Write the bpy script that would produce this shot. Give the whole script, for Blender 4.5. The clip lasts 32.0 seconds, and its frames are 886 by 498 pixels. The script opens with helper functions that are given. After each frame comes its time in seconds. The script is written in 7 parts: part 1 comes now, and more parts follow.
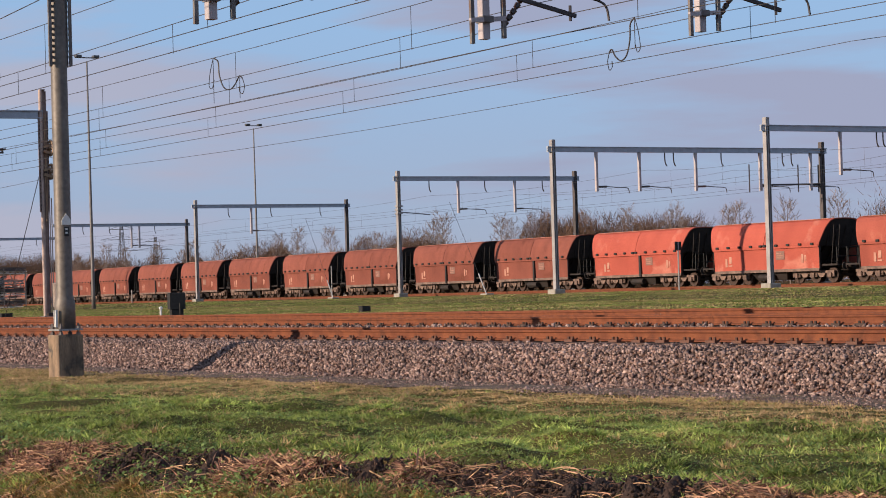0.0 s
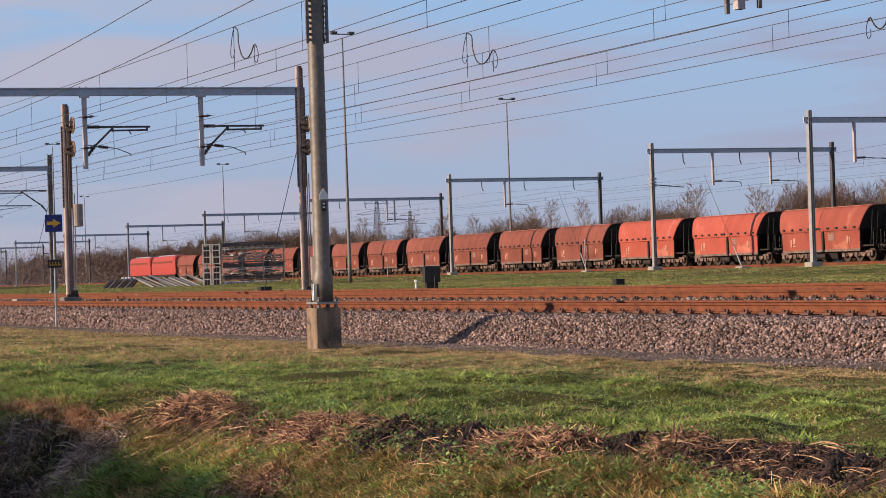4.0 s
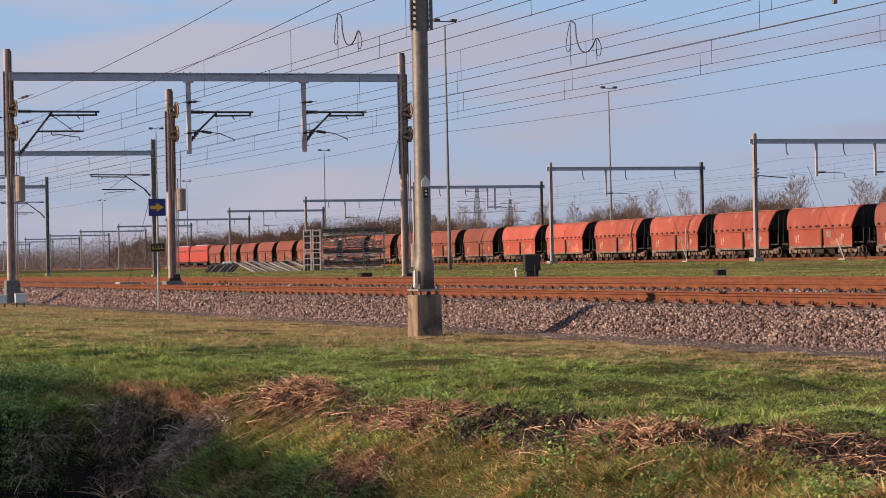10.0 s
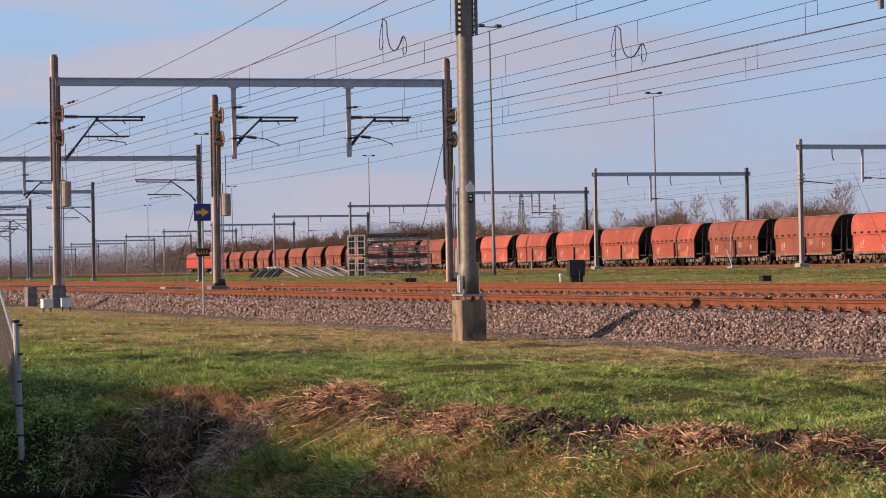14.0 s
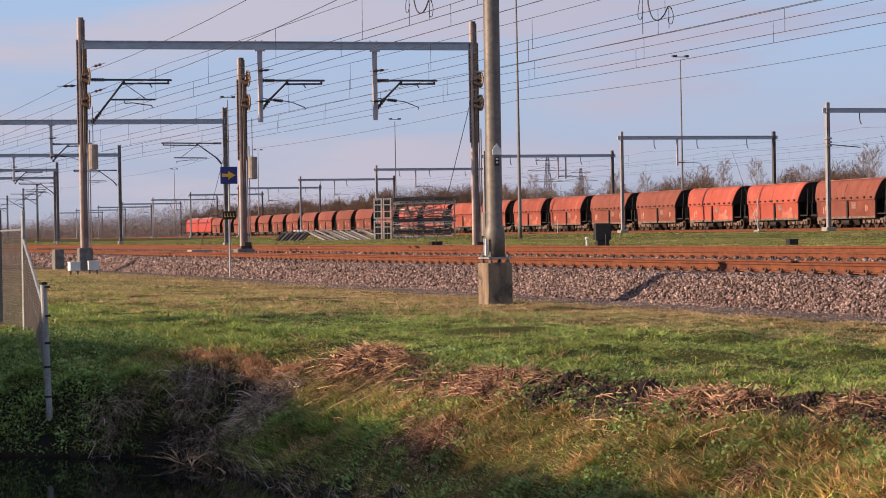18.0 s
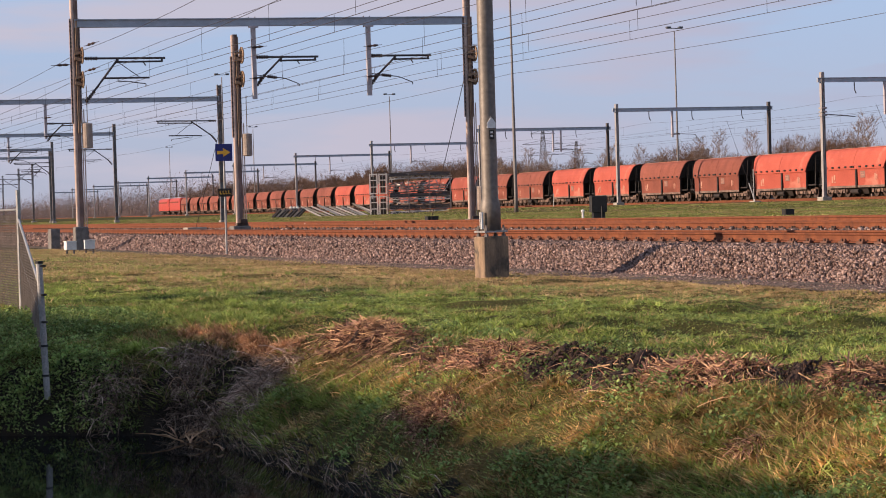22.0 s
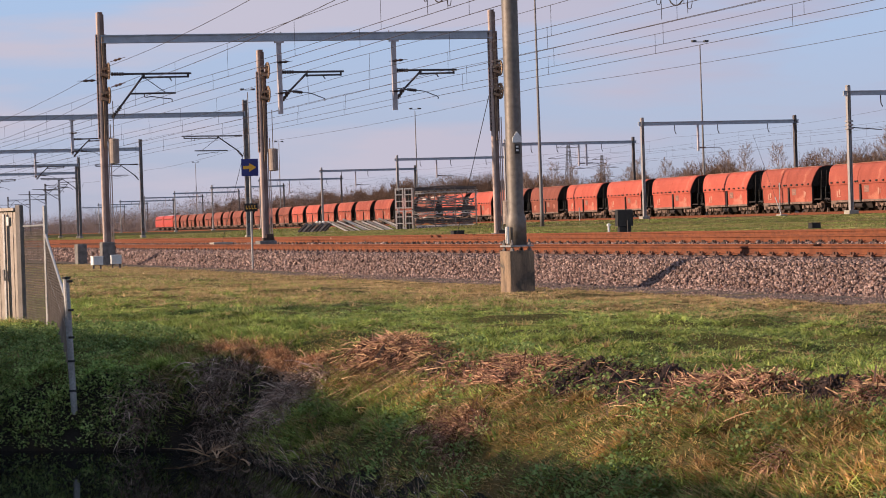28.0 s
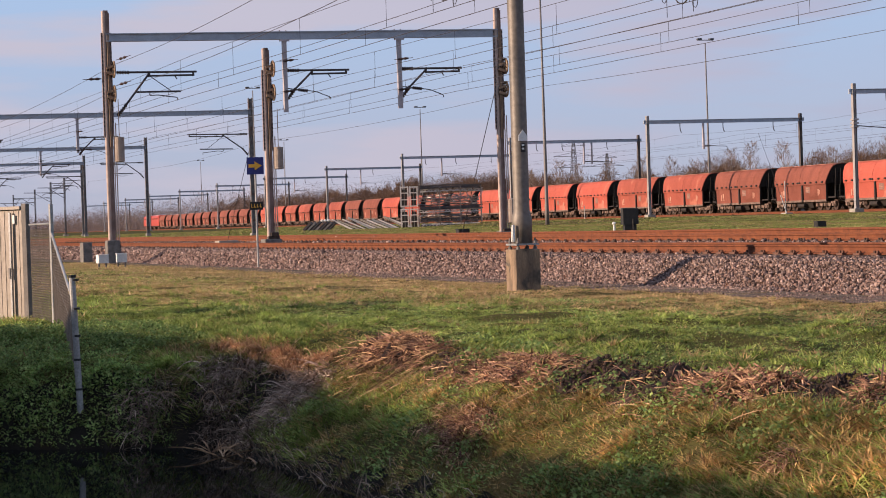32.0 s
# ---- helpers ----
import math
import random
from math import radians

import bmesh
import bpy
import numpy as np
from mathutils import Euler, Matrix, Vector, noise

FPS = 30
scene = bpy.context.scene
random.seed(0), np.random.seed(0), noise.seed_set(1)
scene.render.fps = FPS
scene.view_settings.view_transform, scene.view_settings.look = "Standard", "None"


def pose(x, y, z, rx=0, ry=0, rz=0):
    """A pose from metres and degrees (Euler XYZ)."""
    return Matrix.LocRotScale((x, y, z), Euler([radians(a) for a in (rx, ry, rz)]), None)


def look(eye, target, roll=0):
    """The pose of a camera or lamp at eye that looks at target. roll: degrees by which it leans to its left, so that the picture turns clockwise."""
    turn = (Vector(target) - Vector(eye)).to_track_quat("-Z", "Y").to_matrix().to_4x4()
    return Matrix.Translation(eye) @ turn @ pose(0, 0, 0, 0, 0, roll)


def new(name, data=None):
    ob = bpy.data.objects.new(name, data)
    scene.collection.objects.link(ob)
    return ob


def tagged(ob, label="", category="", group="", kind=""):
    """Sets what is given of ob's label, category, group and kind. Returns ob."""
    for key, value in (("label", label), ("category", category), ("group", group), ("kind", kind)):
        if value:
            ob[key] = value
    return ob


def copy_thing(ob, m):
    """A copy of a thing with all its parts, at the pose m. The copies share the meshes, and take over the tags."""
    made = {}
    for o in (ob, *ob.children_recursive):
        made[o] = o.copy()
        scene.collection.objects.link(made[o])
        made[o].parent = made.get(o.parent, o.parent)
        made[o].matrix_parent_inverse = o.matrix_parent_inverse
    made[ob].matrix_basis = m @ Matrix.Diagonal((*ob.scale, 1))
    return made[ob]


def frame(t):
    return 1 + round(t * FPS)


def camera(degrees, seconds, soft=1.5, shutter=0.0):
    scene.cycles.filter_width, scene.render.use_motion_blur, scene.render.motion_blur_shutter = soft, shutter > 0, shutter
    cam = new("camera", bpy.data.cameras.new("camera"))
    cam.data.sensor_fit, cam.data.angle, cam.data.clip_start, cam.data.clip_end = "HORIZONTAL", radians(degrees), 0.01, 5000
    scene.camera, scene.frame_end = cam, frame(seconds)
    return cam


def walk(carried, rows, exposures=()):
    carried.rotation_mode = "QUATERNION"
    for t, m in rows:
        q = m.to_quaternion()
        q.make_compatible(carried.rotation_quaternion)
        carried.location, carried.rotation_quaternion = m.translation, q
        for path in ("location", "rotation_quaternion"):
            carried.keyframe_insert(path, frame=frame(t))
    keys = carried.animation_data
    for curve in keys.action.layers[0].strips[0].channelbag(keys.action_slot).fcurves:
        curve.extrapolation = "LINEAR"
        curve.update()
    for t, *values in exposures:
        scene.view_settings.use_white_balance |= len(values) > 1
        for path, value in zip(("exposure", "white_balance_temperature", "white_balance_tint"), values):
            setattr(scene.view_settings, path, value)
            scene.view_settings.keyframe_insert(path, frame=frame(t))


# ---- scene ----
cam = camera(23.981, 32.0, soft=0.95)
PATH = [
    (0, 0.048, 0.028, 1.442, 91.141, 1.661, 57.902),
    (0.5, 0.056, 0.051, 1.444, 90.848, 2.069, 61.334),
    (1, 0.048, 0.055, 1.450, 90.671, 2.288, 61.960),
    (1.5, 0.036, 0.059, 1.445, 90.596, 2.322, 62.385),
    (2, 0.045, 0.048, 1.442, 90.640, 2.260, 63.016),
    (2.5, 0.057, 0.019, 1.449, 90.661, 2.090, 63.626),
    (3, 0.040, 0.034, 1.443, 90.724, 1.943, 64.122),
    (3.5, 0.037, 0.019, 1.441, 90.675, 1.846, 64.541),
    (5.5, 0.022, 0.024, 1.440, 90.423, 1.566, 65.497),
    (6, 0.010, 0.022, 1.443, 90.319, 1.503, 65.726),
    (6.5, 0.001, 0.016, 1.440, 90.283, 1.449, 65.927),
    (7, 0.012, 0.026, 1.445, 90.248, 1.358, 66.184),
    (7.5, 0.004, 0.014, 1.440, 90.266, 1.214, 66.434),
    (8, -0.007, 0.003, 1.440, 90.239, 1.049, 66.577),
    (8.5, 0.001, 0.002, 1.439, 90.217, 1.069, 66.825),
    (9, 0.010, 0.006, 1.445, 90.236, 1.078, 67.069),
    (9.5, -0.009, 0.007, 1.441, 90.276, 1.069, 67.313),
    (10, -0.013, -0.001, 1.446, 90.345, 1.066, 67.583),
    (10.5, -0.017, -0.010, 1.445, 90.423, 1.092, 67.827),
    (11, -0.015, -0.010, 1.444, 90.477, 1.120, 67.994),
    (11.5, -0.021, -0.004, 1.440, 90.490, 1.152, 68.158),
    (12, -0.020, -0.003, 1.440, 90.541, 1.157, 68.285),
    (12.5, -0.012, 0.006, 1.444, 90.561, 1.182, 68.419),
    (13, -0.010, -0.009, 1.444, 90.607, 1.151, 68.545),
    (13.5, -0.013, -0.006, 1.443, 90.625, 1.085, 68.713),
    (15.5, -0.006, -0.029, 1.420, 90.076, 0.478, 68.916),
    (16, -0.014, -0.026, 1.419, 89.910, 0.458, 68.931),
    (16.5, -0.014, -0.037, 1.425, 89.712, 0.580, 68.938),
    (17, -0.010, -0.027, 1.418, 89.707, 0.709, 68.999),
    (17.5, -0.010, -0.020, 1.427, 89.633, 0.797, 69.220),
    (18, -0.005, -0.016, 1.425, 89.530, 0.902, 69.514),
    (18.5, -0.016, -0.016, 1.420, 89.417, 0.953, 69.703),
    (19, -0.006, 0.001, 1.419, 89.302, 1.177, 69.751),
    (19.5, -0.005, 0.003, 1.422, 89.202, 1.294, 69.704),
    (20, 0.010, -0.008, 1.420, 89.122, 1.380, 69.639),
    (20.5, 0.000, -0.010, 1.416, 89.049, 1.467, 69.528),
    (21, -0.008, -0.003, 1.422, 88.966, 1.537, 69.454),
    (21.5, 0.001, -0.010, 1.420, 88.889, 1.570, 69.418),
    (22, -0.013, -0.003, 1.414, 88.834, 1.641, 69.407),
    (22.5, 0.002, -0.015, 1.417, 88.802, 1.573, 69.389),
    (23, -0.026, -0.016, 1.419, 88.739, 1.462, 69.402),
    (23.5, -0.013, -0.010, 1.412, 88.661, 1.549, 69.488),
    (24, -0.013, -0.013, 1.420, 88.643, 1.498, 69.554),
    (24.5, -0.013, -0.013, 1.421, 88.643, 1.524, 69.626),
    (25, -0.010, -0.005, 1.413, 88.689, 1.592, 69.661),
    (25.5, -0.010, -0.009, 1.413, 88.763, 1.592, 69.695),
    (27.5, -0.010, -0.007, 1.424, 89.195, 1.705, 70.009),
    (28, -0.004, -0.006, 1.419, 89.246, 1.779, 70.115),
    (28.5, -0.001, -0.007, 1.419, 89.248, 1.773, 70.179),
    (29, -0.007, 0.001, 1.422, 89.205, 1.817, 70.210),
    (29.5, -0.008, 0.000, 1.424, 89.126, 2.018, 70.227),
    (30, -0.015, -0.012, 1.416, 89.122, 1.988, 70.208),
    (30.5, -0.019, -0.017, 1.417, 89.093, 1.955, 70.209),
    (31, -0.014, -0.019, 1.424, 89.101, 1.795, 70.225),
    (31.5, -0.014, -0.022, 1.421, 89.163, 1.753, 70.246),
    (32, -0.020, -0.014, 1.422, 89.203, 1.781, 70.253),
]
walk(cam, [(row[0], pose(*row[1:])) for row in PATH], [(0, 0.12, 6200, 13), (6, 0.15, 6400, 16), (12, 0.19, 6550, 16), (18, 0.31, 6620, 18), (32, 0.33, 6640, 19)])

# ---- light ----
SUN_EL, SUN_AZ = radians(16.0), radians(-100.0)      # azimuth of the sun, counter-clockwise from +x
to_sun = Vector((math.cos(SUN_AZ) * math.cos(SUN_EL), math.sin(SUN_AZ) * math.cos(SUN_EL), math.sin(SUN_EL)))
sun = new("sun", bpy.data.lights.new("sun", "SUN"))
sun.data.energy, sun.data.angle, sun.data.color = 5.4, radians(0.6), (1.0, 0.80, 0.58)
sun.matrix_world = look(to_sun * 50, (0, 0, 0))


def build_world():
    world = bpy.data.worlds.new("sky")
    scene.world = world
    world.use_nodes = True
    nt = world.node_tree
    nt.nodes.clear()
    out = nt.nodes.new("ShaderNodeOutputWorld")
    bg = nt.nodes.new("ShaderNodeBackground")
    sky = nt.nodes.new("ShaderNodeTexSky")
    sky.sky_type, sky.sun_disc = "NISHITA", False
    sky.sun_elevation, sky.sun_rotation = SUN_EL, math.pi / 2 - SUN_AZ
    sky.air_density, sky.dust_density, sky.ozone_density = 0.75, 0.4, 2.0
    co = nt.nodes.new("ShaderNodeTexCoord")
    # pale lavender haze over the clear sky, thickest at the horizon
    sp = nt.nodes.new("ShaderNodeSeparateXYZ")
    nt.links.new(co.outputs["Generated"], sp.inputs[0])
    hz = nt.nodes.new("ShaderNodeValToRGB")
    hz.color_ramp.elements[0].position, hz.color_ramp.elements[0].color = 0.0, (3.48, 3.78, 4.72, 1)
    hz.color_ramp.elements[1].position, hz.color_ramp.elements[1].color = 0.13, (3.1, 4.75, 6.8, 1)
    nt.links.new(sp.outputs["Z"], hz.inputs["Fac"])
    thick = nt.nodes.new("ShaderNodeMapRange")
    thick.inputs[1].default_value, thick.inputs[2].default_value = 0.06, 0.90
    thick.inputs[3].default_value, thick.inputs[4].default_value = 0.9, 0.43
    nt.links.new(sp.outputs["Z"], thick.inputs[0])
    haze = nt.nodes.new("ShaderNodeMix")
    haze.data_type = "RGBA"
    nt.links.new(thick.outputs[0], haze.inputs[0])
    nt.links.new(sky.outputs["Color"], haze.inputs[6])
    nt.links.new(hz.outputs["Color"], haze.inputs[7])
    mp = nt.nodes.new("ShaderNodeMapping")
    mp.inputs["Scale"].default_value = (3.0, 3.0, 22.0)
    mp.inputs["Rotation"].default_value = (0.04, -0.03, 0)
    ns = nt.nodes.new("ShaderNodeTexNoise")
    ns.inputs["Scale"].default_value, ns.inputs["Detail"].default_value = 1.7, 7.0
    ns.inputs["Roughness"].default_value = 0.5
    rm = nt.nodes.new("ShaderNodeValToRGB")
    rm.color_ramp.elements[0].position, rm.color_ramp.elements[1].position = 0.44, 0.60
    mx = nt.nodes.new("ShaderNodeMix")
    mx.data_type = "RGBA"
    # the clouds turn paler and pinker towards the west
    west = nt.nodes.new("ShaderNodeMapRange")
    west.inputs[1].default_value, west.inputs[2].default_value = -0.82, -0.96
    nt.links.new(sp.outputs["X"], west.inputs[0])
    cl = nt.nodes.new("ShaderNodeMix")
    cl.data_type = "RGBA"
    cl.inputs[6].default_value, cl.inputs[7].default_value = (3.35, 3.5, 4.55, 1), (4.38, 4.36, 5.05, 1)
    nt.links.new(west.outputs[0], cl.inputs[0])
    nt.links.new(cl.outputs[2], mx.inputs[7])
    ml = nt.nodes.new("ShaderNodeMath")
    ml.operation = "MULTIPLY"
    ml.inputs[1].default_value = 0.9
    nt.links.new(co.outputs["Generated"], mp.inputs["Vector"])
    nt.links.new(mp.outputs["Vector"], ns.inputs["Vector"])
    nt.links.new(ns.outputs["Fac"], rm.inputs["Fac"])
    nt.links.new(rm.outputs["Color"], ml.inputs[0])
    nt.links.new(ml.outputs[0], mx.inputs[0])
    nt.links.new(haze.outputs[2], mx.inputs[6])
    nt.links.new(mx.outputs[2], bg.inputs["Color"])
    bg.inputs["Strength"].default_value = 0.10
    nt.links.new(bg.outputs["Background"], out.inputs["Surface"])


build_world()


# ---- materials ----
def mat(name, a, b=None, rough=0.7, metal=0.0, scale=8.0, fine=60.0, bump=0.1, vary=0.0, third=None, spec=0.5, stretch=(1, 1, 1)):
    """Two colours mixed by coarse noise, shaded again by fine grain; vary: change from object to object; third: a sparse stain colour."""
    m = bpy.data.materials.new(name)
    m.use_nodes = True
    nt = m.node_tree
    n, l = nt.nodes, nt.links
    p = n["Principled BSDF"]
    b = b or tuple(c * 0.7 for c in a)
    co = n.new("ShaderNodeTexCoord")
    mp = n.new("ShaderNodeMapping")
    mp.inputs["Scale"].default_value = stretch
    l.new(co.outputs["Object"], mp.inputs["Vector"])
    n1 = n.new("ShaderNodeTexNoise")
    n1.inputs["Scale"].default_value, n1.inputs["Detail"].default_value = scale, 5
    n2 = n.new("ShaderNodeTexNoise")
    n2.inputs["Scale"].default_value, n2.inputs["Detail"].default_value = fine, 3
    for k in (n1, n2):
        l.new(mp.outputs["Vector"], k.inputs["Vector"])
    r1 = n.new("ShaderNodeValToRGB")
    r1.color_ramp.elements[0].position, r1.color_ramp.elements[1].position = 0.36, 0.64
    r1.color_ramp.elements[0].color, r1.color_ramp.elements[1].color = (*a, 1), (*b, 1)
    l.new(n1.outputs["Fac"], r1.inputs["Fac"])
    col = r1.outputs["Color"]
    if third:
        n3 = n.new("ShaderNodeTexNoise")
        n3.inputs["Scale"].default_value, n3.inputs["Detail"].default_value = scale * 0.6, 8
        n3.inputs["Distortion"].default_value = 0.6
        l.new(co.outputs["Object"], n3.inputs["Vector"])
        r3 = n.new("ShaderNodeValToRGB")
        r3.color_ramp.elements[0].position, r3.color_ramp.elements[1].position = 0.55, 0.66
        l.new(n3.outputs["Fac"], r3.inputs["Fac"])
        m3 = n.new("ShaderNodeMix")
        m3.data_type = "RGBA"
        m3.inputs[7].default_value = (*third, 1)
        l.new(r3.outputs["Color"], m3.inputs[0])
        l.new(col, m3.inputs[6])
        col = m3.outputs[2]
    m2 = n.new("ShaderNodeMix")
    m2.data_type, m2.blend_type = "RGBA", "OVERLAY"
    m2.inputs[0].default_value = 0.55
    l.new(col, m2.inputs[6])
    l.new(n2.outputs["Fac"], m2.inputs[7])
    col = m2.outputs[2]
    if vary:
        oi = n.new("ShaderNodeObjectInfo")
        hs = n.new("ShaderNodeHueSaturation")
        mr = n.new("ShaderNodeMapRange")
        mr.inputs[3].default_value, mr.inputs[4].default_value = 1 - vary, 1 + vary
        l.new(oi.outputs["Random"], mr.inputs[0])
        l.new(mr.outputs[0], hs.inputs["Value"])
        l.new(col, hs.inputs["Color"])
        col = hs.outputs["Color"]
    l.new(col, p.inputs["Base Color"])
    p.inputs["Roughness"].default_value, p.inputs["Metallic"].default_value = rough, metal
    p.inputs["Specular IOR Level"].default_value = spec
    if bump:
        bp = n.new("ShaderNodeBump")
        bp.inputs["Strength"].default_value, bp.inputs["Distance"].default_value = bump, 0.03
        l.new(n2.outputs["Fac"], bp.inputs["Height"])
        l.new(bp.outputs["Normal"], p.inputs["Normal"])
    return m


def island_mat(name, colours, rough=0.8, spread=0.3, sheer=0.0, mottle=0.0, clump=7.0):
    """For joined small pieces: each piece takes its own shade between the given colours."""
    m = bpy.data.materials.new(name)
    m.use_nodes = True
    nt = m.node_tree
    n, l = nt.nodes, nt.links
    p = n["Principled BSDF"]
    g = n.new("ShaderNodeNewGeometry")
    r = n.new("ShaderNodeValToRGB")
    cr = r.color_ramp
    while len(cr.elements) < len(colours):
        cr.elements.new(0.5)
    for i, c in enumerate(colours):
        cr.elements[i].position = i / (len(colours) - 1)
        cr.elements[i].color = (*c, 1)
    l.new(g.outputs["Random Per Island"], r.inputs["Fac"])
    ns = n.new("ShaderNodeTexNoise")
    ns.inputs["Scale"].default_value, ns.inputs["Detail"].default_value = 0.55, 5
    co = n.new("ShaderNodeTexCoord")
    l.new(co.outputs["Object"], ns.inputs["Vector"])
    hs = n.new("ShaderNodeHueSaturation")
    mr = n.new("ShaderNodeMapRange")
    mr.inputs[1].default_value, mr.inputs[2].default_value = 0.3, 0.7
    mr.inputs[3].default_value, mr.inputs[4].default_value = 1 - spread, 1 + spread
    l.new(ns.outputs["Fac"], mr.inputs[0])
    value = mr.outputs[0]
    if mottle:
        nm = n.new("ShaderNodeTexNoise")
        nm.inputs["Scale"].default_value, nm.inputs["Detail"].default_value = clump, 3
        l.new(co.outputs["Object"], nm.inputs["Vector"])
        m1 = n.new("ShaderNodeMapRange")
        m1.inputs[1].default_value, m1.inputs[2].default_value = 0.35, 0.65
        m1.inputs[3].default_value, m1.inputs[4].default_value = 1 - mottle, 1 + mottle
        l.new(nm.outputs["Fac"], m1.inputs[0])
        mu = n.new("ShaderNodeMath")
        mu.operation = "MULTIPLY"
        l.new(value, mu.inputs[0])
        l.new(m1.outputs[0], mu.inputs[1])
        value = mu.outputs[0]
    l.new(value, hs.inputs["Value"])
    l.new(r.outputs["Color"], hs.inputs["Color"])
    l.new(hs.outputs["Color"], p.inputs["Base Color"])
    p.inputs["Roughness"].default_value = rough
    p.inputs["Specular IOR Level"].default_value = 0.05
    if sheer:
        tr = n.new("ShaderNodeBsdfTranslucent")
        l.new(hs.outputs["Color"], tr.inputs["Color"])
        mx = n.new("ShaderNodeMixShader")
        mx.inputs[0].default_value = sheer
        l.new(p.outputs[0], mx.inputs[1])
        l.new(tr.outputs[0], mx.inputs[2])
        l.new(mx.outputs[0], n["Material Output"].inputs["Surface"])
    return m


STEEL = mat("galvanised steel", (0.34, 0.335, 0.33), (0.25, 0.245, 0.24), 0.55, 0.35, 3, 40, 0.05)
MAST_LILAC = mat("pale lilac-grey paint", (0.47, 0.41, 0.41), (0.38, 0.33, 0.335), 0.55, 0.05, 2, 40, 0.03)
MAST = mat("grey-brown mast steel", (0.175, 0.148, 0.125), (0.13, 0.112, 0.097), 0.55, 0.25, 1.5, 12, 0.01)
GHOST = mat("faded pale lettering", (0.47, 0.24, 0.17), (0.38, 0.15, 0.10), 0.7, 0, 3, 40, 0)
STEEL_OLD = mat("weathered steel", (0.21, 0.19, 0.18), (0.13, 0.115, 0.11), 0.65, 0.3, 4, 50, 0.08, third=(0.16, 0.09, 0.06))
# One mast in two tones: sunlight is put into this pinkish one.
MAST_SUNLIT = mat("sunlit pinkish mast tone", (0.54, 0.40, 0.33), (0.40, 0.29, 0.24), 0.6, 0.05, 3, 40, 0.04)
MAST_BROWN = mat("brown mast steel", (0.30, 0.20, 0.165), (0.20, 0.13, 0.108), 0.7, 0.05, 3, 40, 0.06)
STEEL_RUST = mat("rusty mast steel", (0.40, 0.26, 0.16), (0.26, 0.165, 0.105), 0.75, 0.1, 4, 50, 0.1)
# Lightened towards blue to carry the sky's reflection on the beams.
PAINT_GREY = mat("grey paint", (0.40, 0.43, 0.48), (0.33, 0.355, 0.40), 0.45, 0.1, 3, 60, 0.03)
DARK = mat("dark iron", (0.030, 0.028, 0.027), (0.018, 0.017, 0.016), 0.7, 0.3, 6, 60, 0.1)
BOGIE = mat("dusty bogie steel", (0.24, 0.155, 0.12), (0.12, 0.08, 0.065), 0.85, 0.1, 3, 40, 0.1)
DULL_PANEL = mat("dull brown panel", (0.25, 0.13, 0.10), (0.19, 0.10, 0.078), 0.8, 0, 3, 40, 0.02)
CLIP_RUST = mat("rusty clip steel", (0.15, 0.068, 0.043), (0.085, 0.04, 0.028), 0.8, 0.1, 6, 60, 0.1)
# Underframe grime; on the wagon ends the same near-black is painted shade.
GRIME_SHADE = mat("underframe grime and end shade", (0.040, 0.029, 0.025), (0.022, 0.017, 0.015), 0.8, 0.2, 3, 40, 0.1)
RED = mat("faded red wagon paint", (0.325, 0.084, 0.057), (0.265, 0.067, 0.046), 0.75, 0, 0.9, 42, 0.02, 0.12, third=(0.40, 0.142, 0.093), stretch=(1, 1, 0.5), spec=0.15)
RED_BRIGHT = mat("bright red wagon paint", (0.42, 0.095, 0.064), (0.365, 0.08, 0.055), 0.7, 0, 0.8, 42, 0.02, 0.08, third=(0.49, 0.175, 0.125), stretch=(1, 1, 0.5), spec=0.15)
RED_BROWN = mat("brown red wagon paint", (0.24, 0.079, 0.055), (0.185, 0.061, 0.044), 0.75, 0, 0.9, 42, 0.02, 0.10, third=(0.16, 0.052, 0.034), stretch=(1, 1, 0.5), spec=0.12)
LOCO_RED = mat("locomotive red paint", (0.42, 0.060, 0.040), (0.37, 0.053, 0.036), 0.5, 0, 1.2, 20, 0.02, spec=0.25)
RED_GLINT = mat("pale red edge glint", (0.52, 0.22, 0.15), (0.42, 0.15, 0.10), 0.7, 0, 2, 20, 0.02)
WHITE = mat("off-white paint", (0.72, 0.71, 0.68), (0.60, 0.59, 0.56), 0.6, 0, 3, 40, 0.02)
# Weather stains, deepened to stand in for the block's shaded face.
CONCRETE = mat("weathered concrete", (0.30, 0.205, 0.13), (0.14, 0.10, 0.07), 0.9, 0, 5, 50, 0.4, third=(0.085, 0.07, 0.055), stretch=(1, 1, 0.25))
# Darker copy of the pale concrete, with the faces' shade put in.
CONCRETE_SHADED = mat("shade-darkened grey concrete", (0.20, 0.18, 0.165), (0.12, 0.11, 0.10), 0.9, 0, 5, 50, 0.3)
CONCRETE_PALE = mat("pale concrete", (0.36, 0.33, 0.28), (0.27, 0.24, 0.20), 0.9, 0, 5, 60, 0.2)
RAIL = mat("rusty rail steel", (0.205, 0.071, 0.034), (0.145, 0.050, 0.027), 0.85, 0, 5, 60, 0.08, third=(0.12, 0.045, 0.026), spec=0.15)
SLEEPER = mat("stained sleeper concrete", (0.19, 0.105, 0.068), (0.13, 0.075, 0.052), 0.9, 0, 5, 60, 0.2)
BED = mat("ballast bed", (0.11, 0.060, 0.044), (0.055, 0.034, 0.027), 0.95, 0, 9, 22, 0.9, third=(0.22, 0.10, 0.06), spec=0.1)
WIRE = mat("oxidised copper wire", (0.055, 0.045, 0.045), (0.04, 0.034, 0.034), 0.6, 0.4, 2, 20, 0)
BLUE = mat("blue sign enamel", (0.012, 0.020, 0.16), (0.010, 0.016, 0.13), 0.4, 0, 3, 40, 0)
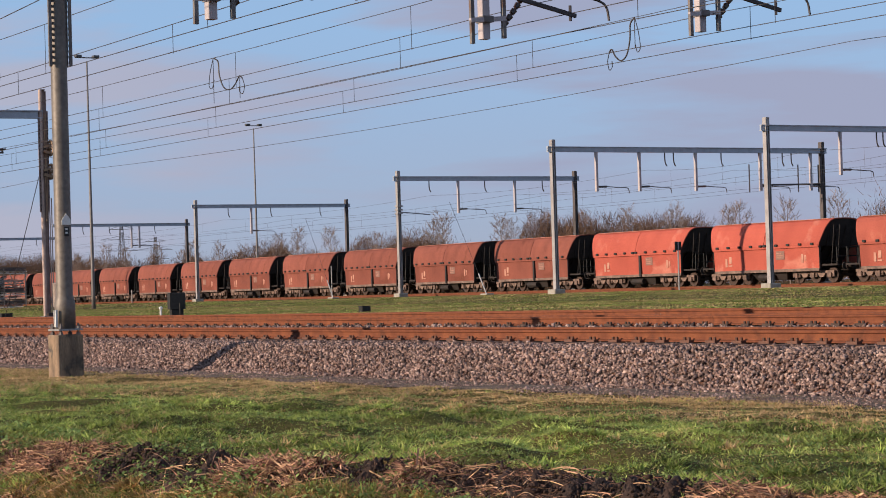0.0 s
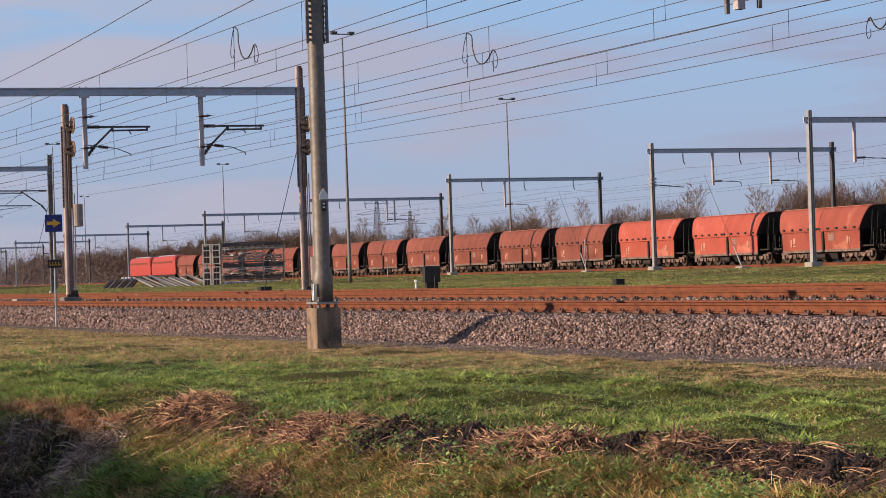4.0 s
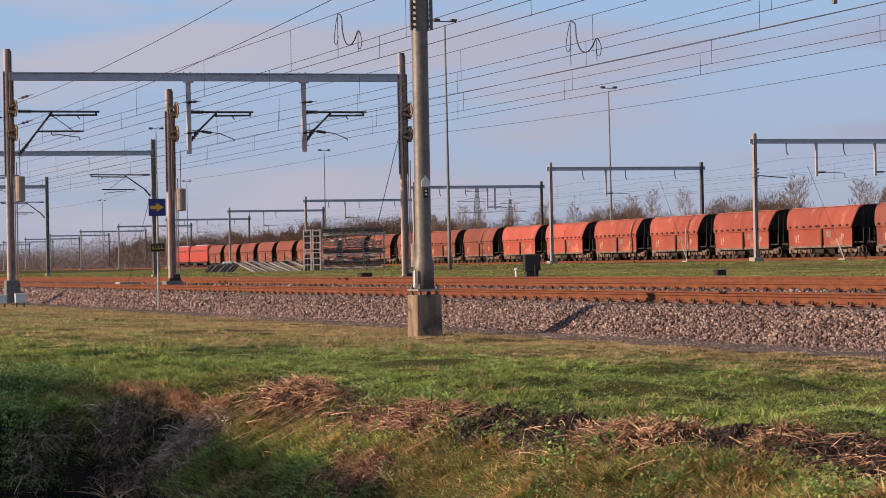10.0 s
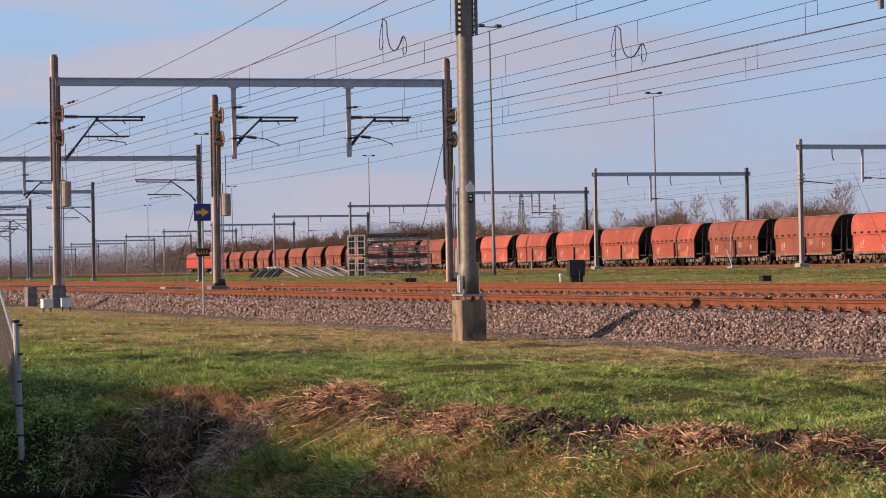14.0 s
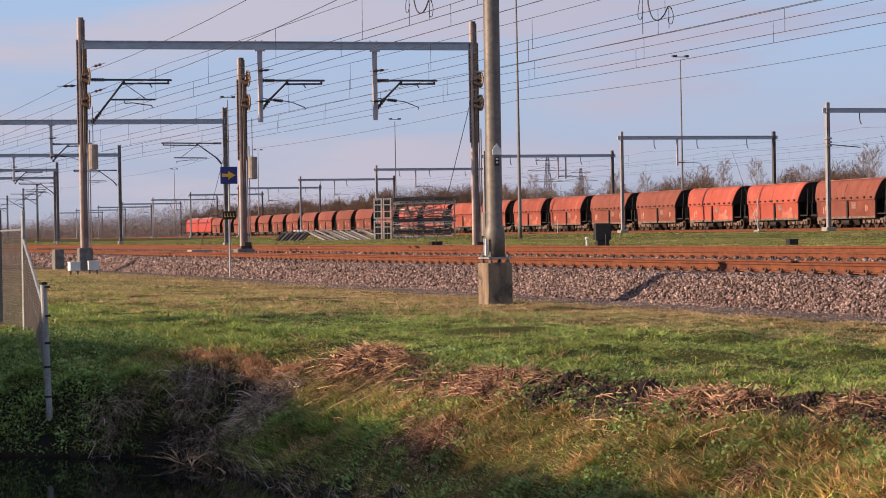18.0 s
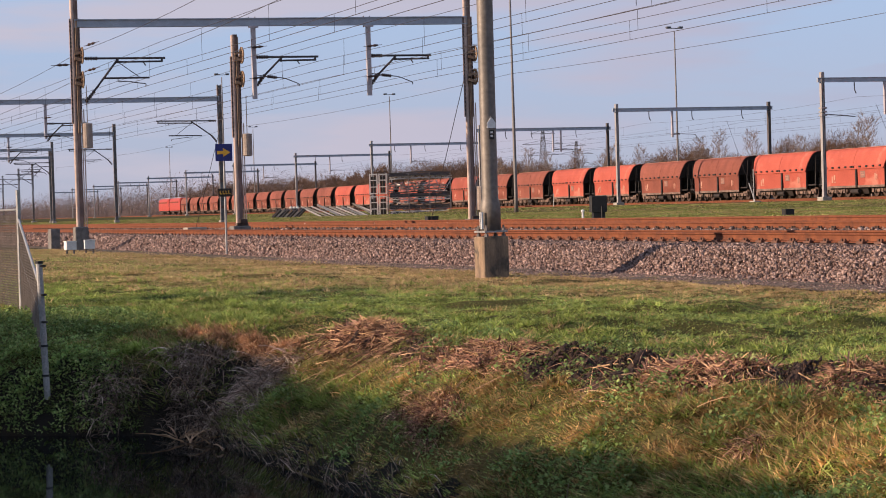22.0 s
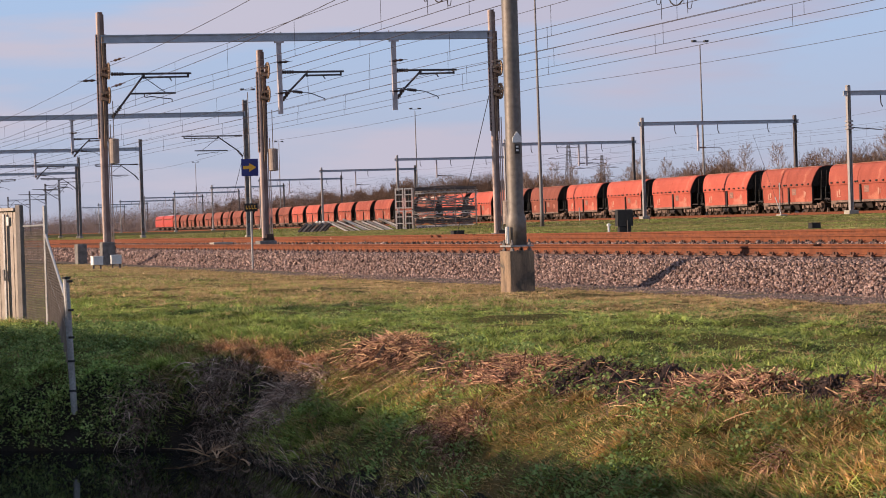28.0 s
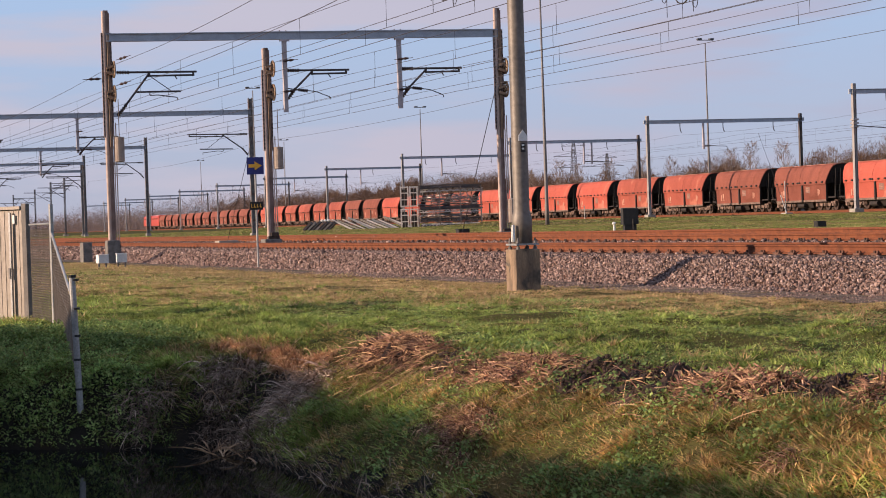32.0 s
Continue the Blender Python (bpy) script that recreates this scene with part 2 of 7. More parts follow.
YELLOW = mat("yellow sign enamel", (0.70, 0.38, 0.03), (0.62, 0.33, 0.025), 0.45, 0, 3, 40, 0)
BEIGE = mat("beige sheet steel", (0.32, 0.265, 0.22), (0.26, 0.215, 0.178), 0.6, 0.05, 1.5, 30, 0.05, stretch=(1, 1, 0.4))
INSUL = mat("brown insulator glaze", (0.055, 0.030, 0.022), (0.04, 0.02, 0.016), 0.3, 0, 5, 40, 0)
LAMPHEAD = mat("lamp housing", (0.10, 0.10, 0.105), (0.07, 0.07, 0.075), 0.5, 0.2, 5, 40, 0)
DARK_RUST = mat("dark rusty iron", (0.075, 0.042, 0.030), (0.045, 0.028, 0.022), 0.8, 0.1, 6, 60, 0.1)
CANTI = mat("dark bracket steel", (0.075, 0.062, 0.062), (0.05, 0.042, 0.044), 0.6, 0.3, 4, 40, 0.03)
BARK = mat("winter bark", (0.115, 0.078, 0.055), (0.075, 0.052, 0.038), 0.9, 0, 3, 30, 0.3)


# ---- mesh building ----
class Shape:
    """Collects vertices and faces for one mesh."""

    def __init__(self):
        self.v, self.f = [], []

    def add(self, verts, faces):
        k = len(self.v)
        self.v += [tuple(p) for p in verts]
        self.f += [tuple(i + k for i in q) for q in faces]
        return self

    def box(self, x0, x1, y0, y1, z0, z1, c=0.0):
        """A block whose four upright edges and top are chamfered by c."""
        if c:
            base = [(x0 + c, y0), (x1 - c, y0), (x1, y0 + c), (x1, y1 - c), (x1 - c, y1), (x0 + c, y1), (x0, y1 - c), (x0, y0 + c)]
            mx, my = (x0 + x1) / 2, (y0 + y1) / 2
            top = [(x + (c if x < mx else -c) * 0.7, y + (c if y < my else -c) * 0.7) for x, y in base]
            v = [(x, y, z0) for x, y in base] + [(x, y, z1 - c) for x, y in base] + [(x, y, z1) for x, y in top]
            q = [(7, 6, 5, 4, 3, 2, 1, 0), tuple(range(16, 24))]
            for r in (0, 8):
                q += [(r + i, r + (i + 1) % 8, r + 8 + (i + 1) % 8, r + 8 + i) for i in range(8)]
            return self.add(v, q)
        v = [(x, y, z) for z in (z0, z1) for y in (y0, y1) for x in (x0, x1)]
        return self.add(v, [(0, 2, 3, 1), (4, 5, 7, 6), (0, 1, 5, 4), (2, 6, 7, 3), (0, 4, 6, 2), (1, 3, 7, 5)])

    def tube(self, p, q, r, r2=None, n=8, caps=True):
        r2 = r if r2 is None else r2
        p, q = Vector(p), Vector(q)
        d = (q - p).normalized()
        a = d.orthogonal().normalized()
        b = d.cross(a)
        ring = [(math.cos(2 * math.pi * i / n), math.sin(2 * math.pi * i / n)) for i in range(n)]
        v = [p + (a * c + b * s) * r for c, s in ring] + [q + (a * c + b * s) * r2 for c, s in ring]
        f = [(i, (i + 1) % n, n + (i + 1) % n, n + i) for i in range(n)]
        if caps:
            f += [tuple(reversed(range(n))), tuple(range(n, 2 * n))]
        return self.add(v, f)

    def line(self, pts, r, n=5):
        """One unbroken round rod through pts."""
        pts = [Vector(q) for q in pts]
        last = len(pts) - 1
        verts, side = [], None
        for i, q in enumerate(pts):
            d = (pts[min(i + 1, last)] - pts[max(i - 1, 0)]).normalized()
            side = d.orthogonal() if side is None else side - d * side.dot(d)
            side = side.normalized() if side.length > 1e-5 else d.orthogonal().normalized()
            other = d.cross(side)
            verts += [q + (side * math.cos(2 * math.pi * j / n) + other * math.sin(2 * math.pi * j / n)) * r for j in range(n)]
        faces = [(i * n + j, i * n + (j + 1) % n, (i + 1) * n + (j + 1) % n, (i + 1) * n + j) for i in range(last) for j in range(n)]
        return self.add(verts, faces + [tuple(range(n - 1, -1, -1)), tuple(range(last * n, last * n + n))])

    def curve(self, pts, r, n=5, steps=5):
        """A round cable bent smoothly through pts."""
        pts = [Vector(q) for q in pts]
        out = []
        for i in range(len(pts) - 1):
            a, b, c, d = pts[max(i - 1, 0)], pts[i], pts[i + 1], pts[min(i + 2, len(pts) - 1)]
            for k in range(steps):
                t = k / steps
                out.append(0.5 * ((2 * b) + (c - a) * t + (2 * a - 5 * b + 4 * c - d) * t * t + (3 * b - a - 3 * c + d) * t ** 3))
        return self.line(out + [pts[-1]], r, n)

    def bar(self, p, q, w, h, up=(0, 0, 1)):
        """A square bar from p to q, w wide and h high."""
        p, q = Vector(p), Vector(q)
        d = (q - p).normalized()
        s = d.cross(Vector(up))
        s = s.normalized() if s.length > 1e-4 else d.orthogonal().normalized()
        u = s.cross(d)
        v = [c + s * (i * w / 2) + u * (j * h / 2) for c in (p, q) for i, j in ((-1, -1), (1, -1), (1, 1), (-1, 1))]
        return self.add(v, [(3, 2, 1, 0), (4, 5, 6, 7), (0, 1, 5, 4), (1, 2, 6, 5), (2, 3, 7, 6), (3, 0, 4, 7)])

    def prism(self, profile, x0, x1, closed=True):
        """A profile of (y, z) swept along x."""
        n = len(profile)
        v = [(x0, y, z) for y, z in profile] + [(x1, y, z) for y, z in profile]
        m = n if closed else n - 1
        f = [(i, n + i, n + (i + 1) % n, (i + 1) % n) for i in range(m)]
        if closed:
            f += [tuple(range(n)), tuple(reversed(range(n, 2 * n)))]
        return self.add(v, f)

    def lathe(self, axis_p, rings, n=10):
        """Rings of (z, r) turned round an upright axis through axis_p."""
        x, y, z = axis_p
        v = [(x + r * math.cos(2 * math.pi * i / n), y + r * math.sin(2 * math.pi * i / n), z + h) for h, r in rings for i in range(n)]
        f = [(k * n + i, k * n + (i + 1) % n, (k + 1) * n + (i + 1) % n, (k + 1) * n + i) for k in range(len(rings) - 1) for i in range(n)]
        f += [tuple(reversed(range(n))), tuple(range((len(rings) - 1) * n, len(rings) * n))]
        return self.add(v, f)

    def mesh(self, name, material, smooth=False):
        me = bpy.data.meshes.new(name)
        me.from_pydata(self.v, [], self.f)
        me.materials.append(material)
        if smooth:
            me.polygons.foreach_set("use_smooth", [True] * len(me.polygons))
        me.update()
        return me


def part(name, shape, material, parent=None, label="", smooth=False):
    ob = new(name, shape.mesh(name, material, smooth) if isinstance(shape, Shape) else shape)
    if parent is not None:
        ob.parent = parent
    if label:
        tagged(ob, label)
    return ob


def thing(name, label, category, group="", at=None):
    ob = new(name)
    ob.empty_display_size = 0.2
    if at is not None:
        ob.matrix_basis = at
    return tagged(ob, label, category, group)


def array_mesh(name, verts, faces, material):
    """A mesh from numpy arrays; all faces have the same number of corners."""
    me = bpy.data.meshes.new(name)
    k = faces.shape[1]
    me.vertices.add(len(verts))
    me.vertices.foreach_set("co", verts.astype(np.float32).ravel())
    me.loops.add(faces.size)
    me.loops.foreach_set("vertex_index", faces.astype(np.int32).ravel())
    me.polygons.add(len(faces))
    me.polygons.foreach_set("loop_start", np.arange(0, faces.size, k, dtype=np.int32))
    me.polygons.foreach_set("loop_total", np.full(len(faces), k, dtype=np.int32))
    me.materials.append(material)
    me.update(calc_edges=True)
    me.validate()
    return me


# ---- plan ----
# x runs along the main tracks, y away from them to the far side, z up. The goods line turns off by TRAIN_TURN.
TRAIN_TURN = -4.64
TU = Vector((math.cos(radians(TRAIN_TURN)), math.sin(radians(TRAIN_TURN)), 0))
TN = Vector((-TU.y, TU.x, 0))
TRAIN_W = 73.8           # distance of the goods line, square to it
TRAIN_RAIL = 1.25        # height of its rails
TRACKS = [(20.65, 0.735), (25.9, 0.82), (31.0, 0.84)]     # centre and rail height of the main tracks
WATER_Z = -1.1


def on_line(u, w, z):
    return TU * u + TN * w + Vector((0, 0, z))


def bend(u):
    """How far the goods line swings away at its near end, and its slope there."""
    d = max(u + 140.0, 0.0)
    c = min(d, 80.0)
    return 0.0008 * c * c + 0.0016 * c * (d - c), 0.0016 * c


def along(s, w=0.0):
    """The place and heading at s metres along the goods line, w metres beside it; s equals u on its straight part."""
    u = -140.0
    if s <= u:
        u = s
    else:
        step = (s - u) / 40
        for _ in range(40):
            u += step / math.sqrt(1 + bend(u)[1] ** 2)
    b, k = bend(u)
    a = radians(TRAIN_TURN) + math.atan(k)
    q = on_line(u, TRAIN_W + b, 0) + Vector((-math.sin(a), math.cos(a), 0)) * w
    return q, math.degrees(a)


def smooth(a, b, t):
    t = np.clip((t - a) / (b - a), 0, 1)
    return t * t * (3 - 2 * t)


def edge_water(x):
    return np.interp(x, [-60, -25, -23.4, -18, -10, 30], [5.2, 5.3, 5.62, 5.65, 5.9, 6.3])


def edge_crest(x):
    return np.interp(x, [-60, -25, -23.5, -20, -17, -15.5, -14, -8, 30], [7.0, 7.2, 7.75, 7.65, 7.8, 8.1, 8.6, 9.2, 9.6])


_lump = np.random.default_rng(3)
LUMPS = [(_lump.uniform(0, 6.28), _lump.uniform(0.5, 3.2), _lump.uniform(0, 6.28)) for _ in range(14)]
BUMPS = [(_lump.uniform(0, 6.28), _lump.uniform(5.0, 11.0), _lump.uniform(0, 6.28)) for _ in range(16)]
HUMPS = [(_lump.uniform(0, 6.28), _lump.uniform(3.5, 9.5), _lump.uniform(0, 6.28)) for _ in range(18)]
DITCH_END = -23.6        # the ditch stops about here against a steep bank


def ditch_s(x, y):
    """0 at the water's edge, 1 where the bank meets the level ground."""
    e = edge_water(x)
    dx = np.maximum(np.clip(-24.3 + 0.68 * (y - 3.87), -25.2, -23.1) - x, 0)
    run = 0.57 * np.clip(dx / 1.2, 0, 1) + 0.43 * np.clip((dx - 1.2) / 3.3, 0, 1)
    return np.clip(np.hypot(run, np.maximum(y - e, 0) / (edge_crest(x) - e)), 0, 1)


def ground_z(x, y):
    """Height of the ground at numpy arrays x, y."""
    x, y = np.asarray(x, float), np.asarray(y, float)
    w = x * TN.x + y * TN.y
    z = 0.05 - 0.08 * smooth(11.0, 17.5, y)
    z = np.where(y > 17.8, -0.03 + 0.5 * smooth(18.0, 19.6, y), z)
    z = np.where(y > 33, 0.47 + 0.28 * smooth(33, 36, y), z)
    z = np.where(y > 36, 0.75 + 0.33 * smooth(50, 63, w), z)
    z = np.where(y > 36, z - 0.3 * smooth(90, 200, w), z)
    lump = sum(np.sin((x * math.cos(a) + y * math.sin(a)) * fr + ph) for a, fr, ph in LUMPS) / 14
    hump = sum(np.sin((x * math.cos(a) * 0.8 + y * math.sin(a)) * fr + ph) for a, fr, ph in HUMPS) / 18
    z = z + np.where((y > 4) & (x > -50) & (x < -8), hump * (0.10 + 0.08 * smooth(-30, -24, x)) * smooth(17.2, 15.5, y) * smooth(6.8, 7.6, y), 0)
    z = z + np.where((y > 4) & (y < 16.4) & (x > -70) & (x < 10), lump * 0.08 * smooth(16.4, 14.5, y), 0)
    e = edge_water(x)
    s = ditch_s(x, y)
    end = np.clip(-24.3 + 0.68 * (y - 3.87), -25.2, -23.1)
    bank = WATER_Z + (0.05 - WATER_Z) * (1 - (1 - s) ** 1.6)
    rough = sum(np.sin((x * math.cos(a) + y * math.sin(a)) * fr + ph) for a, fr, ph in BUMPS) / 16
    bank = bank + rough * 0.17 * smooth(0.03, 0.2, s) * smooth(1.0, 0.8, s) * (x > -40) * (x < 2)
    z = np.where((s < 1) & (y < 12) & (y > 1.5), bank, z)
    wet = (x > end) & (y < e) & (y > 0.4)
    dep = np.minimum(np.minimum(e - y, x - end), 1.0)
    z = np.where(wet, WATER_Z - 0.03 - 0.5 * np.clip(dep, 0, 1), z)
    z = np.where(y < 2.4, np.maximum(np.where(wet, -1.7, -0.15), -1.7 + 1.55 * smooth(2.4, 0.8, y)), z)
    return z


# ---- ground ----
def ground_mat():
    m = mat("grass ground", (0.066, 0.072, 0.024), (0.088, 0.072, 0.03), 0.95, 0, 0.5, 26, 0.5, third=(0.13, 0.09, 0.035), spec=0.03)
    return m


GROUND = ground_mat()


def build_ground():
    xs = np.unique(np.concatenate([np.linspace(-2500, -420, 12), np.linspace(-420, -60, 60), np.linspace(-60, -48, 30), np.linspace(-48, -8, 300), np.linspace(-8, 10, 40), np.linspace(10, 60, 20), np.linspace(60, 1500, 8)]))
    ys = np.unique(np.concatenate([np.linspace(-1500, -20, 8), np.linspace(-20, 2, 14), np.linspace(2, 6, 28), np.linspace(6, 18, 125), np.linspace(18, 20, 14), np.linspace(20, 37, 34), np.linspace(37, 240, 70), np.linspace(240, 3000, 12)]))
    X, Y = np.meshgrid(xs, ys)
    Z = ground_z(X, Y)
    v = np.stack([X, Y, Z], -1).reshape(-1, 3)
    nx, ny = len(xs), len(ys)
    i = (np.arange(ny - 1)[:, None] * nx + np.arange(nx - 1)[None]).ravel()
    f = np.stack([i, i + 1, i + nx + 1, i + nx], 1)
    me = array_mesh("ground", v, f, GROUND)
    me.polygons.foreach_set("use_smooth", [True] * len(me.polygons))
    tagged(new("ground", me), "rough winter grass beside the railway, sloping to a ditch", "ground", kind="structure")


build_ground()


def water_mat():
    m = bpy.data.materials.new("dark ditch water")
    m.use_nodes = True
    n, l = m.node_tree.nodes, m.node_tree.links
    p = n["Principled BSDF"]
    p.inputs["Base Color"].default_value = (0.006, 0.008, 0.008, 1)
    p.inputs["Roughness"].default_value, p.inputs["IOR"].default_value = 0.03, 1.33
    p.inputs["Specular IOR Level"].default_value = 0.22
    ns = n.new("ShaderNodeTexNoise")
    ns.inputs["Scale"].default_value, ns.inputs["Detail"].default_value = 2.2, 3
    bp = n.new("ShaderNodeBump")
    bp.inputs["Strength"].default_value, bp.inputs["Distance"].default_value = 0.035, 0.03
    l.new(ns.outputs["Fac"], bp.inputs["Height"])
    l.new(bp.outputs["Normal"], p.inputs["Normal"])
    return m


s = Shape()
s.add([(-90, 0.8, WATER_Z), (30, 0.8, WATER_Z), (30, 7.2, WATER_Z), (-90, 6.2, WATER_Z)], [(0, 1, 2, 3)])
tagged(part("water", s, water_mat()), "dark still water in the ditch", "water", kind="structure")


# ---- tracks ----
RAIL_PROFILE = [(-0.075, 0), (0.075, 0), (0.075, 0.012), (0.02, 0.035), (0.012, 0.06), (0.012, 0.125), (0.036, 0.140), (0.036, 0.165), (0.026, 0.172),
                (-0.026, 0.172), (-0.036, 0.165), (-0.036, 0.140), (-0.012, 0.125), (-0.012, 0.06), (-0.02, 0.035), (-0.075, 0.012)]


def build_track(y, top, x0, x1, turn=None):
    """Two rails on sleepers. turn: the pose of the line's own axes."""
    tr = thing("railway_track", "rusty rails on stained concrete sleepers in ballast", "railway track", "railway tracks")
    tagged(tr, kind="structure")
    m = turn or Matrix.Identity(4)
    tr.matrix_basis = m
    for side in (-0.755, 0.755):
        s = Shape().prism([(y + side + a, top - 0.172 + b) for a, b in RAIL_PROFILE], x0, x1)
        part("rail", s, RAIL, tr, "rust-brown steel rail")
    return tr


def clip_shape(s, x, y, z):
    """A ribbed plate and a screw beside the rail's foot."""
    s.box(x - 0.11, x + 0.11, y - 0.05, y + 0.05, z, z + 0.04)
    s.tube((x - 0.05, y, z + 0.038), (x - 0.05, y, z + 0.085), 0.026, n=5)
    s.tube((x + 0.05, y, z + 0.038), (x + 0.05, y, z + 0.085), 0.026, n=5)


def fixings(y, top, x0, x1, step, parent, near=None):
    """Sleepers and rail clips; those between the two ends of near are pieces of their own."""
    s, c = Shape(), Shape()
    one = Shape().box(-0.13, 0.13, -1.3, 1.3, -0.39, -0.185, 0.015).mesh("sleeper", SLEEPER)
    k = Shape()
    clip_shape(k, 0, 0, -0.185)
    clip = k.mesh("rail_clip", CLIP_RUST)
    x = x0
    while x < x1:
        mine = near and near[0] < x < near[1]
        if mine:
            ob = part("sleeper", one, SLEEPER, parent)
            ob.location = (x, y, top)
        else:
            s.box(x - 0.13, x + 0.13, y - 1.3, y + 1.3, top - 0.39, top - 0.185)
        for side in (-0.755, 0.755):
            for d in (-0.105, 0.105):
                yy = y + side + d
                if mine and side < 0:
                    ob = part("rail_clip", clip, CLIP_RUST, parent)
                    ob.location = (x, yy, top)
                else:
                    clip_shape(c, x, yy, top - 0.185)
        x += step
    tagged(part("sleeper_row", s, SLEEPER, parent), "stained concrete sleepers", kind="stuff")
    tagged(part("clip_row", c, DARK_RUST, parent), "dark iron rail clips", kind="stuff")


track_things = []
for i, (y, top) in enumerate(TRACKS):
    t_ = build_track(y, top, -460, 60)
    track_things.append(t_)
    fixings(y, top, -150, 0, 0.6, t_, (-84.5, -17) if i == 0 else None)


def sweep(profile, ss, w0, material, name, parent=None, label=""):
    """A profile of (across, z) carried along the curving goods line."""
    s = Shape()
    n = len(profile)
    v = []
    for q in ss:
        for a, z in profile:
            p, _ = along(q, w0 + a)
            v.append((p.x, p.y, z))
    f = [(k * n + i, (k + 1) * n + i, (k + 1) * n + (i + 1) % n, k * n + (i + 1) % n) for k in range(len(ss) - 1) for i in range(n)]
    s.add(v, f)
    return part(name, s, material, parent, label)


GOODS_S = [-900, -500, -330] + [-140 + 8 * i for i in range(50)]
for off, top in ((0.0, TRAIN_RAIL), (-5.4, TRAIN_RAIL - 0.06)):
    tr = tagged(thing("railway_track", "rusty rails on stained concrete sleepers in ballast", "railway track", "railway tracks"), kind="structure")
    for side in (-0.755, 0.755):
        sweep([(a, top - 0.172 + b) for a, b in RAIL_PROFILE], GOODS_S, off + side, RAIL, "rail", tr, "rust-brown steel rail")
    s = Shape()
    q = -330.0
    while q < -50:
        c, a = along(q, off)
        e = Vector((-math.sin(radians(a)), math.cos(radians(a)), 0)) * 1.3
        s.bar(c - e + Vector((0, 0, top - 0.28)), c + e + Vector((0, 0, top - 0.28)), 0.26, 0.2)
        q += 0.65
    tagged(part("sleepers", s, SLEEPER, tr), "stained concrete sleepers", kind="stuff")


def build_bed():
    """The ballast bed under the main tracks, with its open shoulder slope."""
    prof = [(17.75, -0.06), (17.85, 0.0), (18.2, 0.22), (18.6, 0.45), (18.9, 0.485), (22.2, 0.485), (23.6, 0.52), (24.3, 0.60), (33.0, 0.63), (34.6, 0.60), (34.9, 0.45), (34.9, -0.2), (17.75, -0.2)]
    s = Shape().prism(prof, -470, 60)
    tagged(part("ballast_bed", s, BED), "brown ballast bed of the main tracks", "ballast", kind="structure")
    b = sweep([(-8.4, 0.93), (-7.6, 1.0), (2, 1.05), (2.8, 0.88), (2.8, 0.3), (-8.4, 0.3)], GOODS_S, 0, BED, "ballast_bed")
    tagged(b, "brown ballast bed of the goods line", "ballast", kind="structure")


build_bed()


# ---- overhead line masts and portals ----
def sag_points(a, b, dip, n=10):
    a, b = Vector(a), Vector(b)
    return [a.lerp(b, i / n) - Vector((0, 0, dip * 4 * (i / n) * (1 - i / n))) for i in range(n + 1)]


def insulator(s, p, q, r=0.055, n=5):
    """A ribbed insulator from p to q."""
    p, q = Vector(p), Vector(q)
    s.tube(p, q, r * 0.45, n=6)
    for i in range(n):
        c = p.lerp(q, (i + 0.5) / n)
        d = (q - p) / (n * 3.2)
        s.tube(c - d, c + d, r * 0.8, r, n=8)


def cantilever(parent, x, y, z_top, z_arm, reach, side=1, post_arm=False):
    """A bracket on a post at (x, y): upper tube, strut, steady arm. side: +1 reaches towards +y. post_arm: the steady arm springs from the post."""
    k = side
    tip = y + k * reach
    low = z_top - 0.236 * reach
    foot = z_top - 1.22 if post_arm else z_arm - 0.42
    s = Shape()
    s.tube((x, y + k * 0.55, z_top), (x, tip, z_top + 0.02), 0.046, n=7)
    s.tube((x, y + k * reach * 0.42, z_top - 0.15), (x, tip - k * 0.1, z_top - 0.12), 0.042, n=6)
    s.tube((x, y + k * 0.42, foot + 0.42), (x, y + k * reach * 0.42, z_top - 0.05), 0.046, n=7)
    s.tube((x, tip - k * 0.14, z_top + 0.03), (x, tip - k * 0.14, z_top - 0.16), 0.05, n=6)
    s.tube((x, y + k * reach * 0.42, z_top + 0.05), (x, y + k * reach * 0.42, z_top - 0.2), 0.055, n=6)
    if not post_arm:
        s.tube((x, y + k * reach * 0.26, low), (x, y + k * reach * 0.80, low + 0.02), 0.040, n=7)
        s.tube((x, y + k * reach * 0.42, z_top - 0.14), (x, y + k * reach * 0.68, low + 0.05), 0.018, n=5)
    s.tube((x, tip - k * 0.95, z_top - 0.14), (x, tip - k * 0.84, z_top - 0.30), 0.026, n=5)
    part("bracket", s, CANTI, parent)
    s = Shape()
    insulator(s, (x, y + k * 0.08, z_top), (x, y + k * 0.62, z_top), 0.085)
    part("insulator", s, INSUL, parent)
    s = Shape()
    insulator(s, (x, y + k * 0.08, foot), (x, y + k * 0.46, foot + 0.46), 0.085)
    part("insulator", s, INSUL, parent)
    s = Shape()
    if post_arm:
        z = z_top - 0.80
        insulator(s, (x, y + k * 0.55, z - 0.02), (x, y + k * 0.98, z - 0.07), 0.075)
        part("insulator", s, INSUL, parent)
        s = Shape().curve([(x, y + k * 0.1, z + 0.04), (x, y + k * 0.55, z - 0.02), (x, y + k * 1.3, z - 0.10), (x, y + k * 1.65, z - 0.22), (x, y + k * 1.95, z - 0.34), (x, y + k * 1.96, z - 0.44)], 0.021)
    else:
        s.curve([(x, y + k * reach * 0.42, low - 0.02), (x, y + k * reach * 0.43, low - 0.15), (x, y + k * reach * 0.52, low - 0.13), (x, y + k * reach * 0.66, low - 0.20), (x, y + k * reach * 0.75, low - 0.24), (x, y + k * reach * 0.752, low - 0.36)], 0.021)
    part("steady_arm", s, CANTI, parent)


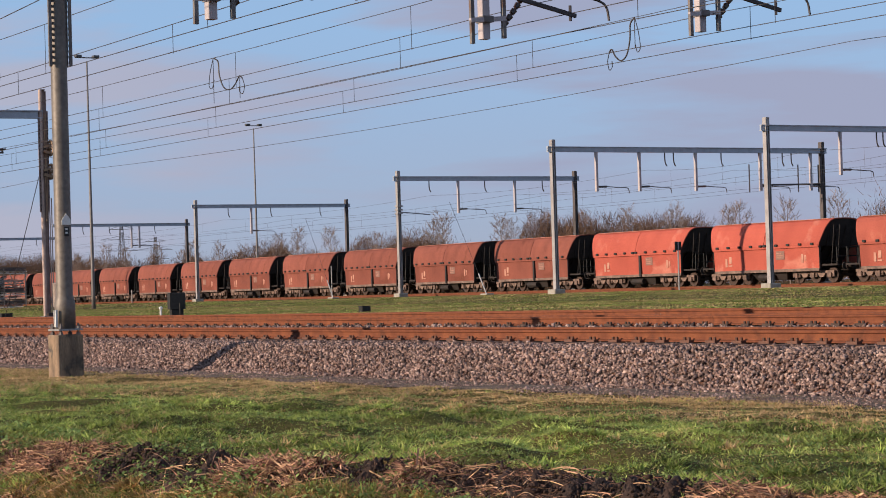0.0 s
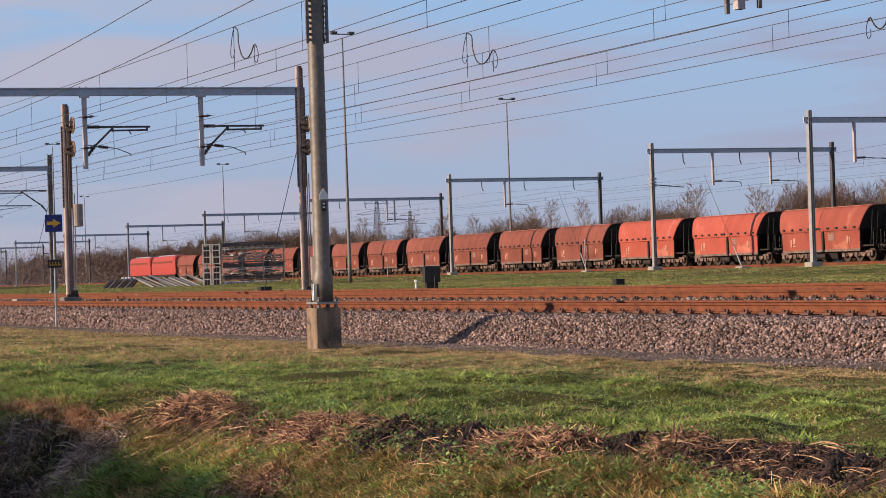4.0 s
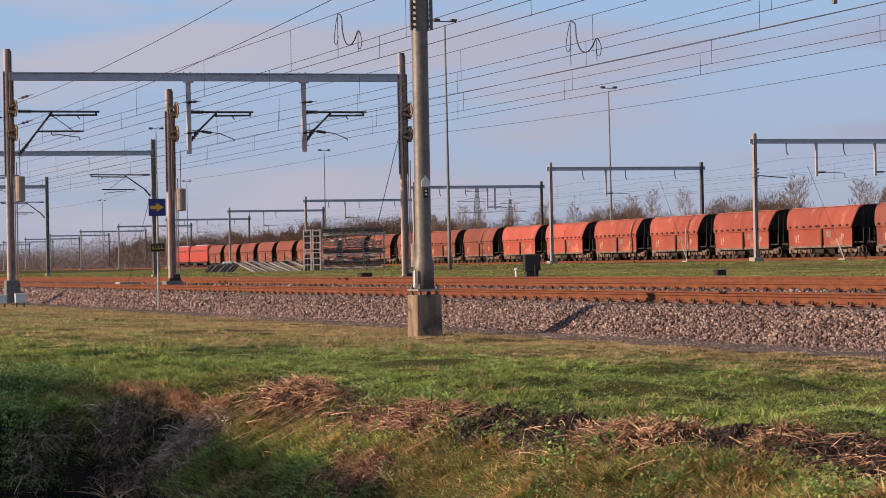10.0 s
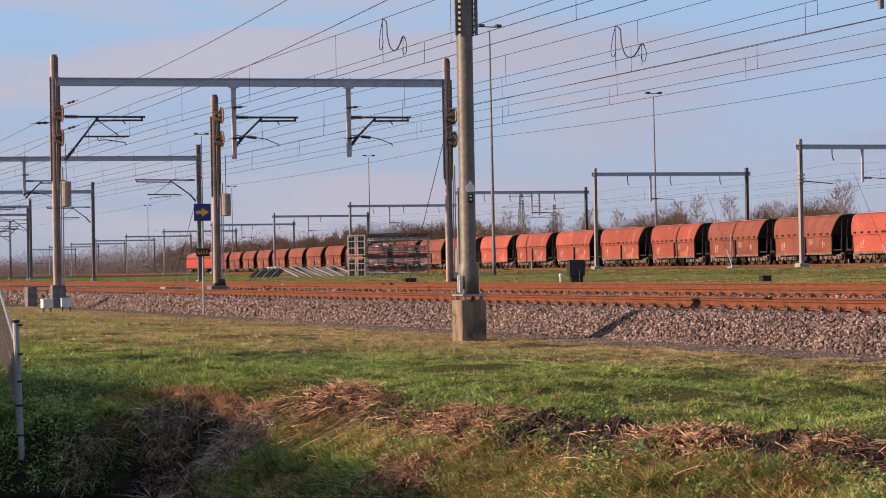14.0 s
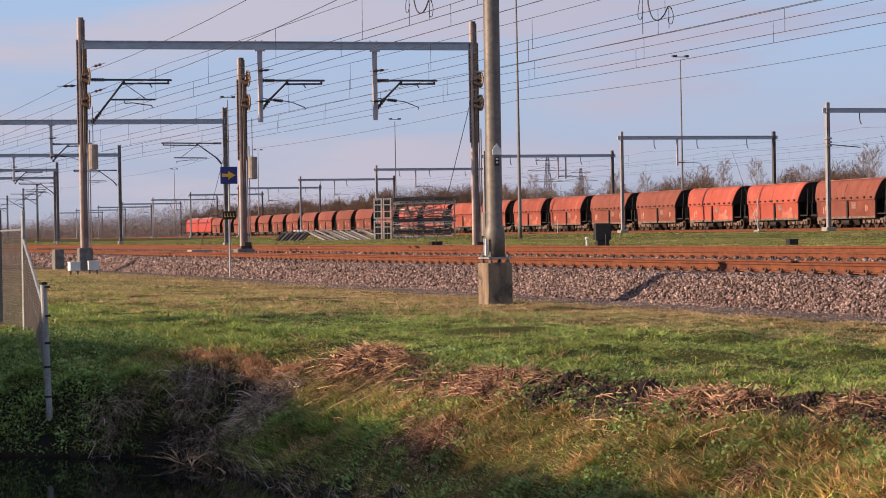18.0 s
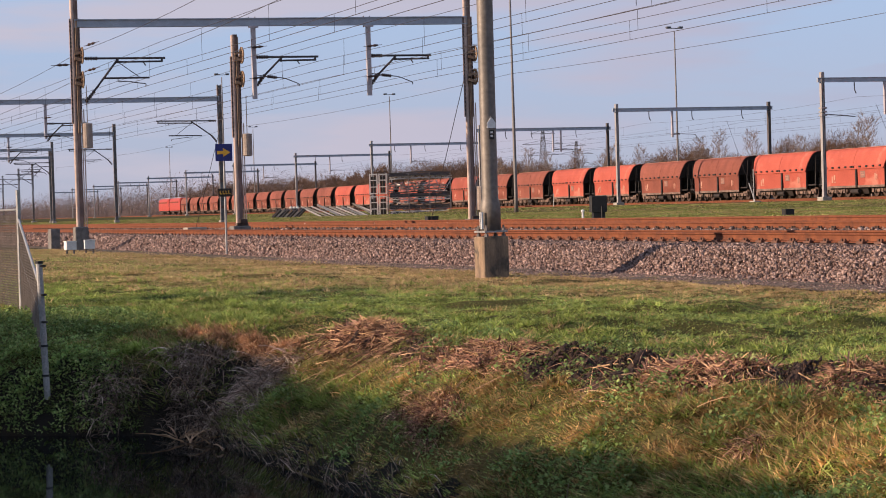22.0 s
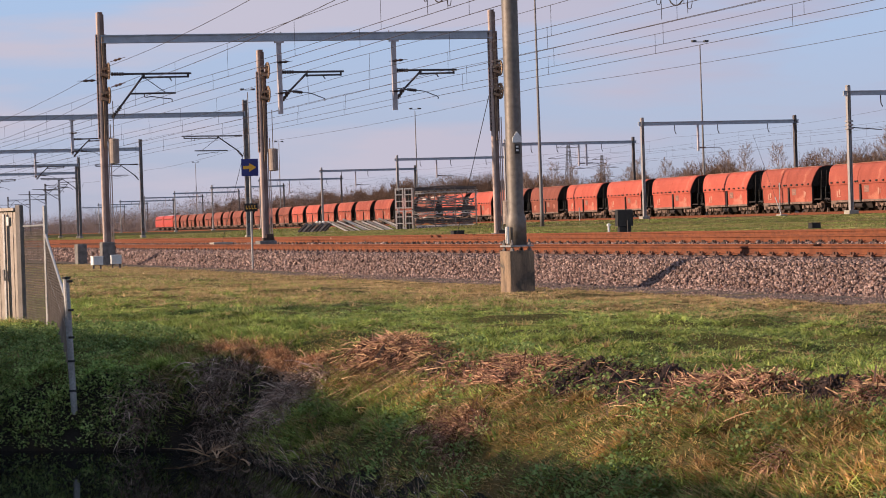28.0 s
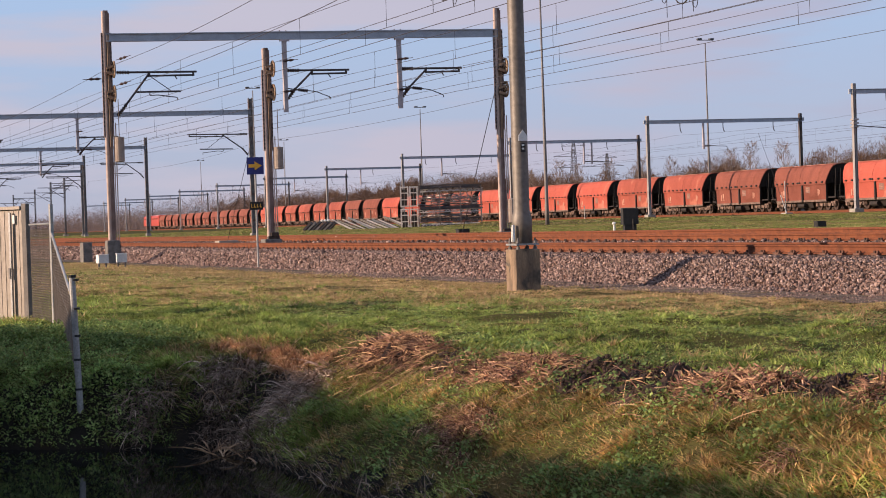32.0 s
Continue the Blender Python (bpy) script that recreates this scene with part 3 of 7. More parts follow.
def beam_shape(s, p, q, h=0.34, w=0.24):
    """An I-shaped beam from p to q, one closed profile."""
    p, q = Vector(p), Vector(q)
    d = (q - p).normalized()
    a = d.cross(Vector((0, 0, 1))).normalized()
    f, b = h / 2 - 0.04, w * 0.28
    prof = [(-w / 2, -h / 2), (w / 2, -h / 2), (w / 2, -f), (b, -f), (b, f), (w / 2, f), (w / 2, h / 2), (-w / 2, h / 2), (-w / 2, f), (-b, f), (-b, -f), (-w / 2, -f)]
    v = [c + a * x + Vector((0, 0, z)) for c in (p, q) for x, z in prof]
    s.add(v, [(i, (i + 1) % 12, 12 + (i + 1) % 12, 12 + i) for i in range(12)] + [tuple(range(11, -1, -1)), tuple(range(12, 24))])


def plain_mast(parent, x, y, z0, z1, w):
    """Two channels and the web between them."""
    for k in (-1, 1):
        part("channel", Shape().box(x - 0.11, x + 0.11, y + k * w / 2 - 0.03, y + k * w / 2 + 0.03, z0, z1), STEEL_OLD, parent)
    part("web", Shape().box(x - 0.05, x + 0.05, y - w / 2 + 0.031, y + w / 2 - 0.031, z0, z1 - 0.05), STEEL_OLD, parent)


def footing(parent, x, y, z, w=0.5, h=0.5, material=None):
    s = Shape().box(x - w / 2, x + w / 2, y - w / 2, y + w / 2, z - 0.6, z + h, 0.03)
    part("footing", s, material or CONCRETE_PALE, parent, "concrete footing")


def pulley_set(parent, x, y, z, r=0.31):
    s = Shape()
    s.tube((x, y - 0.07, z), (x, y + 0.07, z), 0.09, n=10)
    n = 20
    for i in range(n):
        a, b = 2 * math.pi * i / n, 2 * math.pi * (i + 1) / n
        s.bar((x + r * math.cos(a), y, z + r * math.sin(a)), (x + r * math.cos(b), y, z + r * math.sin(b)), 0.09, 0.05, (0, 1, 0))
    for i in range(5):
        a = 2 * math.pi * i / 5
        s.bar((x, y, z), (x + r * math.cos(a), y, z + r * math.sin(a)), 0.05, 0.05, (0, 1, 0))
    part("tension_wheel", s, STEEL_RUST, parent, "rusty spoked tension wheel")


GEAR_GREY = mat("grey-brown cast weights", (0.36, 0.29, 0.24), (0.28, 0.22, 0.185), 0.8, 0, 4, 40, 0.1)


def weights(parent, x, y, z0, z1):
    """A smooth stack of cast weights, its joints thin grooves."""
    rings = [(0.0, 0.10), (0.02, 0.19)]
    z = 0.0
    while z < z1 - z0 - 0.05:
        rings += [(z + 0.03, 0.205), (z + 0.085, 0.205), (z + 0.09, 0.196)]
        z += 0.095
    rings.append((z + 0.02, 0.06))
    part("counterweight", Shape().lathe((x, y, z0), rings, 14), GEAR_GREY, parent, "stack of grey-brown tension weights")
    part("weight_rod", Shape().tube((x, y, z1 - 0.05), (x, y, z1 + 1.6), 0.018, n=6), STEEL_RUST, parent)


def gear_mast(parent, x, y, z0, z1, w=0.26):
    """An H-shaped mast: a chord coloured as sunlit, a brown web and a far flange, with slotted rails at the upper half.
    """
    part("front_chord", Shape().tube((x + 0.02, y - w / 2 + 0.04, z0), (x + 0.02, y - w / 2 + 0.04, z1), 0.082, n=14), MAST_SUNLIT, parent, "rounded mast chord in a sunlit pinkish tone")
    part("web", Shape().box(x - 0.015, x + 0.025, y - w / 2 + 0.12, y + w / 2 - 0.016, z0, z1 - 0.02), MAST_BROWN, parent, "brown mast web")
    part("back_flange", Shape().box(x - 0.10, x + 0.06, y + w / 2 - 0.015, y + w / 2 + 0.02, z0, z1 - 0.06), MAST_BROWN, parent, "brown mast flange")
    # a slotted rail on each side of the upper half, for the wheels
    zs = z0 + (z1 - z0) * 0.48
    for k in (-1, 1):
        yy = y + k * (w / 2 + 0.055)
        part("slotted_rail", Shape().box(x - 0.02, x + 0.07, yy - 0.03, yy + 0.03, zs, z1 - 0.9), MAST_BROWN, parent, "brown slotted rail")
        z = zs + 0.08
        s = Shape()
        while z < z1 - 1.0:
            s.box(x + 0.071, x + 0.078, yy - 0.018, yy + 0.018, z, z + 0.085)
            z += 0.17
        tagged(part("slotting", s, DARK, parent), "dark slots", kind="stuff")
    for d in (0.185, 0.27):
        part("guide_rod", Shape().tube((x + 0.10, y + d, z0 + 0.35), (x + 0.10, y + d, zs + 0.6), 0.026, n=6), MAST_SUNLIT, parent, "pale guide rod")
    for d in (0.03, 0.09):
        part("pull_rod", Shape().tube((x + 0.11, y + d, zs - 0.4), (x + 0.11, y + d, z1 - 1.0), 0.022, n=6), STEEL_RUST, parent, "rusty pull rod")
    c = Shape().box(x - 0.14, x + 0.16, y - w / 2 - 0.04, y + 0.34, z0 + 0.22, z0 + 0.36, 0.02)
    c.box(x - 0.05, x + 0.2, y - 0.05, y + 0.3, z0 + 0.36, z0 + 0.52, 0.03)
    part("foot_clamp", c, DARK_RUST, parent, "dark rusty clamp at the foot")
    part("top_cap", Shape().box(x - 0.09, x + 0.09, y - w / 2 + 0.03, y + w / 2 - 0.03, z1 - 0.019, z1 + 0.03), MAST_BROWN, parent)


def anchor_insulator(parent, a, b):
    """A lobed insulator on the wire between a and b."""
    a, b = Vector(a), Vector(b)
    s = Shape().tube(a, b, 0.012, n=5)
    for t in (0.35, 0.6):
        c = a.lerp(b, t)
        d = (b - a).normalized() * 0.11
        s.tube(c - d * 1.3, c, 0.025, 0.062, n=8)
        s.tube(c, c + d * 1.3, 0.062, 0.025, n=8)
    part("wire_insulator", s, INSUL, parent)


def tension_gear(parent, x, y, wheels, stack, k=1):
    """Guide rods, wheels and a weight stack on a mast."""
    for z in wheels:
        pulley_set(parent, x + 0.14, y + k * 0.26, z)
    for z in wheels:
        part("wheel_yoke", Shape().bar((x + 0.2, y - k * 0.06, z + 0.05), (x + 0.2, y + k * 0.3, z + 0.16), 0.05, 0.09), STEEL_RUST, parent, "rusty wheel yoke")
        part("wheel_yoke", Shape().bar((x + 0.2, y - k * 0.06, z - 0.12), (x + 0.2, y + k * 0.28, z - 0.22), 0.05, 0.12), STEEL_RUST, parent, "rusty wheel yoke")
        part("wheel_bracket", Shape().box(x + 0.1, x + 0.19, y - 0.05, y + 0.07, z - 0.22, z + 0.12, 0.02), DARK_RUST, parent)
    weights(parent, x + 0.14, y + k * 0.40, *stack)


def big_portal():
    """The nearest portal: round mast on a concrete block, its beam out of sight above."""
    x, y = -38.05, 15.28
    p = thing("catenary_portal", "grey tubular overhead line portal on a concrete block", "catenary portal", "main line portals")
    s = Shape()
    s.box(x - 0.26, x + 0.26, y - 0.26, y + 0.26, -0.5, 0.80, 0.015)
    part("concrete_block", s, CONCRETE, p, "weathered rough concrete foundation block")
    s = Shape().box(x - 0.29, x + 0.29, y - 0.24, y + 0.24, 0.88, 0.915)
    part("base_plate", s, STEEL, p)
    for i, j in ((-1, -1), (-1, 1), (1, -1), (1, 1)):
        s = Shape().tube((x + i * 0.21, y + j * 0.18, 0.78), (x + i * 0.21, y + j * 0.18, 1.02), 0.022, n=6)
        s.tube((x + i * 0.21, y + j * 0.18, 0.80), (x + i * 0.21, y + j * 0.18, 0.85), 0.045, n=6)
        s.tube((x + i * 0.21, y + j * 0.18, 0.92), (x + i * 0.21, y + j * 0.18, 0.965), 0.045, n=6)
        part("anchor_bolt", s, STEEL_OLD, p)
    s = Shape().lathe((x, y, 0.915), [(0, 0.20), (0.5, 0.20), (0.62, 0.165), (0.66, 0.160), (7.5, 0.158), (9.4, 0.155)], 28)
    part("mast", s, MAST, p, "smooth grey-brown steel tube", True)
    s = Shape().box(x + 0.03, x + 0.06, y - 0.245, y - 0.205, 0.95, 1.28)
    s.box(x + 0.10, x + 0.13, y - 0.245, y - 0.205, 0.95, 1.28)
    part("earth_strap", s, WHITE, p, "pale earthing strap")
    s = Shape()
    xx = x + 0.17
    s.add([(xx, y - 0.09, 2.92), (xx, y + 0.09, 2.92), (xx, y + 0.09, 3.02), (xx, y, 3.14), (xx, y - 0.09, 3.02), (xx + 0.012, y - 0.09, 2.92), (xx + 0.012, y + 0.09, 2.92), (xx + 0.012, y + 0.09, 3.02), (xx + 0.012, y, 3.14), (xx + 0.012, y - 0.09, 3.02)],
          [(0, 4, 3, 2, 1), (5, 6, 7, 8, 9), (0, 1, 6, 5), (1, 2, 7, 6), (2, 3, 8, 7), (3, 4, 9, 8), (4, 0, 5, 9)])
    part("warning_plate", s, WHITE, p, "small pale warning plate")
    s = Shape().box(xx, xx + 0.012, y - 0.05, y + 0.05, 2.70, 2.88)
    part("number_plate", s, DARK, p, "small dark plate")
    for z in (2.75, 2.82):
        part("plate_bar", Shape().box(xx + 0.013, xx + 0.016, y - 0.025, y + 0.025, z, z + 0.035), WHITE, p)
    for k in (-1, 1):
        s = Shape().box(x - 0.03, x + 0.03, y + k * 0.17 - 0.02, y + k * 0.17 + 0.02, 6.0, 10.4)
        s.box(x + 0.10, x + 0.13, y + k * 0.205 - 0.03, y + k * 0.205 + 0.03, 6.0, 10.4)
        z = 6.05
        while z < 10.3:
            s.box(x + 0.03, x + 0.132, y + k * 0.205 - 0.012, y + k * 0.205 + 0.012, z, z + 0.05)
            z += 0.11
        part("cable_ladder", s, STEEL_OLD, p)
    s = Shape()
    beam_shape(s, (x, y, 9.9), (x, 41.5, 9.9), 0.4)
    part("beam", s, PAINT_GREY, p)
    s = Shape().lathe((x, 41.5, 0.6), [(0, 0.19), (0.5, 0.19), (0.6, 0.16), (9.5, 0.155)], 16)
    part("mast", s, STEEL, p, "", True)
    for yy, zb in ((18.575, 7.06), (25.185, 6.92), (31.275, 7.335)):
        part("drop_post", Shape().box(x - 0.10, x + 0.10, yy - 0.10, yy + 0.10, zb, 9.75, 0.012), MAST_LILAC, p, "pale drop post")
        part("hanger_bar", Shape().box(x + 0.12, x + 0.20, yy - 0.46, yy - 0.37, zb - 0.13, 8.6), STEEL_OLD, p)
        part("hanger_bar", Shape().box(x + 0.12, x + 0.20, yy + 0.37, yy + 0.46, zb + 0.02, 8.6), STEEL_OLD, p)
        part("hanger_tie", Shape().bar((x + 0.16, yy - 0.46, zb + 0.38), (x + 0.16, yy + 0.46, zb + 0.46), 0.09, 0.10), MAST_LILAC, p)
        part("hanger_collar", Shape().box(x - 0.13, x + 0.21, yy - 0.13, yy + 0.13, zb + 0.36, zb + 0.50, 0.01), STEEL_OLD, p)
        for za, zc, r in ((zb + 0.30, zb + 0.98, 0.075), (zb + 1.25, zb + 1.30, 0.075)):
            s = Shape()
            insulator(s, (x, yy + 0.5, za), (x, yy + 1.05, zc), r)
            part("insulator", s, INSUL, p)
        s = Shape().tube((x, yy + 1.05, zb + 0.98), (x, yy + 1.5, zb + 1.5), 0.045, n=7)
        s.tube((x, yy + 1.05, zb + 1.30), (x, yy + 2.9, zb + 1.34), 0.045, n=7)
        part("bracket", s, CANTI, p)
        # the steady arm slopes down to the contact wire
        s = Shape().bar((x + 0.05, yy + 0.5, zb + 1.02), (x + 0.05, yy + 2.45, zb + 0.62), 0.07, 0.09)
        s.tube((x + 0.05, yy + 2.3, zb + 0.85), (x + 0.05, yy + 2.3, zb + 0.50), 0.035, n=6)
        part("steady_bar", s, CANTI, p)
        s = Shape().curve([(x + 0.05, yy + 2.5, zb + 1.05), (x + 0.05, yy + 3.0, zb + 1.02), (x + 0.05, yy + 3.3, zb + 0.88), (x + 0.05, yy + 3.38, zb + 0.55)], 0.03)
        part("steady_arm", s, CANTI, p)
    return p


big_portal()


def main_portal(x_l, y_l, x_r, y_r, zb=9.45, drops=(), arms=(), gear=False, ground=0.55):
    p = thing("catenary_portal", "weathered steel overhead line portal across the main tracks", "catenary portal", "main line portals")
    if gear:
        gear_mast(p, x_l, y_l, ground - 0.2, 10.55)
        for z in (8.2, 7.15):
            anchor_insulator(p, (x_l + 0.2, y_l + 0.35, z + 0.3), (x_l + 1.3, y_l + 0.75, z + 0.4))
        anchor_insulator(p, (x_l, y_l - 0.1, 7.75), (x_l - 0.1, y_l - 1.0, 7.72))
    else:
        plain_mast(p, x_l, y_l, ground - 0.2, 10.55, 0.28)
    footing(p, x_l, y_l, ground, 0.55, 0.35, CONCRETE_SHADED if gear else None)
    if gear:
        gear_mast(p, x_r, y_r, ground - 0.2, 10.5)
    else:
        plain_mast(p, x_r, y_r, ground - 0.2, 10.5, 0.24)
    footing(p, x_r, y_r, ground, 0.5, 0.2, CONCRETE_SHADED if gear else None)
    s = Shape()
    beam_shape(s, (x_l, y_l, zb), (x_r, y_r, zb))
    part("beam", s, PAINT_GREY, p, "grey painted steel beam")
    for y, zbot in drops:
        t = (y - y_l) / (y_r - y_l)
        x = x_l + (x_r - x_l) * t
        s = Shape().box(x - 0.09, x + 0.09, y - 0.09, y + 0.09, zbot, zb - 0.171, 0.012)
        part("drop_post", s, MAST_LILAC, p, "pale lilac-grey drop post")
        s = Shape().box(x + 0.125, x + 0.15, y - 0.2, y + 0.2, zb - 0.26, zb - 0.172)
        part("clamp_plate", s, MAST_LILAC, p)
        for d in (-0.14, 0.14):
            s = Shape().box(x - 0.16, x - 0.13, y + d - 0.02, y + d + 0.02, zb - 0.24, zb + 0.24)
            part("clamp_bolt", s, STEEL_OLD, p)
        cantilever(p, x, y, 7.97, 6.75, 2.85, post_arm=True)
        for z in (8.35, 7.05):
            anchor_insulator(p, (x + 0.1, y - 0.25, z), (x + 0.5, y + 0.45, z + 0.05))
    for x, y, side, reach, z1, z2 in arms:
        cantilever(p, x, y, z1, z2, reach, side)
    if gear:
        tension_gear(p, x_l, y_l, (8.12, 7.11), (4.25, 5.27))
        tension_gear(p, x_r, y_r, (8.0, 7.0), (1.2, 2.2))
        part("stay_wire", Shape().tube((x_r, y_r, 7.6), (x_r - 5.3, y_r, 0.6), 0.016, n=5), WIRE, p)
    return p


main_portal(-86.63, 16.4, -84.3, 33.0, 9.45, [(23.79, 6.2), (28.69, 6.27)], [(-86.6, 16.7, 1, 3.5, 8.0, 6.6)], True, 0.65)
main_portal(-147.0, 17.0, -144.0, 37.4, 9.50, [(25.4, 6.9)], [(-144.0, 37.2, -1, 4.4, 7.95, 6.9), (-147, 17.2, 1, 3.2, 7.9, 6.9)], False, 0.7)
main_portal(-206.0, 17.5, -203.8, 42.2, 9.50, [(24.5, 6.9), (32.0, 6.9)], [(-203.8, 42.0, -1, 4.4, 8.0, 6.9)], False, 0.8)
main_portal(-252.0, 18.0, -249.9, 44.2, 9.55, [(26.5, 6.9), (34.0, 6.9)], [(-249.9, 44.0, -1, 4.4, 8.0, 6.9)], False, 0.8)
main_portal(-285.0, 18.0, -283.0, 49.7, 9.55, [(27.5, 6.9), (36.0, 6.9)], [], False, 0.8)


def bracket_mast(x, y, top, arms):
    """A free-standing mast with brackets; arms: side, reach, height."""
    p = thing("catenary_mast", "slim dark steel overhead line mast with brackets", "mast", "far line masts")
    s = Shape().box(x - 0.12, x + 0.12, y - 0.045, y + 0.045, 0.5, top)
    for k in (-1, 1):
        s.box(x - 0.13, x + 0.13, y + k * 0.13 - 0.02, y + k * 0.13 + 0.02, 0.5, top)
        s.box(x - 0.12, x + 0.12, y + k * 0.045, y + k * 0.11, top - 0.3, top - 0.02)
    part("mast", s, POST_DARK, p)
    footing(p, x, y, 0.72, 0.7, 0.25)
    for side, reach, z in arms:
        part("arm", Shape().tube((x, y + side * 0.15, z), (x, y + side * reach, z + 0.05), 0.055, n=6), CANTI, p)
        part("arm_strut", Shape().tube((x, y + side * 0.15, z - 1.6), (x, y + side * reach * 0.6, z - 0.05), 0.05, n=6), CANTI, p)
        part("arm_insulator", Shape().tube((x, y + side * 0.2, z - 0.9), (x, y + side * 0.8, z - 0.85), 0.08, n=6), INSUL, p)
        part("steady_arm", Shape().curve([(x, y + side * 0.8, z - 0.85), (x, y + side * reach * 0.7, z - 0.9), (x, y + side * reach * 0.85, z - 1.25)], 0.04), CANTI, p)
    return p


def tension_mast():
    """The free-standing mast between the tracks with its weights."""
    x, y = -86.3, 23.15
    p = thing("tension_mast", "rusty steel anchor mast with tension wheels and weights", "mast")
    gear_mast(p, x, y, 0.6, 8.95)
    footing(p, x, y, 0.62, 0.75, 0.22, CONCRETE_SHADED)
    tension_gear(p, x, y, (8.09, 7.08), (3.8, 4.79))
    s = Shape().tube((x + 0.1, y - 0.6, 5.6), (x - 2.5, y - 1.3, 0.8), 0.012, n=4)
    part("stay_wire", s, WIRE, p)


tension_mast()


# yard portals along the goods line
# Darker tone for the portals' far legs and the bracket masts.
POST_DARK = mat("dark post steel", (0.105, 0.085, 0.08), (0.07, 0.058, 0.055), 0.7, 0.1, 2, 40, 0.03)
POST_PALE = mat("pale galvanised post", (0.36, 0.335, 0.325), (0.27, 0.25, 0.245), 0.55, 0.2, 2, 40, 0.03)


def yard_portal(u, w0=65.0, w1=79.5, zb=9.4, drops=(0.35,), studs=(0.2, 0.48, 0.82)):
    u1 = u
    p = thing("yard_portal", "slim grey steel overhead line portal over the goods line", "catenary portal", "yard portals")
    a, b = on_line(u, w0, 0), on_line(u1, w1, 0)
    for q, m in ((a, POST_PALE), (b, POST_DARK)):
        s = Shape()
        s.box(q.x - 0.13, q.x + 0.13, q.y - 0.03, q.y + 0.03, 1.0, zb + 0.55)
        for k in (-1, 1):
            s.box(q.x - 0.14, q.x + 0.14, q.y + k * 0.11 - 0.015, q.y + k * 0.11 + 0.015, 1.0, zb + 0.5)
        s.box(q.x - 0.15, q.x + 0.15, q.y - 0.1, q.y + 0.1, zb + 0.1, zb + 0.55)
        part("mast", s, m, p)
        footing(p, q.x, q.y, 1.05, 0.75, 0.28)
    s = Shape()
    e = (b - a).normalized() * 0.35
    beam_shape(s, a - e + Vector((0, 0, zb)), b + e + Vector((0, 0, zb)), 0.32, 0.22)
    part("beam", s, PAINT_GREY, p)
    for t in drops:
        c = a.lerp(b, t)
        s = Shape().box(c.x - 0.08, c.x + 0.08, c.y - 0.08, c.y + 0.08, zb - 2.45, zb - 0.161, 0.01)
        part("drop_post", s, MAST_LILAC, p, "pale drop post")
        part("arm_insulator", Shape().tube((c.x, c.y + 0.1, zb - 2.18), (c.x, c.y + 0.72, zb - 2.16), 0.065, n=6), INSUL, p)
        s = Shape().curve([(c.x, c.y + 0.72, zb - 2.16), (c.x, c.y + 1.5, zb - 2.2), (c.x, c.y + 2.1, zb - 2.22), (c.x, c.y + 2.3, zb - 2.3), (c.x, c.y + 2.36, zb - 2.55)], 0.026)
        part("steady_arm", s, CANTI, p)
    for t in studs:
        c = a.lerp(b, t)
        s = Shape().curve([(c.x, c.y, zb - 0.16), (c.x, c.y, zb - 0.55), (c.x, c.y + 0.04, zb - 0.78), (c.x, c.y + 0.14, zb - 0.95)], 0.04)
        part("hook", s, CANTI, p)
    return p


bracket_mast(-331.4, 55.4, 10.0, [(-1, 4.2, 8.4), (1, 2.6, 9.5)])
bracket_mast(-360.4, 57.9, 10.0, [(-1, 4.6, 8.2), (1, 3.8, 10.0 - 0.25)])
bracket_mast(-418.2, 64.0, 10.0, [(-1, 4.4, 8.3)])
bracket_mast(-485.1, 69.3, 10.2, [(-1, 3.8, 8.3), (1, 2.4, 9.2)])

YARD = [(-88.1, 65, 79.5), (-103.5, 61.2, 80.5), (-131.4, 65, 79.5), (-171.4, 65, 79.5), (-212.5, 65, 79.5), (-260, 65, 79.5), (-307, 65, 79.5), (-359, 65, 79.5), (-412.5, 65, 79.5), (-466, 65, 79.5), (-520, 65, 79.5), (-573, 65, 79.5), (-630, 65, 79.5), (-690, 65, 79.5)]
for i, (u, a, b) in enumerate(YARD):
    if i == 0:
        d, st = (0.33, 0.7), (0.5, 0.53, 0.9)
    elif i == 1:
        d, st = (0.152, 0.306, 0.513, 0.758, 0.955), (0.40, 0.432, 0.61, 0.845, 0.88)
    elif i == 2:
        d, st = (0.33, 0.65), (0.17, 0.48, 0.81)
    elif i == 4:
        d, st = (0.57, 0.63), (0.2, 0.4, 0.75)
    else:
        d, st = (0.36,), (0.21, 0.49, 0.82)
    portal = yard_portal(u, a, b, 9.4 if i < 5 else 9.55, d, st)
    if i == 1:
        # the anchoring bar beside the far mast
        qa, qb = on_line(u, a, 0), on_line(u, b, 0)
        e0, e1 = qa.lerp(qb, 0.76), qa.lerp(qb, 0.99)
        part("anchor_bar", Shape().tube((e0.x, e0.y, 7.3), (e1.x, e1.y, 7.35), 0.06, n=6), CANTI, portal)
        for t_ in (0.715, 0.905, 0.985):
            e0 = qa.lerp(qb, t_)
            part("guide_bar", Shape().tube((e0.x, e0.y, 6.85), (e0.x, e0.y, 8.55), 0.04, n=6), CANTI, portal)
    if i == 2:
        qa = on_line(u, a, 0)
        for z_ in (6.9, 7.15, 7.4):
            part("collar", Shape().box(qa.x - 0.22, qa.x + 0.22, qa.y - 0.2, qa.y + 0.24, z_, z_ + 0.12, 0.02), POST_PALE, portal)
        part("arm", Shape().tube((qa.x, qa.y + 0.1, 7.05), (qa.x, qa.y + 2.6, 6.85), 0.035, n=6), CANTI, portal)

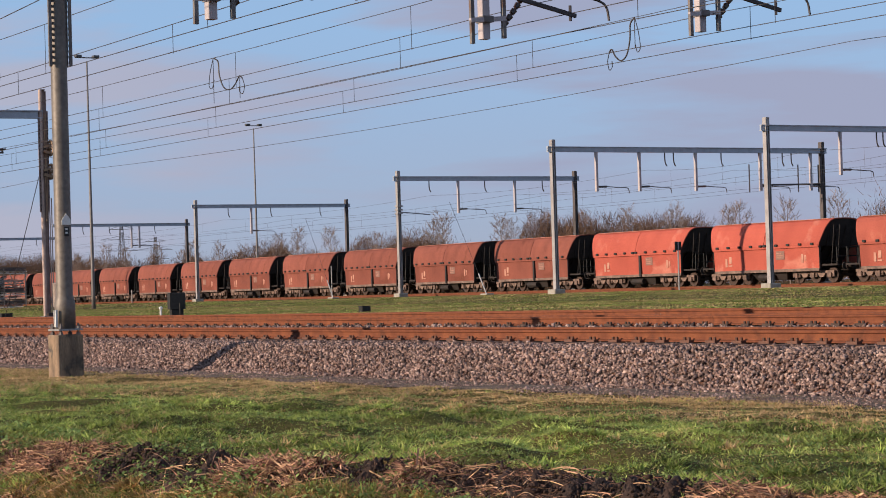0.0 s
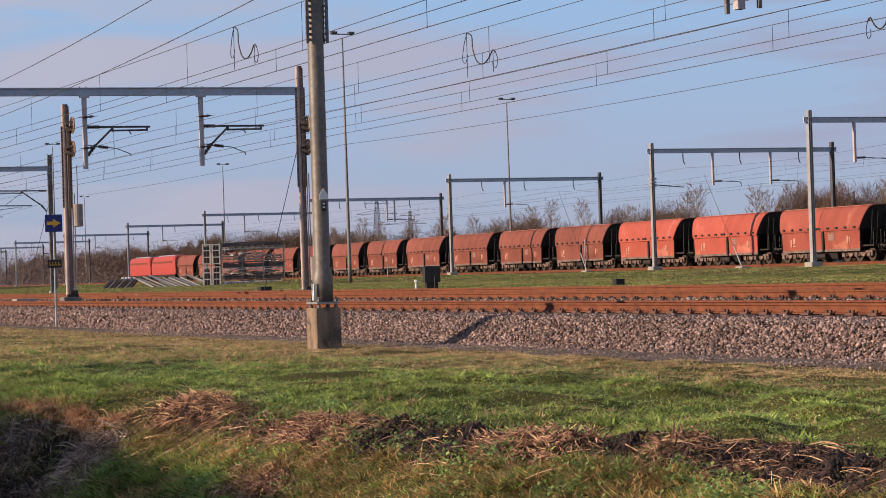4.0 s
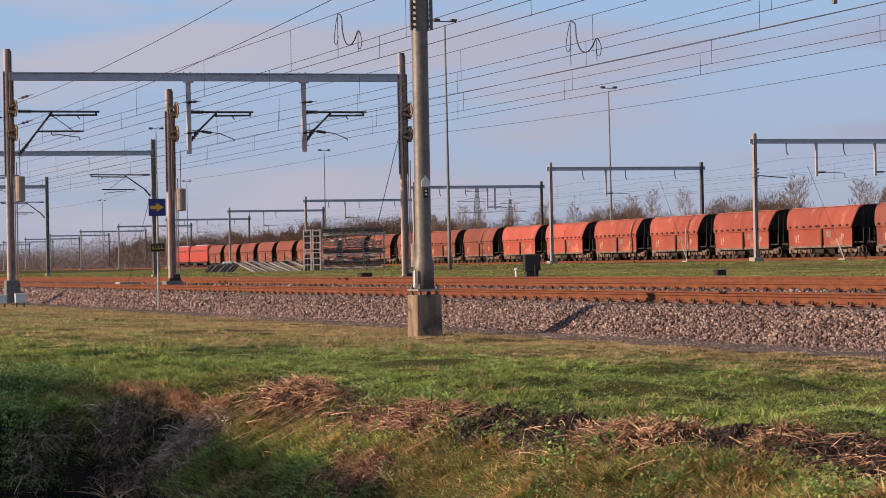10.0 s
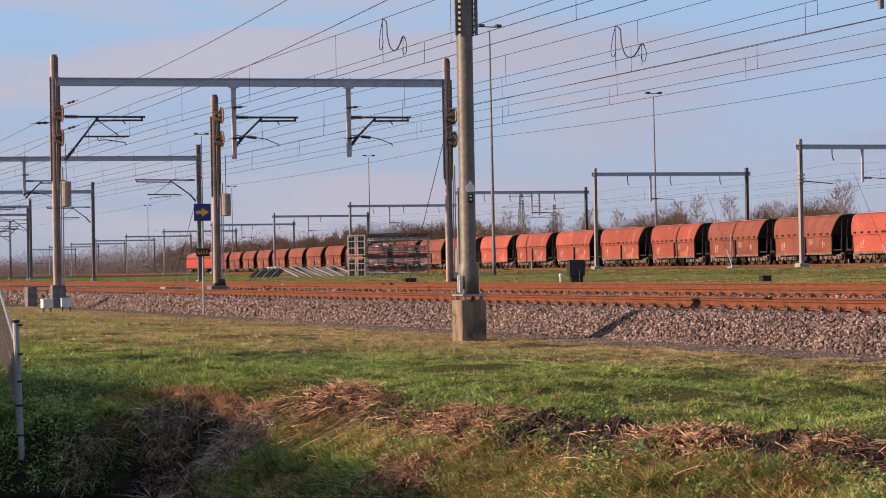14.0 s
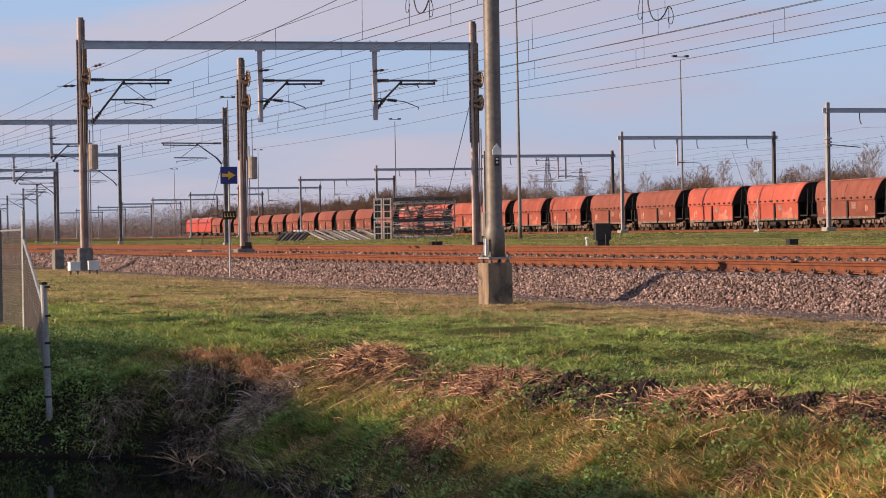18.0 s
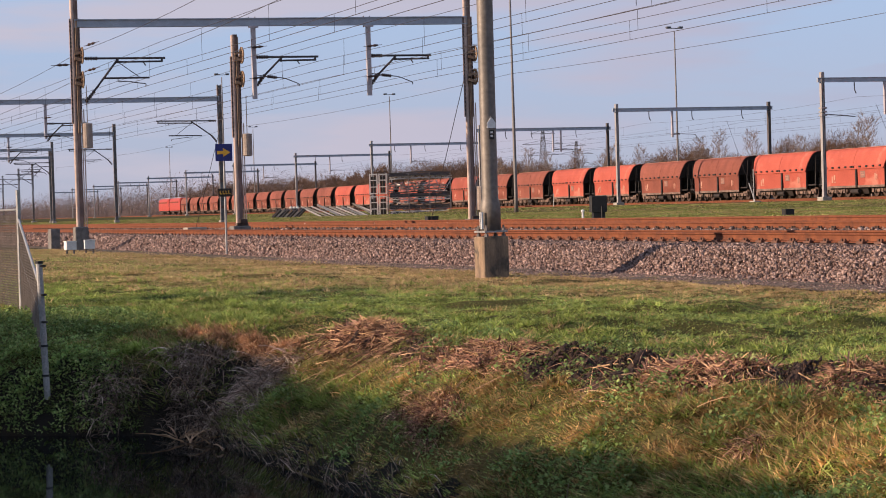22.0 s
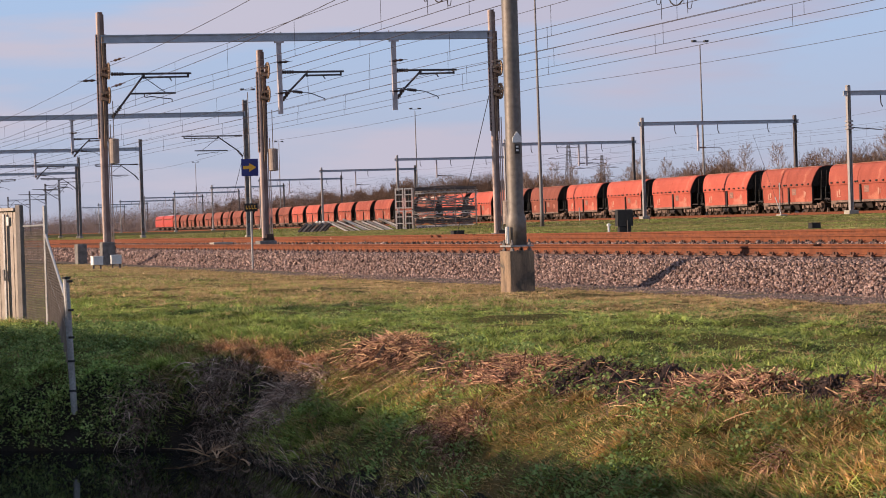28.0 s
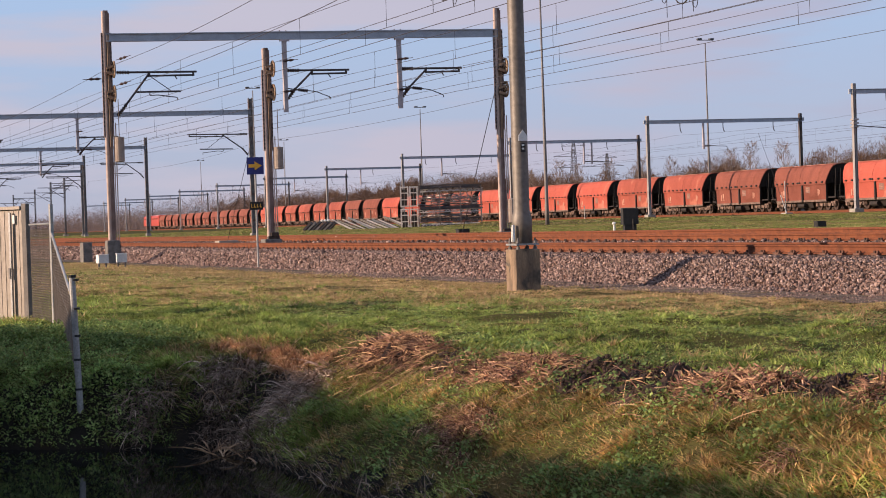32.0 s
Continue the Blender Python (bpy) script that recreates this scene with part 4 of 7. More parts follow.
# thin wires of the yard, hung from portal to portal
YARD_U = [-20, -60] + [q[0] for q in YARD[:9]]
for w, zc, zm in ((67.6, 7.0, 8.2), (73.9, 7.0, 8.2), (77.3, 7.05, 8.2)):
    c = thing("catenary", "thin dark contact and carrier wire over the goods tracks", "overhead wire", "yard wires")
    for nm, z, dip in (("contact_wire", zc, 0.06), ("carrier_wire", zm, 0.3)):
        s = Shape()
        for ua, ub in zip(YARD_U, YARD_U[1:]):
            s.line(sag_points(on_line(ua, w, z), on_line(ub, w, z), dip, 8), 0.009, 3)
        tagged(part(nm, s, WIRE, c), kind="stuff")
    for ua, ub in zip(YARD_U[:6], YARD_U[1:]):
        n = max(3, int(abs(ub - ua) / 9))
        for i_ in range(n):
            t_ = (i_ + 0.5) / n
            q = on_line(ua + (ub - ua) * t_, w, 0)
            part("dropper", Shape().tube((q.x, q.y, zm - 1.2 * t_ * (1 - t_)), (q.x, q.y, zc - 0.06), 0.006, n=3), WIRE, c)


# ---- lamp masts ----
POLE = mat("dull galvanised pole", (0.20, 0.18, 0.17), (0.145, 0.13, 0.125), 0.6, 0.2, 2, 40, 0.03)


def lamp_mast(x, y, z0, h, tilt=0.0):
    p = thing("lamp_mast", "tall slim galvanised yard lamp mast", "lamp mast", "yard lamps", pose(x, y, z0, 0, tilt, 0))
    s = Shape().lathe((0, 0, -0.3), [(0, 0.17), (1.5, 0.15), (h * 0.55, 0.10), (h, 0.06)], 10)
    part("pole", s, POLE, p, "", True)
    s = Shape()
    s.bar((0, -1.0, h), (0, 1.0, h), 0.10, 0.08)
    part("crossbar", s, STEEL_OLD, p)
    for k in (-0.75, 0.75):
        s = Shape().box(-0.2, 0.25, k - 0.26, k + 0.26, h + 0.02, h + 0.2, 0.04)
        part("lamp_head", s, LAMPHEAD, p)


def hz(x, y):
    return float(ground_z(x, y))


lamp_mast(-155.9, 64.9, 1.0, 19.9, -0.4)
lamp_mast(-209.5, 107.0, 1.0, 19.6, -0.4)
lamp_mast(-323.5, 112.7, 0.9, 19.1)
lamp_mast(-274.0, 71.6, 0.9, 19.1)
lamp_mast(-442.8, 122.4, 0.9, 19.1)
lamp_mast(-568.4, 133.0, 0.9, 19.1)


# ---- train ----
def bogie(parent, x, axles):
    """A bogie with outside frames, axle boxes and coil springs; axles: their places along the bogie."""
    end = axles[-1]
    b = Shape()
    for k in (-1, 1):
        b.bar((x - end - 0.35, k * 1.0, 0.64), (x + end + 0.35, k * 1.0, 0.64), 0.12, 0.15)
        for d in axles:
            b.box(x + d - 0.15, x + d + 0.15, k * 1.0 - 0.13, k * 1.0 + 0.13, 0.32, 0.60)
            for e in (-0.25, 0.25):
                b.lathe((x + d + e, k * 1.0, 0.36), [(0, 0.085), (0.05, 0.085), (0.06, 0.065), (0.12, 0.08), (0.18, 0.065), (0.23, 0.08)], 8)
        for d0, d1 in zip(axles, axles[1:]):
            m = x + (d0 + d1) / 2
            b.add([(m + e, k * 1.0 + o, z) for o in (-0.06, 0.06) for e, z in ((-0.36, 0.60), (0.36, 0.60), (0.16, 0.34), (-0.16, 0.34))],
                  [(3, 2, 1, 0), (4, 5, 6, 7), (0, 1, 5, 4), (1, 2, 6, 5), (2, 3, 7, 6), (3, 0, 4, 7)])
    b.box(x - 0.25, x + 0.25, -0.93, 0.93, 0.50, 0.70)
    bo = part("bogie", b, BOGIE, parent, "grimy rust-brown bogie")
    for d in axles:
        w = Shape()
        for k in (-1, 1):
            w.tube((x + d, k * 0.70, 0.45), (x + d, k * 0.83, 0.45), 0.45, n=18)
            w.tube((x + d, k * 0.83, 0.45), (x + d, k * 0.86, 0.45), 0.30, 0.18, n=12)
        w.tube((x + d, -0.8, 0.45), (x + d, 0.8, 0.45), 0.08, n=8)
        part("wheelset", w, DARK_RUST, bo)


HALF = 4.78


def hopper_wagon(paint, label):
    """A bogie hopper wagon with a rounded roof. Local x along the train, z from the rail head."""
    p = thing("hopper_wagon", label, "railway wagon", "hopper wagons")
    # trough: side walls full length, ends sloping inwards towards the bottom
    for k in (-1, 1):
        s = Shape()
        s.add([(-HALF, k * 1.46, 2.12), (HALF, k * 1.46, 2.12), (HALF, k * 1.40, 0.80), (-HALF, k * 1.40, 0.80),
               (-HALF, k * 1.40, 2.12), (HALF, k * 1.40, 2.12), (HALF, k * 1.34, 0.80), (-HALF, k * 1.34, 0.80)],
              [(0, 1, 2, 3), (7, 6, 5, 4), (0, 4, 5, 1), (3, 2, 6, 7), (0, 3, 7, 4), (1, 5, 6, 2)])
        part("side_wall", s, paint, p)
    for k in (-1, 1):
        s = Shape()
        x0, x1 = k * (HALF - 0.14), k * (HALF - 1.5)
        s.add([(x0, -1.40, 2.5), (x0, 1.40, 2.5), (x1, 1.38, 0.80), (x1, -1.38, 0.80), (x0 - k * 0.06, -1.40, 2.5), (x0 - k * 0.06, 1.40, 2.5), (x1 - k * 0.06, 1.38, 0.80), (x1 - k * 0.06, -1.38, 0.80)],
              [(0, 1, 2, 3), (7, 6, 5, 4), (0, 4, 5, 1), (2, 6, 7, 3), (0, 3, 7, 4), (1, 5, 6, 2)])
        for yy in (-0.7, 0.0, 0.7):
            s.bar((x0, yy, 2.45), (x1, yy, 0.7), 0.08, 0.10)
        part("end_slope", s, GRIME_SHADE, p, "sloping hopper end coloured dark for shade")
    side = [(1.52, 2.12), (1.54, 2.22), (1.51, 2.42), (1.44, 2.72), (1.34, 3.04), (1.20, 3.34), (1.04, 3.54), (0.80, 3.66), (0.40, 3.70)]
    roof = [(-y, z) for y, z in side] + [(0.0, 3.71)] + side[::-1]
    inner = [(y * 0.955, 2.12 + (z - 2.12) * 0.965) for y, z in roof]

    def end_x(z):
        return HALF + 0.03 + 0.58 * (z - 2.12) / 1.58

    # two roof halves, longer at the top than at the ledge
    for k in (-1, 1):
        ring = roof + inner[::-1]
        n = len(ring)
        s = Shape().add([(k * 0.02, y, z) for y, z in ring] + [(k * end_x(z), y, z) for y, z in ring],
                        [(a, (a + 1) % n, n + (a + 1) % n, n + a)[::k] for a in range(n)] + [(a, a + 1, n - 2 - a, n - 1 - a)[::-k] for a in range(n // 2 - 1)]
                        + [(n + a, n + a + 1, 2 * n - 2 - a, 2 * n - 1 - a)[::k] for a in range(n // 2 - 1)])
        part("roof", s, paint, p, "", False)
    # The ends' shade is put into the colour, rim and corners included.
    for k in (-1, 1):
        n = len(inner)
        s = Shape().add([(k * (end_x(z) - 0.10), y, z) for y, z in inner] + [(k * (end_x(z) - 0.05), y, z) for y, z in inner],
                        [(a, (a + 1) % n, n + (a + 1) % n, n + a) for a in range(n)] + [tuple(range(n)), tuple(range(n, 2 * n))])
        for yy in (-0.9, -0.3, 0.3, 0.9):
            z1 = 3.4 - abs(yy) * 0.35
            s.bar((k * (end_x(2.15) - 0.03), yy, 2.15), (k * (end_x(z1) - 0.03), yy, z1), 0.08, 0.08)
        part("end_bulkhead", s, GRIME_SHADE, p, "ribbed end bulkhead coloured dark for shade")
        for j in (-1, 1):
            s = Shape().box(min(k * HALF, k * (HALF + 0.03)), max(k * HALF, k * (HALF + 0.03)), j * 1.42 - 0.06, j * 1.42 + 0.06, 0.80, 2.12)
            part("shade_strip", s, GRIME_SHADE, p)
    for k in (-1, 1):
        s = Shape().box(-HALF, HALF, k * 1.50 - 0.05, k * 1.50 + 0.05, 2.07, 2.18)
        part("ledge", s, paint, p)
        s = Shape().box(-HALF + 0.05, HALF - 0.05, k * 1.42 - 0.04, k * 1.42 + 0.04, 0.70, 0.86)
        part("sill", s, BOGIE, p)
        s = Shape().box(0.35, 0.55, k * 1.49 - 0.06, k * 1.49 + 0.06, 0.72, 2.07)
        part("pillar", s, DARK, p, "dark upright pillar")
        for xx in (-4.3, -3.25, -2.2, -1.15, -0.25, 0.1, 1.15, 2.2, 3.25, 4.3):
            s = Shape().box(xx - 0.12, xx + 0.12, k * 1.58 - 0.05, k * 1.58 + 0.05, 2.19, 2.32, 0.02)
            part("latch", s, DARK, p)
        for j, (x0_, x1_, z0_, z1_) in enumerate(((-3.7, -3.5, 1.1, 1.6), (-3.35, -3.1, 1.3, 1.7), (-3.4, -3.05, 1.12, 1.2), (3.2, 3.4, 1.2, 1.7), (3.5, 3.62, 1.3, 1.62))):
            part("marking", Shape().box(x0_, x1_, k * 1.447 - 0.004, k * 1.447 + 0.004, z0_, z1_), GHOST, p, "small faded marking")
        # A pale strip stands in for the grazing glint on the roof edge.
        part("roof_edge", Shape().bar((-HALF - 0.3, k * 0.86, 3.665), (HALF + 0.3, k * 0.86, 3.665), 0.10, 0.03), RED_GLINT, p, "pale painted glint along the roof edge")
        part("data_panel", Shape().box(1.0, 1.75, k * 1.452 - 0.004, k * 1.452 + 0.004, 1.42, 1.92), DULL_PANEL, p, "dull brown data panel")
        for j in range(3):
            part("panel_line", Shape().box(1.06, 1.5 + 0.1 * (j % 2), k * 1.462 - 0.004, k * 1.462 + 0.004, 1.52 + 0.12 * j, 1.55 + 0.12 * j), GHOST, p)
        for j in range(6):
            xx = -4.3 + j * 0.24
            s = Shape().bar((xx, k * 1.30, 2.98), (xx, k * 1.205, 3.17), 0.16, 0.016, (0, -k, 0.5))
            part("faded_letter_bar", s, GHOST, p)
    for k in (-1, 1):
        x0 = k * (HALF - 0.15)
        s = Shape().box(min(x0, k * 6.1), max(x0, k * 6.1), -1.3, 1.3, 0.98, 1.08)
        s.box(min(x0 - k * 1.6, k * 6.1), max(x0 - k * 1.6, k * 6.1), -0.5, 0.5, 0.72, 0.98)
        part("end_platform", s, GRIME_SHADE, p)
        s = Shape()
        for yy in (-1.25, -0.4, 0.4, 1.25):
            s.tube((k * 6.02, yy, 1.05), (k * 6.02, yy, 2.0), 0.03, n=5)
        for zz in (1.5, 2.0):
            s.tube((k * 6.02, -1.25, zz), (k * 6.02, 1.25, zz), 0.03, n=5)
        part("handrail", s, DARK, p)
        s = Shape()
        for yy in (-0.22, 0.22):
            s.tube((k * 5.2, yy - 0.7, 1.05), (k * 5.5, yy - 0.7, 3.3), 0.025, n=5)
        for j in range(7):
            s.tube((k * (5.22 + j * 0.04), -0.92, 1.2 + j * 0.3), (k * (5.22 + j * 0.04), -0.48, 1.2 + j * 0.3), 0.018, n=5)
        part("ladder", s, GRIME_SHADE, p)
        for yy in (-0.875, 0.875):
            s = Shape().tube((k * 5.95, yy, 0.95), (k * 6.25, yy, 0.95), 0.09, n=10)
            s.tube((k * 6.25, yy, 0.95), (k * 6.30, yy, 0.95), 0.22, n=14)
            part("buffer", s, GRIME_SHADE, p)
        bogie(p, k * 3.75, (-1.45, 0.0, 1.45))
    s = Shape()
    s.add([(-1.65, -1.2, 0.75), (1.65, -1.2, 0.75), (1.65, 1.2, 0.75), (-1.65, 1.2, 0.75), (-1.3, -0.9, 0.22), (1.3, -0.9, 0.22), (1.3, 0.9, 0.22), (-1.3, 0.9, 0.22)],
          [(3, 2, 1, 0), (4, 5, 6, 7), (0, 1, 5, 4), (1, 2, 6, 5), (2, 3, 7, 6), (3, 0, 4, 7)])
    part("discharge_chute", s, GRIME_SHADE, p)
    s = Shape().tube((-0.7, -1.25, 0.42), (0.5, -1.25, 0.42), 0.18, n=10)
    part("air_tank", s, GRIME_SHADE, p)
    return p


def locomotive(label):
    p = thing("locomotive", label, "locomotive", "locomotives")
    prof = [(-1.46, 1.0), (-1.48, 2.2), (-1.42, 3.3), (-1.15, 3.72), (-0.8, 3.86), (0.8, 3.86), (1.15, 3.72), (1.42, 3.3), (1.48, 2.2), (1.46, 1.0)]
    s = Shape().prism(prof, -7.0, 7.0)
    for k in (-1, 1):
        n = len(prof)
        tip = [(k * (8.2 if z < 2.2 else 8.2 - (z - 2.2) * 0.55), y * 0.9, z if z < 3.3 else z - 0.15) for y, z in prof]
        s.add([(k * 7.0, y, z) for y, z in prof] + tip, [(i, (i + 1) % n, n + (i + 1) % n, n + i) for i in range(n)] + [tuple(range(n, 2 * n))])
    part("body", s, LOCO_RED, p)
    for k in (-1, 1):
        s = Shape().box(min(k * 7.75, k * 7.95), max(k * 7.75, k * 7.95), -1.05, 1.05, 2.35, 3.05, 0.03)
        part("windscreen", s, DARK, p, "dark windscreen")
        s = Shape().box(-6.6, 6.6, k * 1.49 - 0.02, k * 1.49 + 0.02, 2.75, 3.05)
        part("vent_band", s, RED_BROWN, p, "dull red ventilation grilles")
        for yy in (-0.9, 0.9):
            s = Shape().tube((k * 8.18, yy, 1.55), (k * 8.24, yy, 1.55), 0.12, n=10)
            part("headlight", s, WHITE, p)
            s = Shape().tube((k * 8.1, yy, 1.0), (k * 8.55, yy, 1.0), 0.2, n=12)
            part("buffer", s, GRIME_SHADE, p)
        bogie(p, k * 4.6, (-1.1, 1.1))
    s = Shape().box(-7.4, 7.4, -1.3, 1.3, 0.72, 1.0)
    part("underframe", s, GRIME_SHADE, p)
    s = Shape().box(-5.5, 5.5, -0.7, 0.7, 3.86, 3.98)
    part("roof_gear", s, PAINT_GREY, p)
    s = Shape()
    s.tube((4.2, -0.4, 3.95), (5.8, -0.2, 4.35), 0.03, n=5)
    s.tube((4.2, 0.4, 3.95), (5.8, 0.2, 4.35), 0.03, n=5)
    s.bar((5.8, -0.8, 4.36), (5.8, 0.8, 4.36), 0.3, 0.05)
    part("pantograph", s, DARK, p)
    return p


# how far the train has gone at each time, metres to the left along the line
GONE = [(0, 0.0), (6, 52.0), (13, 113.5), (19, 168.2), (25, 222.5), (32, 287.3)]
PITCH = 12.85
FIRST = -267.37          # middle of the first wagon at the start
train = []
protos = {"r": hopper_wagon(RED, "faded red bogie hopper wagon with a rounded roof"),
          "b": hopper_wagon(RED_BRIGHT, "bright red bogie hopper wagon with a rounded roof"),
          "k": hopper_wagon(RED_BROWN, "brown-red weathered bogie hopper wagon with a rounded roof")}
ORDER = "kkkkkkkkkkkkbbrrrrkkbbkkbbbbrrkkbbrr"
used = set()
for i, c in enumerate(ORDER):
    if c in used:
        wagon = copy_thing(protos[c], Matrix.Identity(4))
    else:
        wagon = protos[c]
        used.add(c)
    train.append((wagon, FIRST + i * PITCH))
loco = locomotive("red electric locomotive at the head of the train")
train.append((loco, FIRST - PITCH / 2 - 8.75))
train.append((copy_thing(loco, Matrix.Identity(4)), FIRST - PITCH / 2 - 8.75 - 17.2))


def motions():
    ts = [0, 1, 2, 3, 4.5, 6, 8, 10, 13, 16, 19, 22, 25, 28.5, 32]
    # the distances run through a smooth curve of the second order, fitted to GONE
    fit = np.polyfit([a for a, _ in GONE], [b for _, b in GONE], 3)
    for ob, u in train:
        rows = []
        for t in ts:
            q, a = along(u - float(np.polyval(fit, t)))
            rows.append((t, pose(q.x, q.y, TRAIN_RAIL, 0, 0, a)))
        walk(ob, rows)


# ---- overhead wires ----
SUPPORTS = [60, 11, -38, -85.5, -145.5, -204.5, -250.5, -283.5, -333.5, -393.5, -458.5]
# across, heights of contact and carrier wire
LINES = [(19.85, 7.32, 8.58), (19.5, 6.88, 7.46), (26.3, 7.33, 8.34), (26.6, 6.99, 7.72), (31.3, 7.26, 7.97), (31.5, 7.02, 7.70)]
for k, (y, zc, zm) in enumerate(LINES):
    c = thing("catenary", "dark overhead contact wire hung from its carrier wire by droppers", "overhead wire", "main line wires")
    s = Shape()
    for a, b in zip(SUPPORTS, SUPPORTS[1:]):
        s.line(sag_points((a, y, zc), (b, y, zc), 0.05, 4), 0.011, 4)
    tagged(part("contact_wire", s, WIRE, c), kind="stuff")
    s = Shape()
    spans = list(zip(SUPPORTS, SUPPORTS[1:]))
    for a, b in spans:
        s.line(sag_points((a, y, zm + 0.06), (b, y, zm + 0.06), 0.13, 10), 0.010, 4)
    tagged(part("carrier_wire", s, WIRE, c), kind="stuff")
    for a, b in spans[:7]:
        n = max(3, int(abs(b - a) / 8.5))
        for i in range(n):
            t = (i + 0.3 + 0.11 * k) / n
            x = a + (b - a) * t
            part("dropper", Shape().tube((x, y, zm + 0.06 - 0.52 * t * (1 - t)), (x, y, zc - 0.04), 0.007, n=4), WIRE, c)

for label, ends, dip in (("thin dark feeder wire between the portals", [(60, 36.0, 7.3), (11, 36.0, 7.3), (-38, 36.0, 7.3), (-84.3, 35.0, 7.12), (-144, 37.9, 7.4), (-203.8, 42.7, 7.4), (-249.9, 44.7, 7.4), (-283, 50.2, 7.4)], 0.25),
                         ("dark anchor wire between mast and portal", [(-38, 14.7, 8.42), (-86.6, 16.75, 8.35), (-147, 17.1, 8.2), (-206, 17.6, 8.0)], 0.35),
                         ("dark anchor wire between mast and portal", [(-38, 15.25, 7.45), (-86.6, 16.8, 7.3), (-147, 17.2, 7.2), (-206, 17.7, 7.1)], 0.35),
                         ):
    s = Shape()
    for a, b in zip(ends, ends[1:]):
        s.line(sag_points(a, b, dip, 10), 0.010, 4)
    tagged(part("overhead_wire", s, WIRE), label, "overhead wire", "feeder wires")


def jumper(x, y, zt, zb, k=1.0):
    """A slack jumper cable looped between the carrier and the contact wire."""
    j = thing("jumper_cable", "slack dark jumper cable looped between two wires", "cable", "jumper cables")
    pts = [(0.0, 0.02), (0.30, -0.12), (0.36, -0.50), (0.60, -0.86), (1.0, -0.98), (1.35, -0.86), (1.62, -0.66), (1.80, -0.74)]
    part("cable", Shape().curve([(x + a * k, y + 0.05, zt + b) for a, b in pts], 0.020, 5), WIRE, j)
    part("tail", Shape().curve([(x + a * k, y + 0.05, zt + b) for a, b in ((1.80, -0.74), (1.92, -0.95), (1.82, -1.16), (1.62, -1.10), (1.62, -0.95))], 0.011, 5), WIRE, j)
    part("tail", Shape().curve([(x + a * k, y + 0.05, zt + b) for a, b in ((0, 0.02), (-0.22, -0.35), (-0.32, -0.74), (-0.12, -0.84), (0.02, -0.62))], 0.011, 5), WIRE, j)
    for a in (0.0, 1.66):
        part("dropper", Shape().tube((x + a * k, y + 0.04, zt + (0.02 if a == 0 else -0.7)), (x + a * k, y + 0.04, zb), 0.010, n=4), WIRE, j)


jumper(-53.85, 26.25, 8.264, 6.99)
jumper(-55.6, 19.8, 8.50, 7.30)
jumper(-40.6, 31.25, 7.983, 7.24, -0.6)


# ---- things along the tracks ----
def sign_post():
    x, y = -67.4, 17.6
    p = thing("sign_post", "slim grey post with a blue arrow sign", "sign")
    s = Shape().tube((x, y, 0.05), (x, y, 3.72), 0.035, n=8)
    part("post", s, STEEL, p)
    face = part("sign_board", Shape().box(0.04, 0.06, -0.28, 0.28, 3.13, 3.70), BLUE, p, "square dark blue enamel board")
    face.matrix_basis = pose(x, y, 0, 0, 0, -12)
    s = Shape()
    a = [(-0.22, 3.36), (-0.02, 3.36), (-0.02, 3.27), (0.22, 3.415), (-0.02, 3.56), (-0.02, 3.47), (-0.22, 3.47)]
    n = len(a)
    s.add([(0.062, b, c) for b, c in a] + [(0.068, b, c) for b, c in a], [tuple(range(n, 2 * n))] + [(i, (i + 1) % n, n + (i + 1) % n, n + i) for i in range(n)])
    part("arrow", s, YELLOW, face, "yellow arrow")
    pl = part("lower_plate", Shape().box(0.04, 0.055, -0.22, 0.22, 1.95, 2.22), DARK, p, "small black plate")
    pl.matrix_basis = pose(x, y, 0, 0, 0, -12)
    for i in range(4):
        b = -0.17 + i * 0.095
        s = Shape().box(0.057, 0.062, b, b + 0.02, 2.03, 2.15)
        s.box(0.057, 0.062, b, b + 0.065, 2.03, 2.055)
        part("yellow_bar", s, YELLOW, pl)


sign_post()


def cabinet(x, y, z, w, h, name, label, material, legs=True, rz=0):
    p = thing(name, label, "trackside box", "", pose(x, y, z, 0, 0, rz))
    part("housing", Shape().box(-w * 0.4, w * 0.4, -w / 2, w / 2, 0.12 if legs else -0.1, h, 0.015), material, p)
    part("lid", Shape().box(-w * 0.43, w * 0.43, -w * 0.53, w * 0.53, h, h + 0.03, 0.008), material, p)
    if legs:
        for k in (-1, 1):
            part("leg", Shape().box(-0.03, 0.03, k * w * 0.35 - 0.03, k * w * 0.35 + 0.03, -0.25, 0.12), STEEL_OLD, p)
    return p


cabinet(-79.05, 14.55, 0.06, 0.40, 0.42, "trackside_box", "white painted trackside box on short legs", WHITE, rz=8)
cabinet(-79.9, 15.45, 0.06, 0.40, 0.44, "trackside_box", "white painted trackside box on short legs", WHITE, rz=-6)
s = Shape().box(-95.4, -94.6, 16.55, 16.98, -0.2, 0.90, 0.02)
tagged(part("concrete_block", s, CONCRETE_SHADED), "squat grey weathered concrete block beside the mast foot", "concrete block")
s = Shape().box(-91.8, -91.0, 22.0, 22.9, 0.3, 0.80, 0.02)
tagged(part("concrete_block", s, CONCRETE_PALE), "low pale concrete block between the tracks", "concrete block")


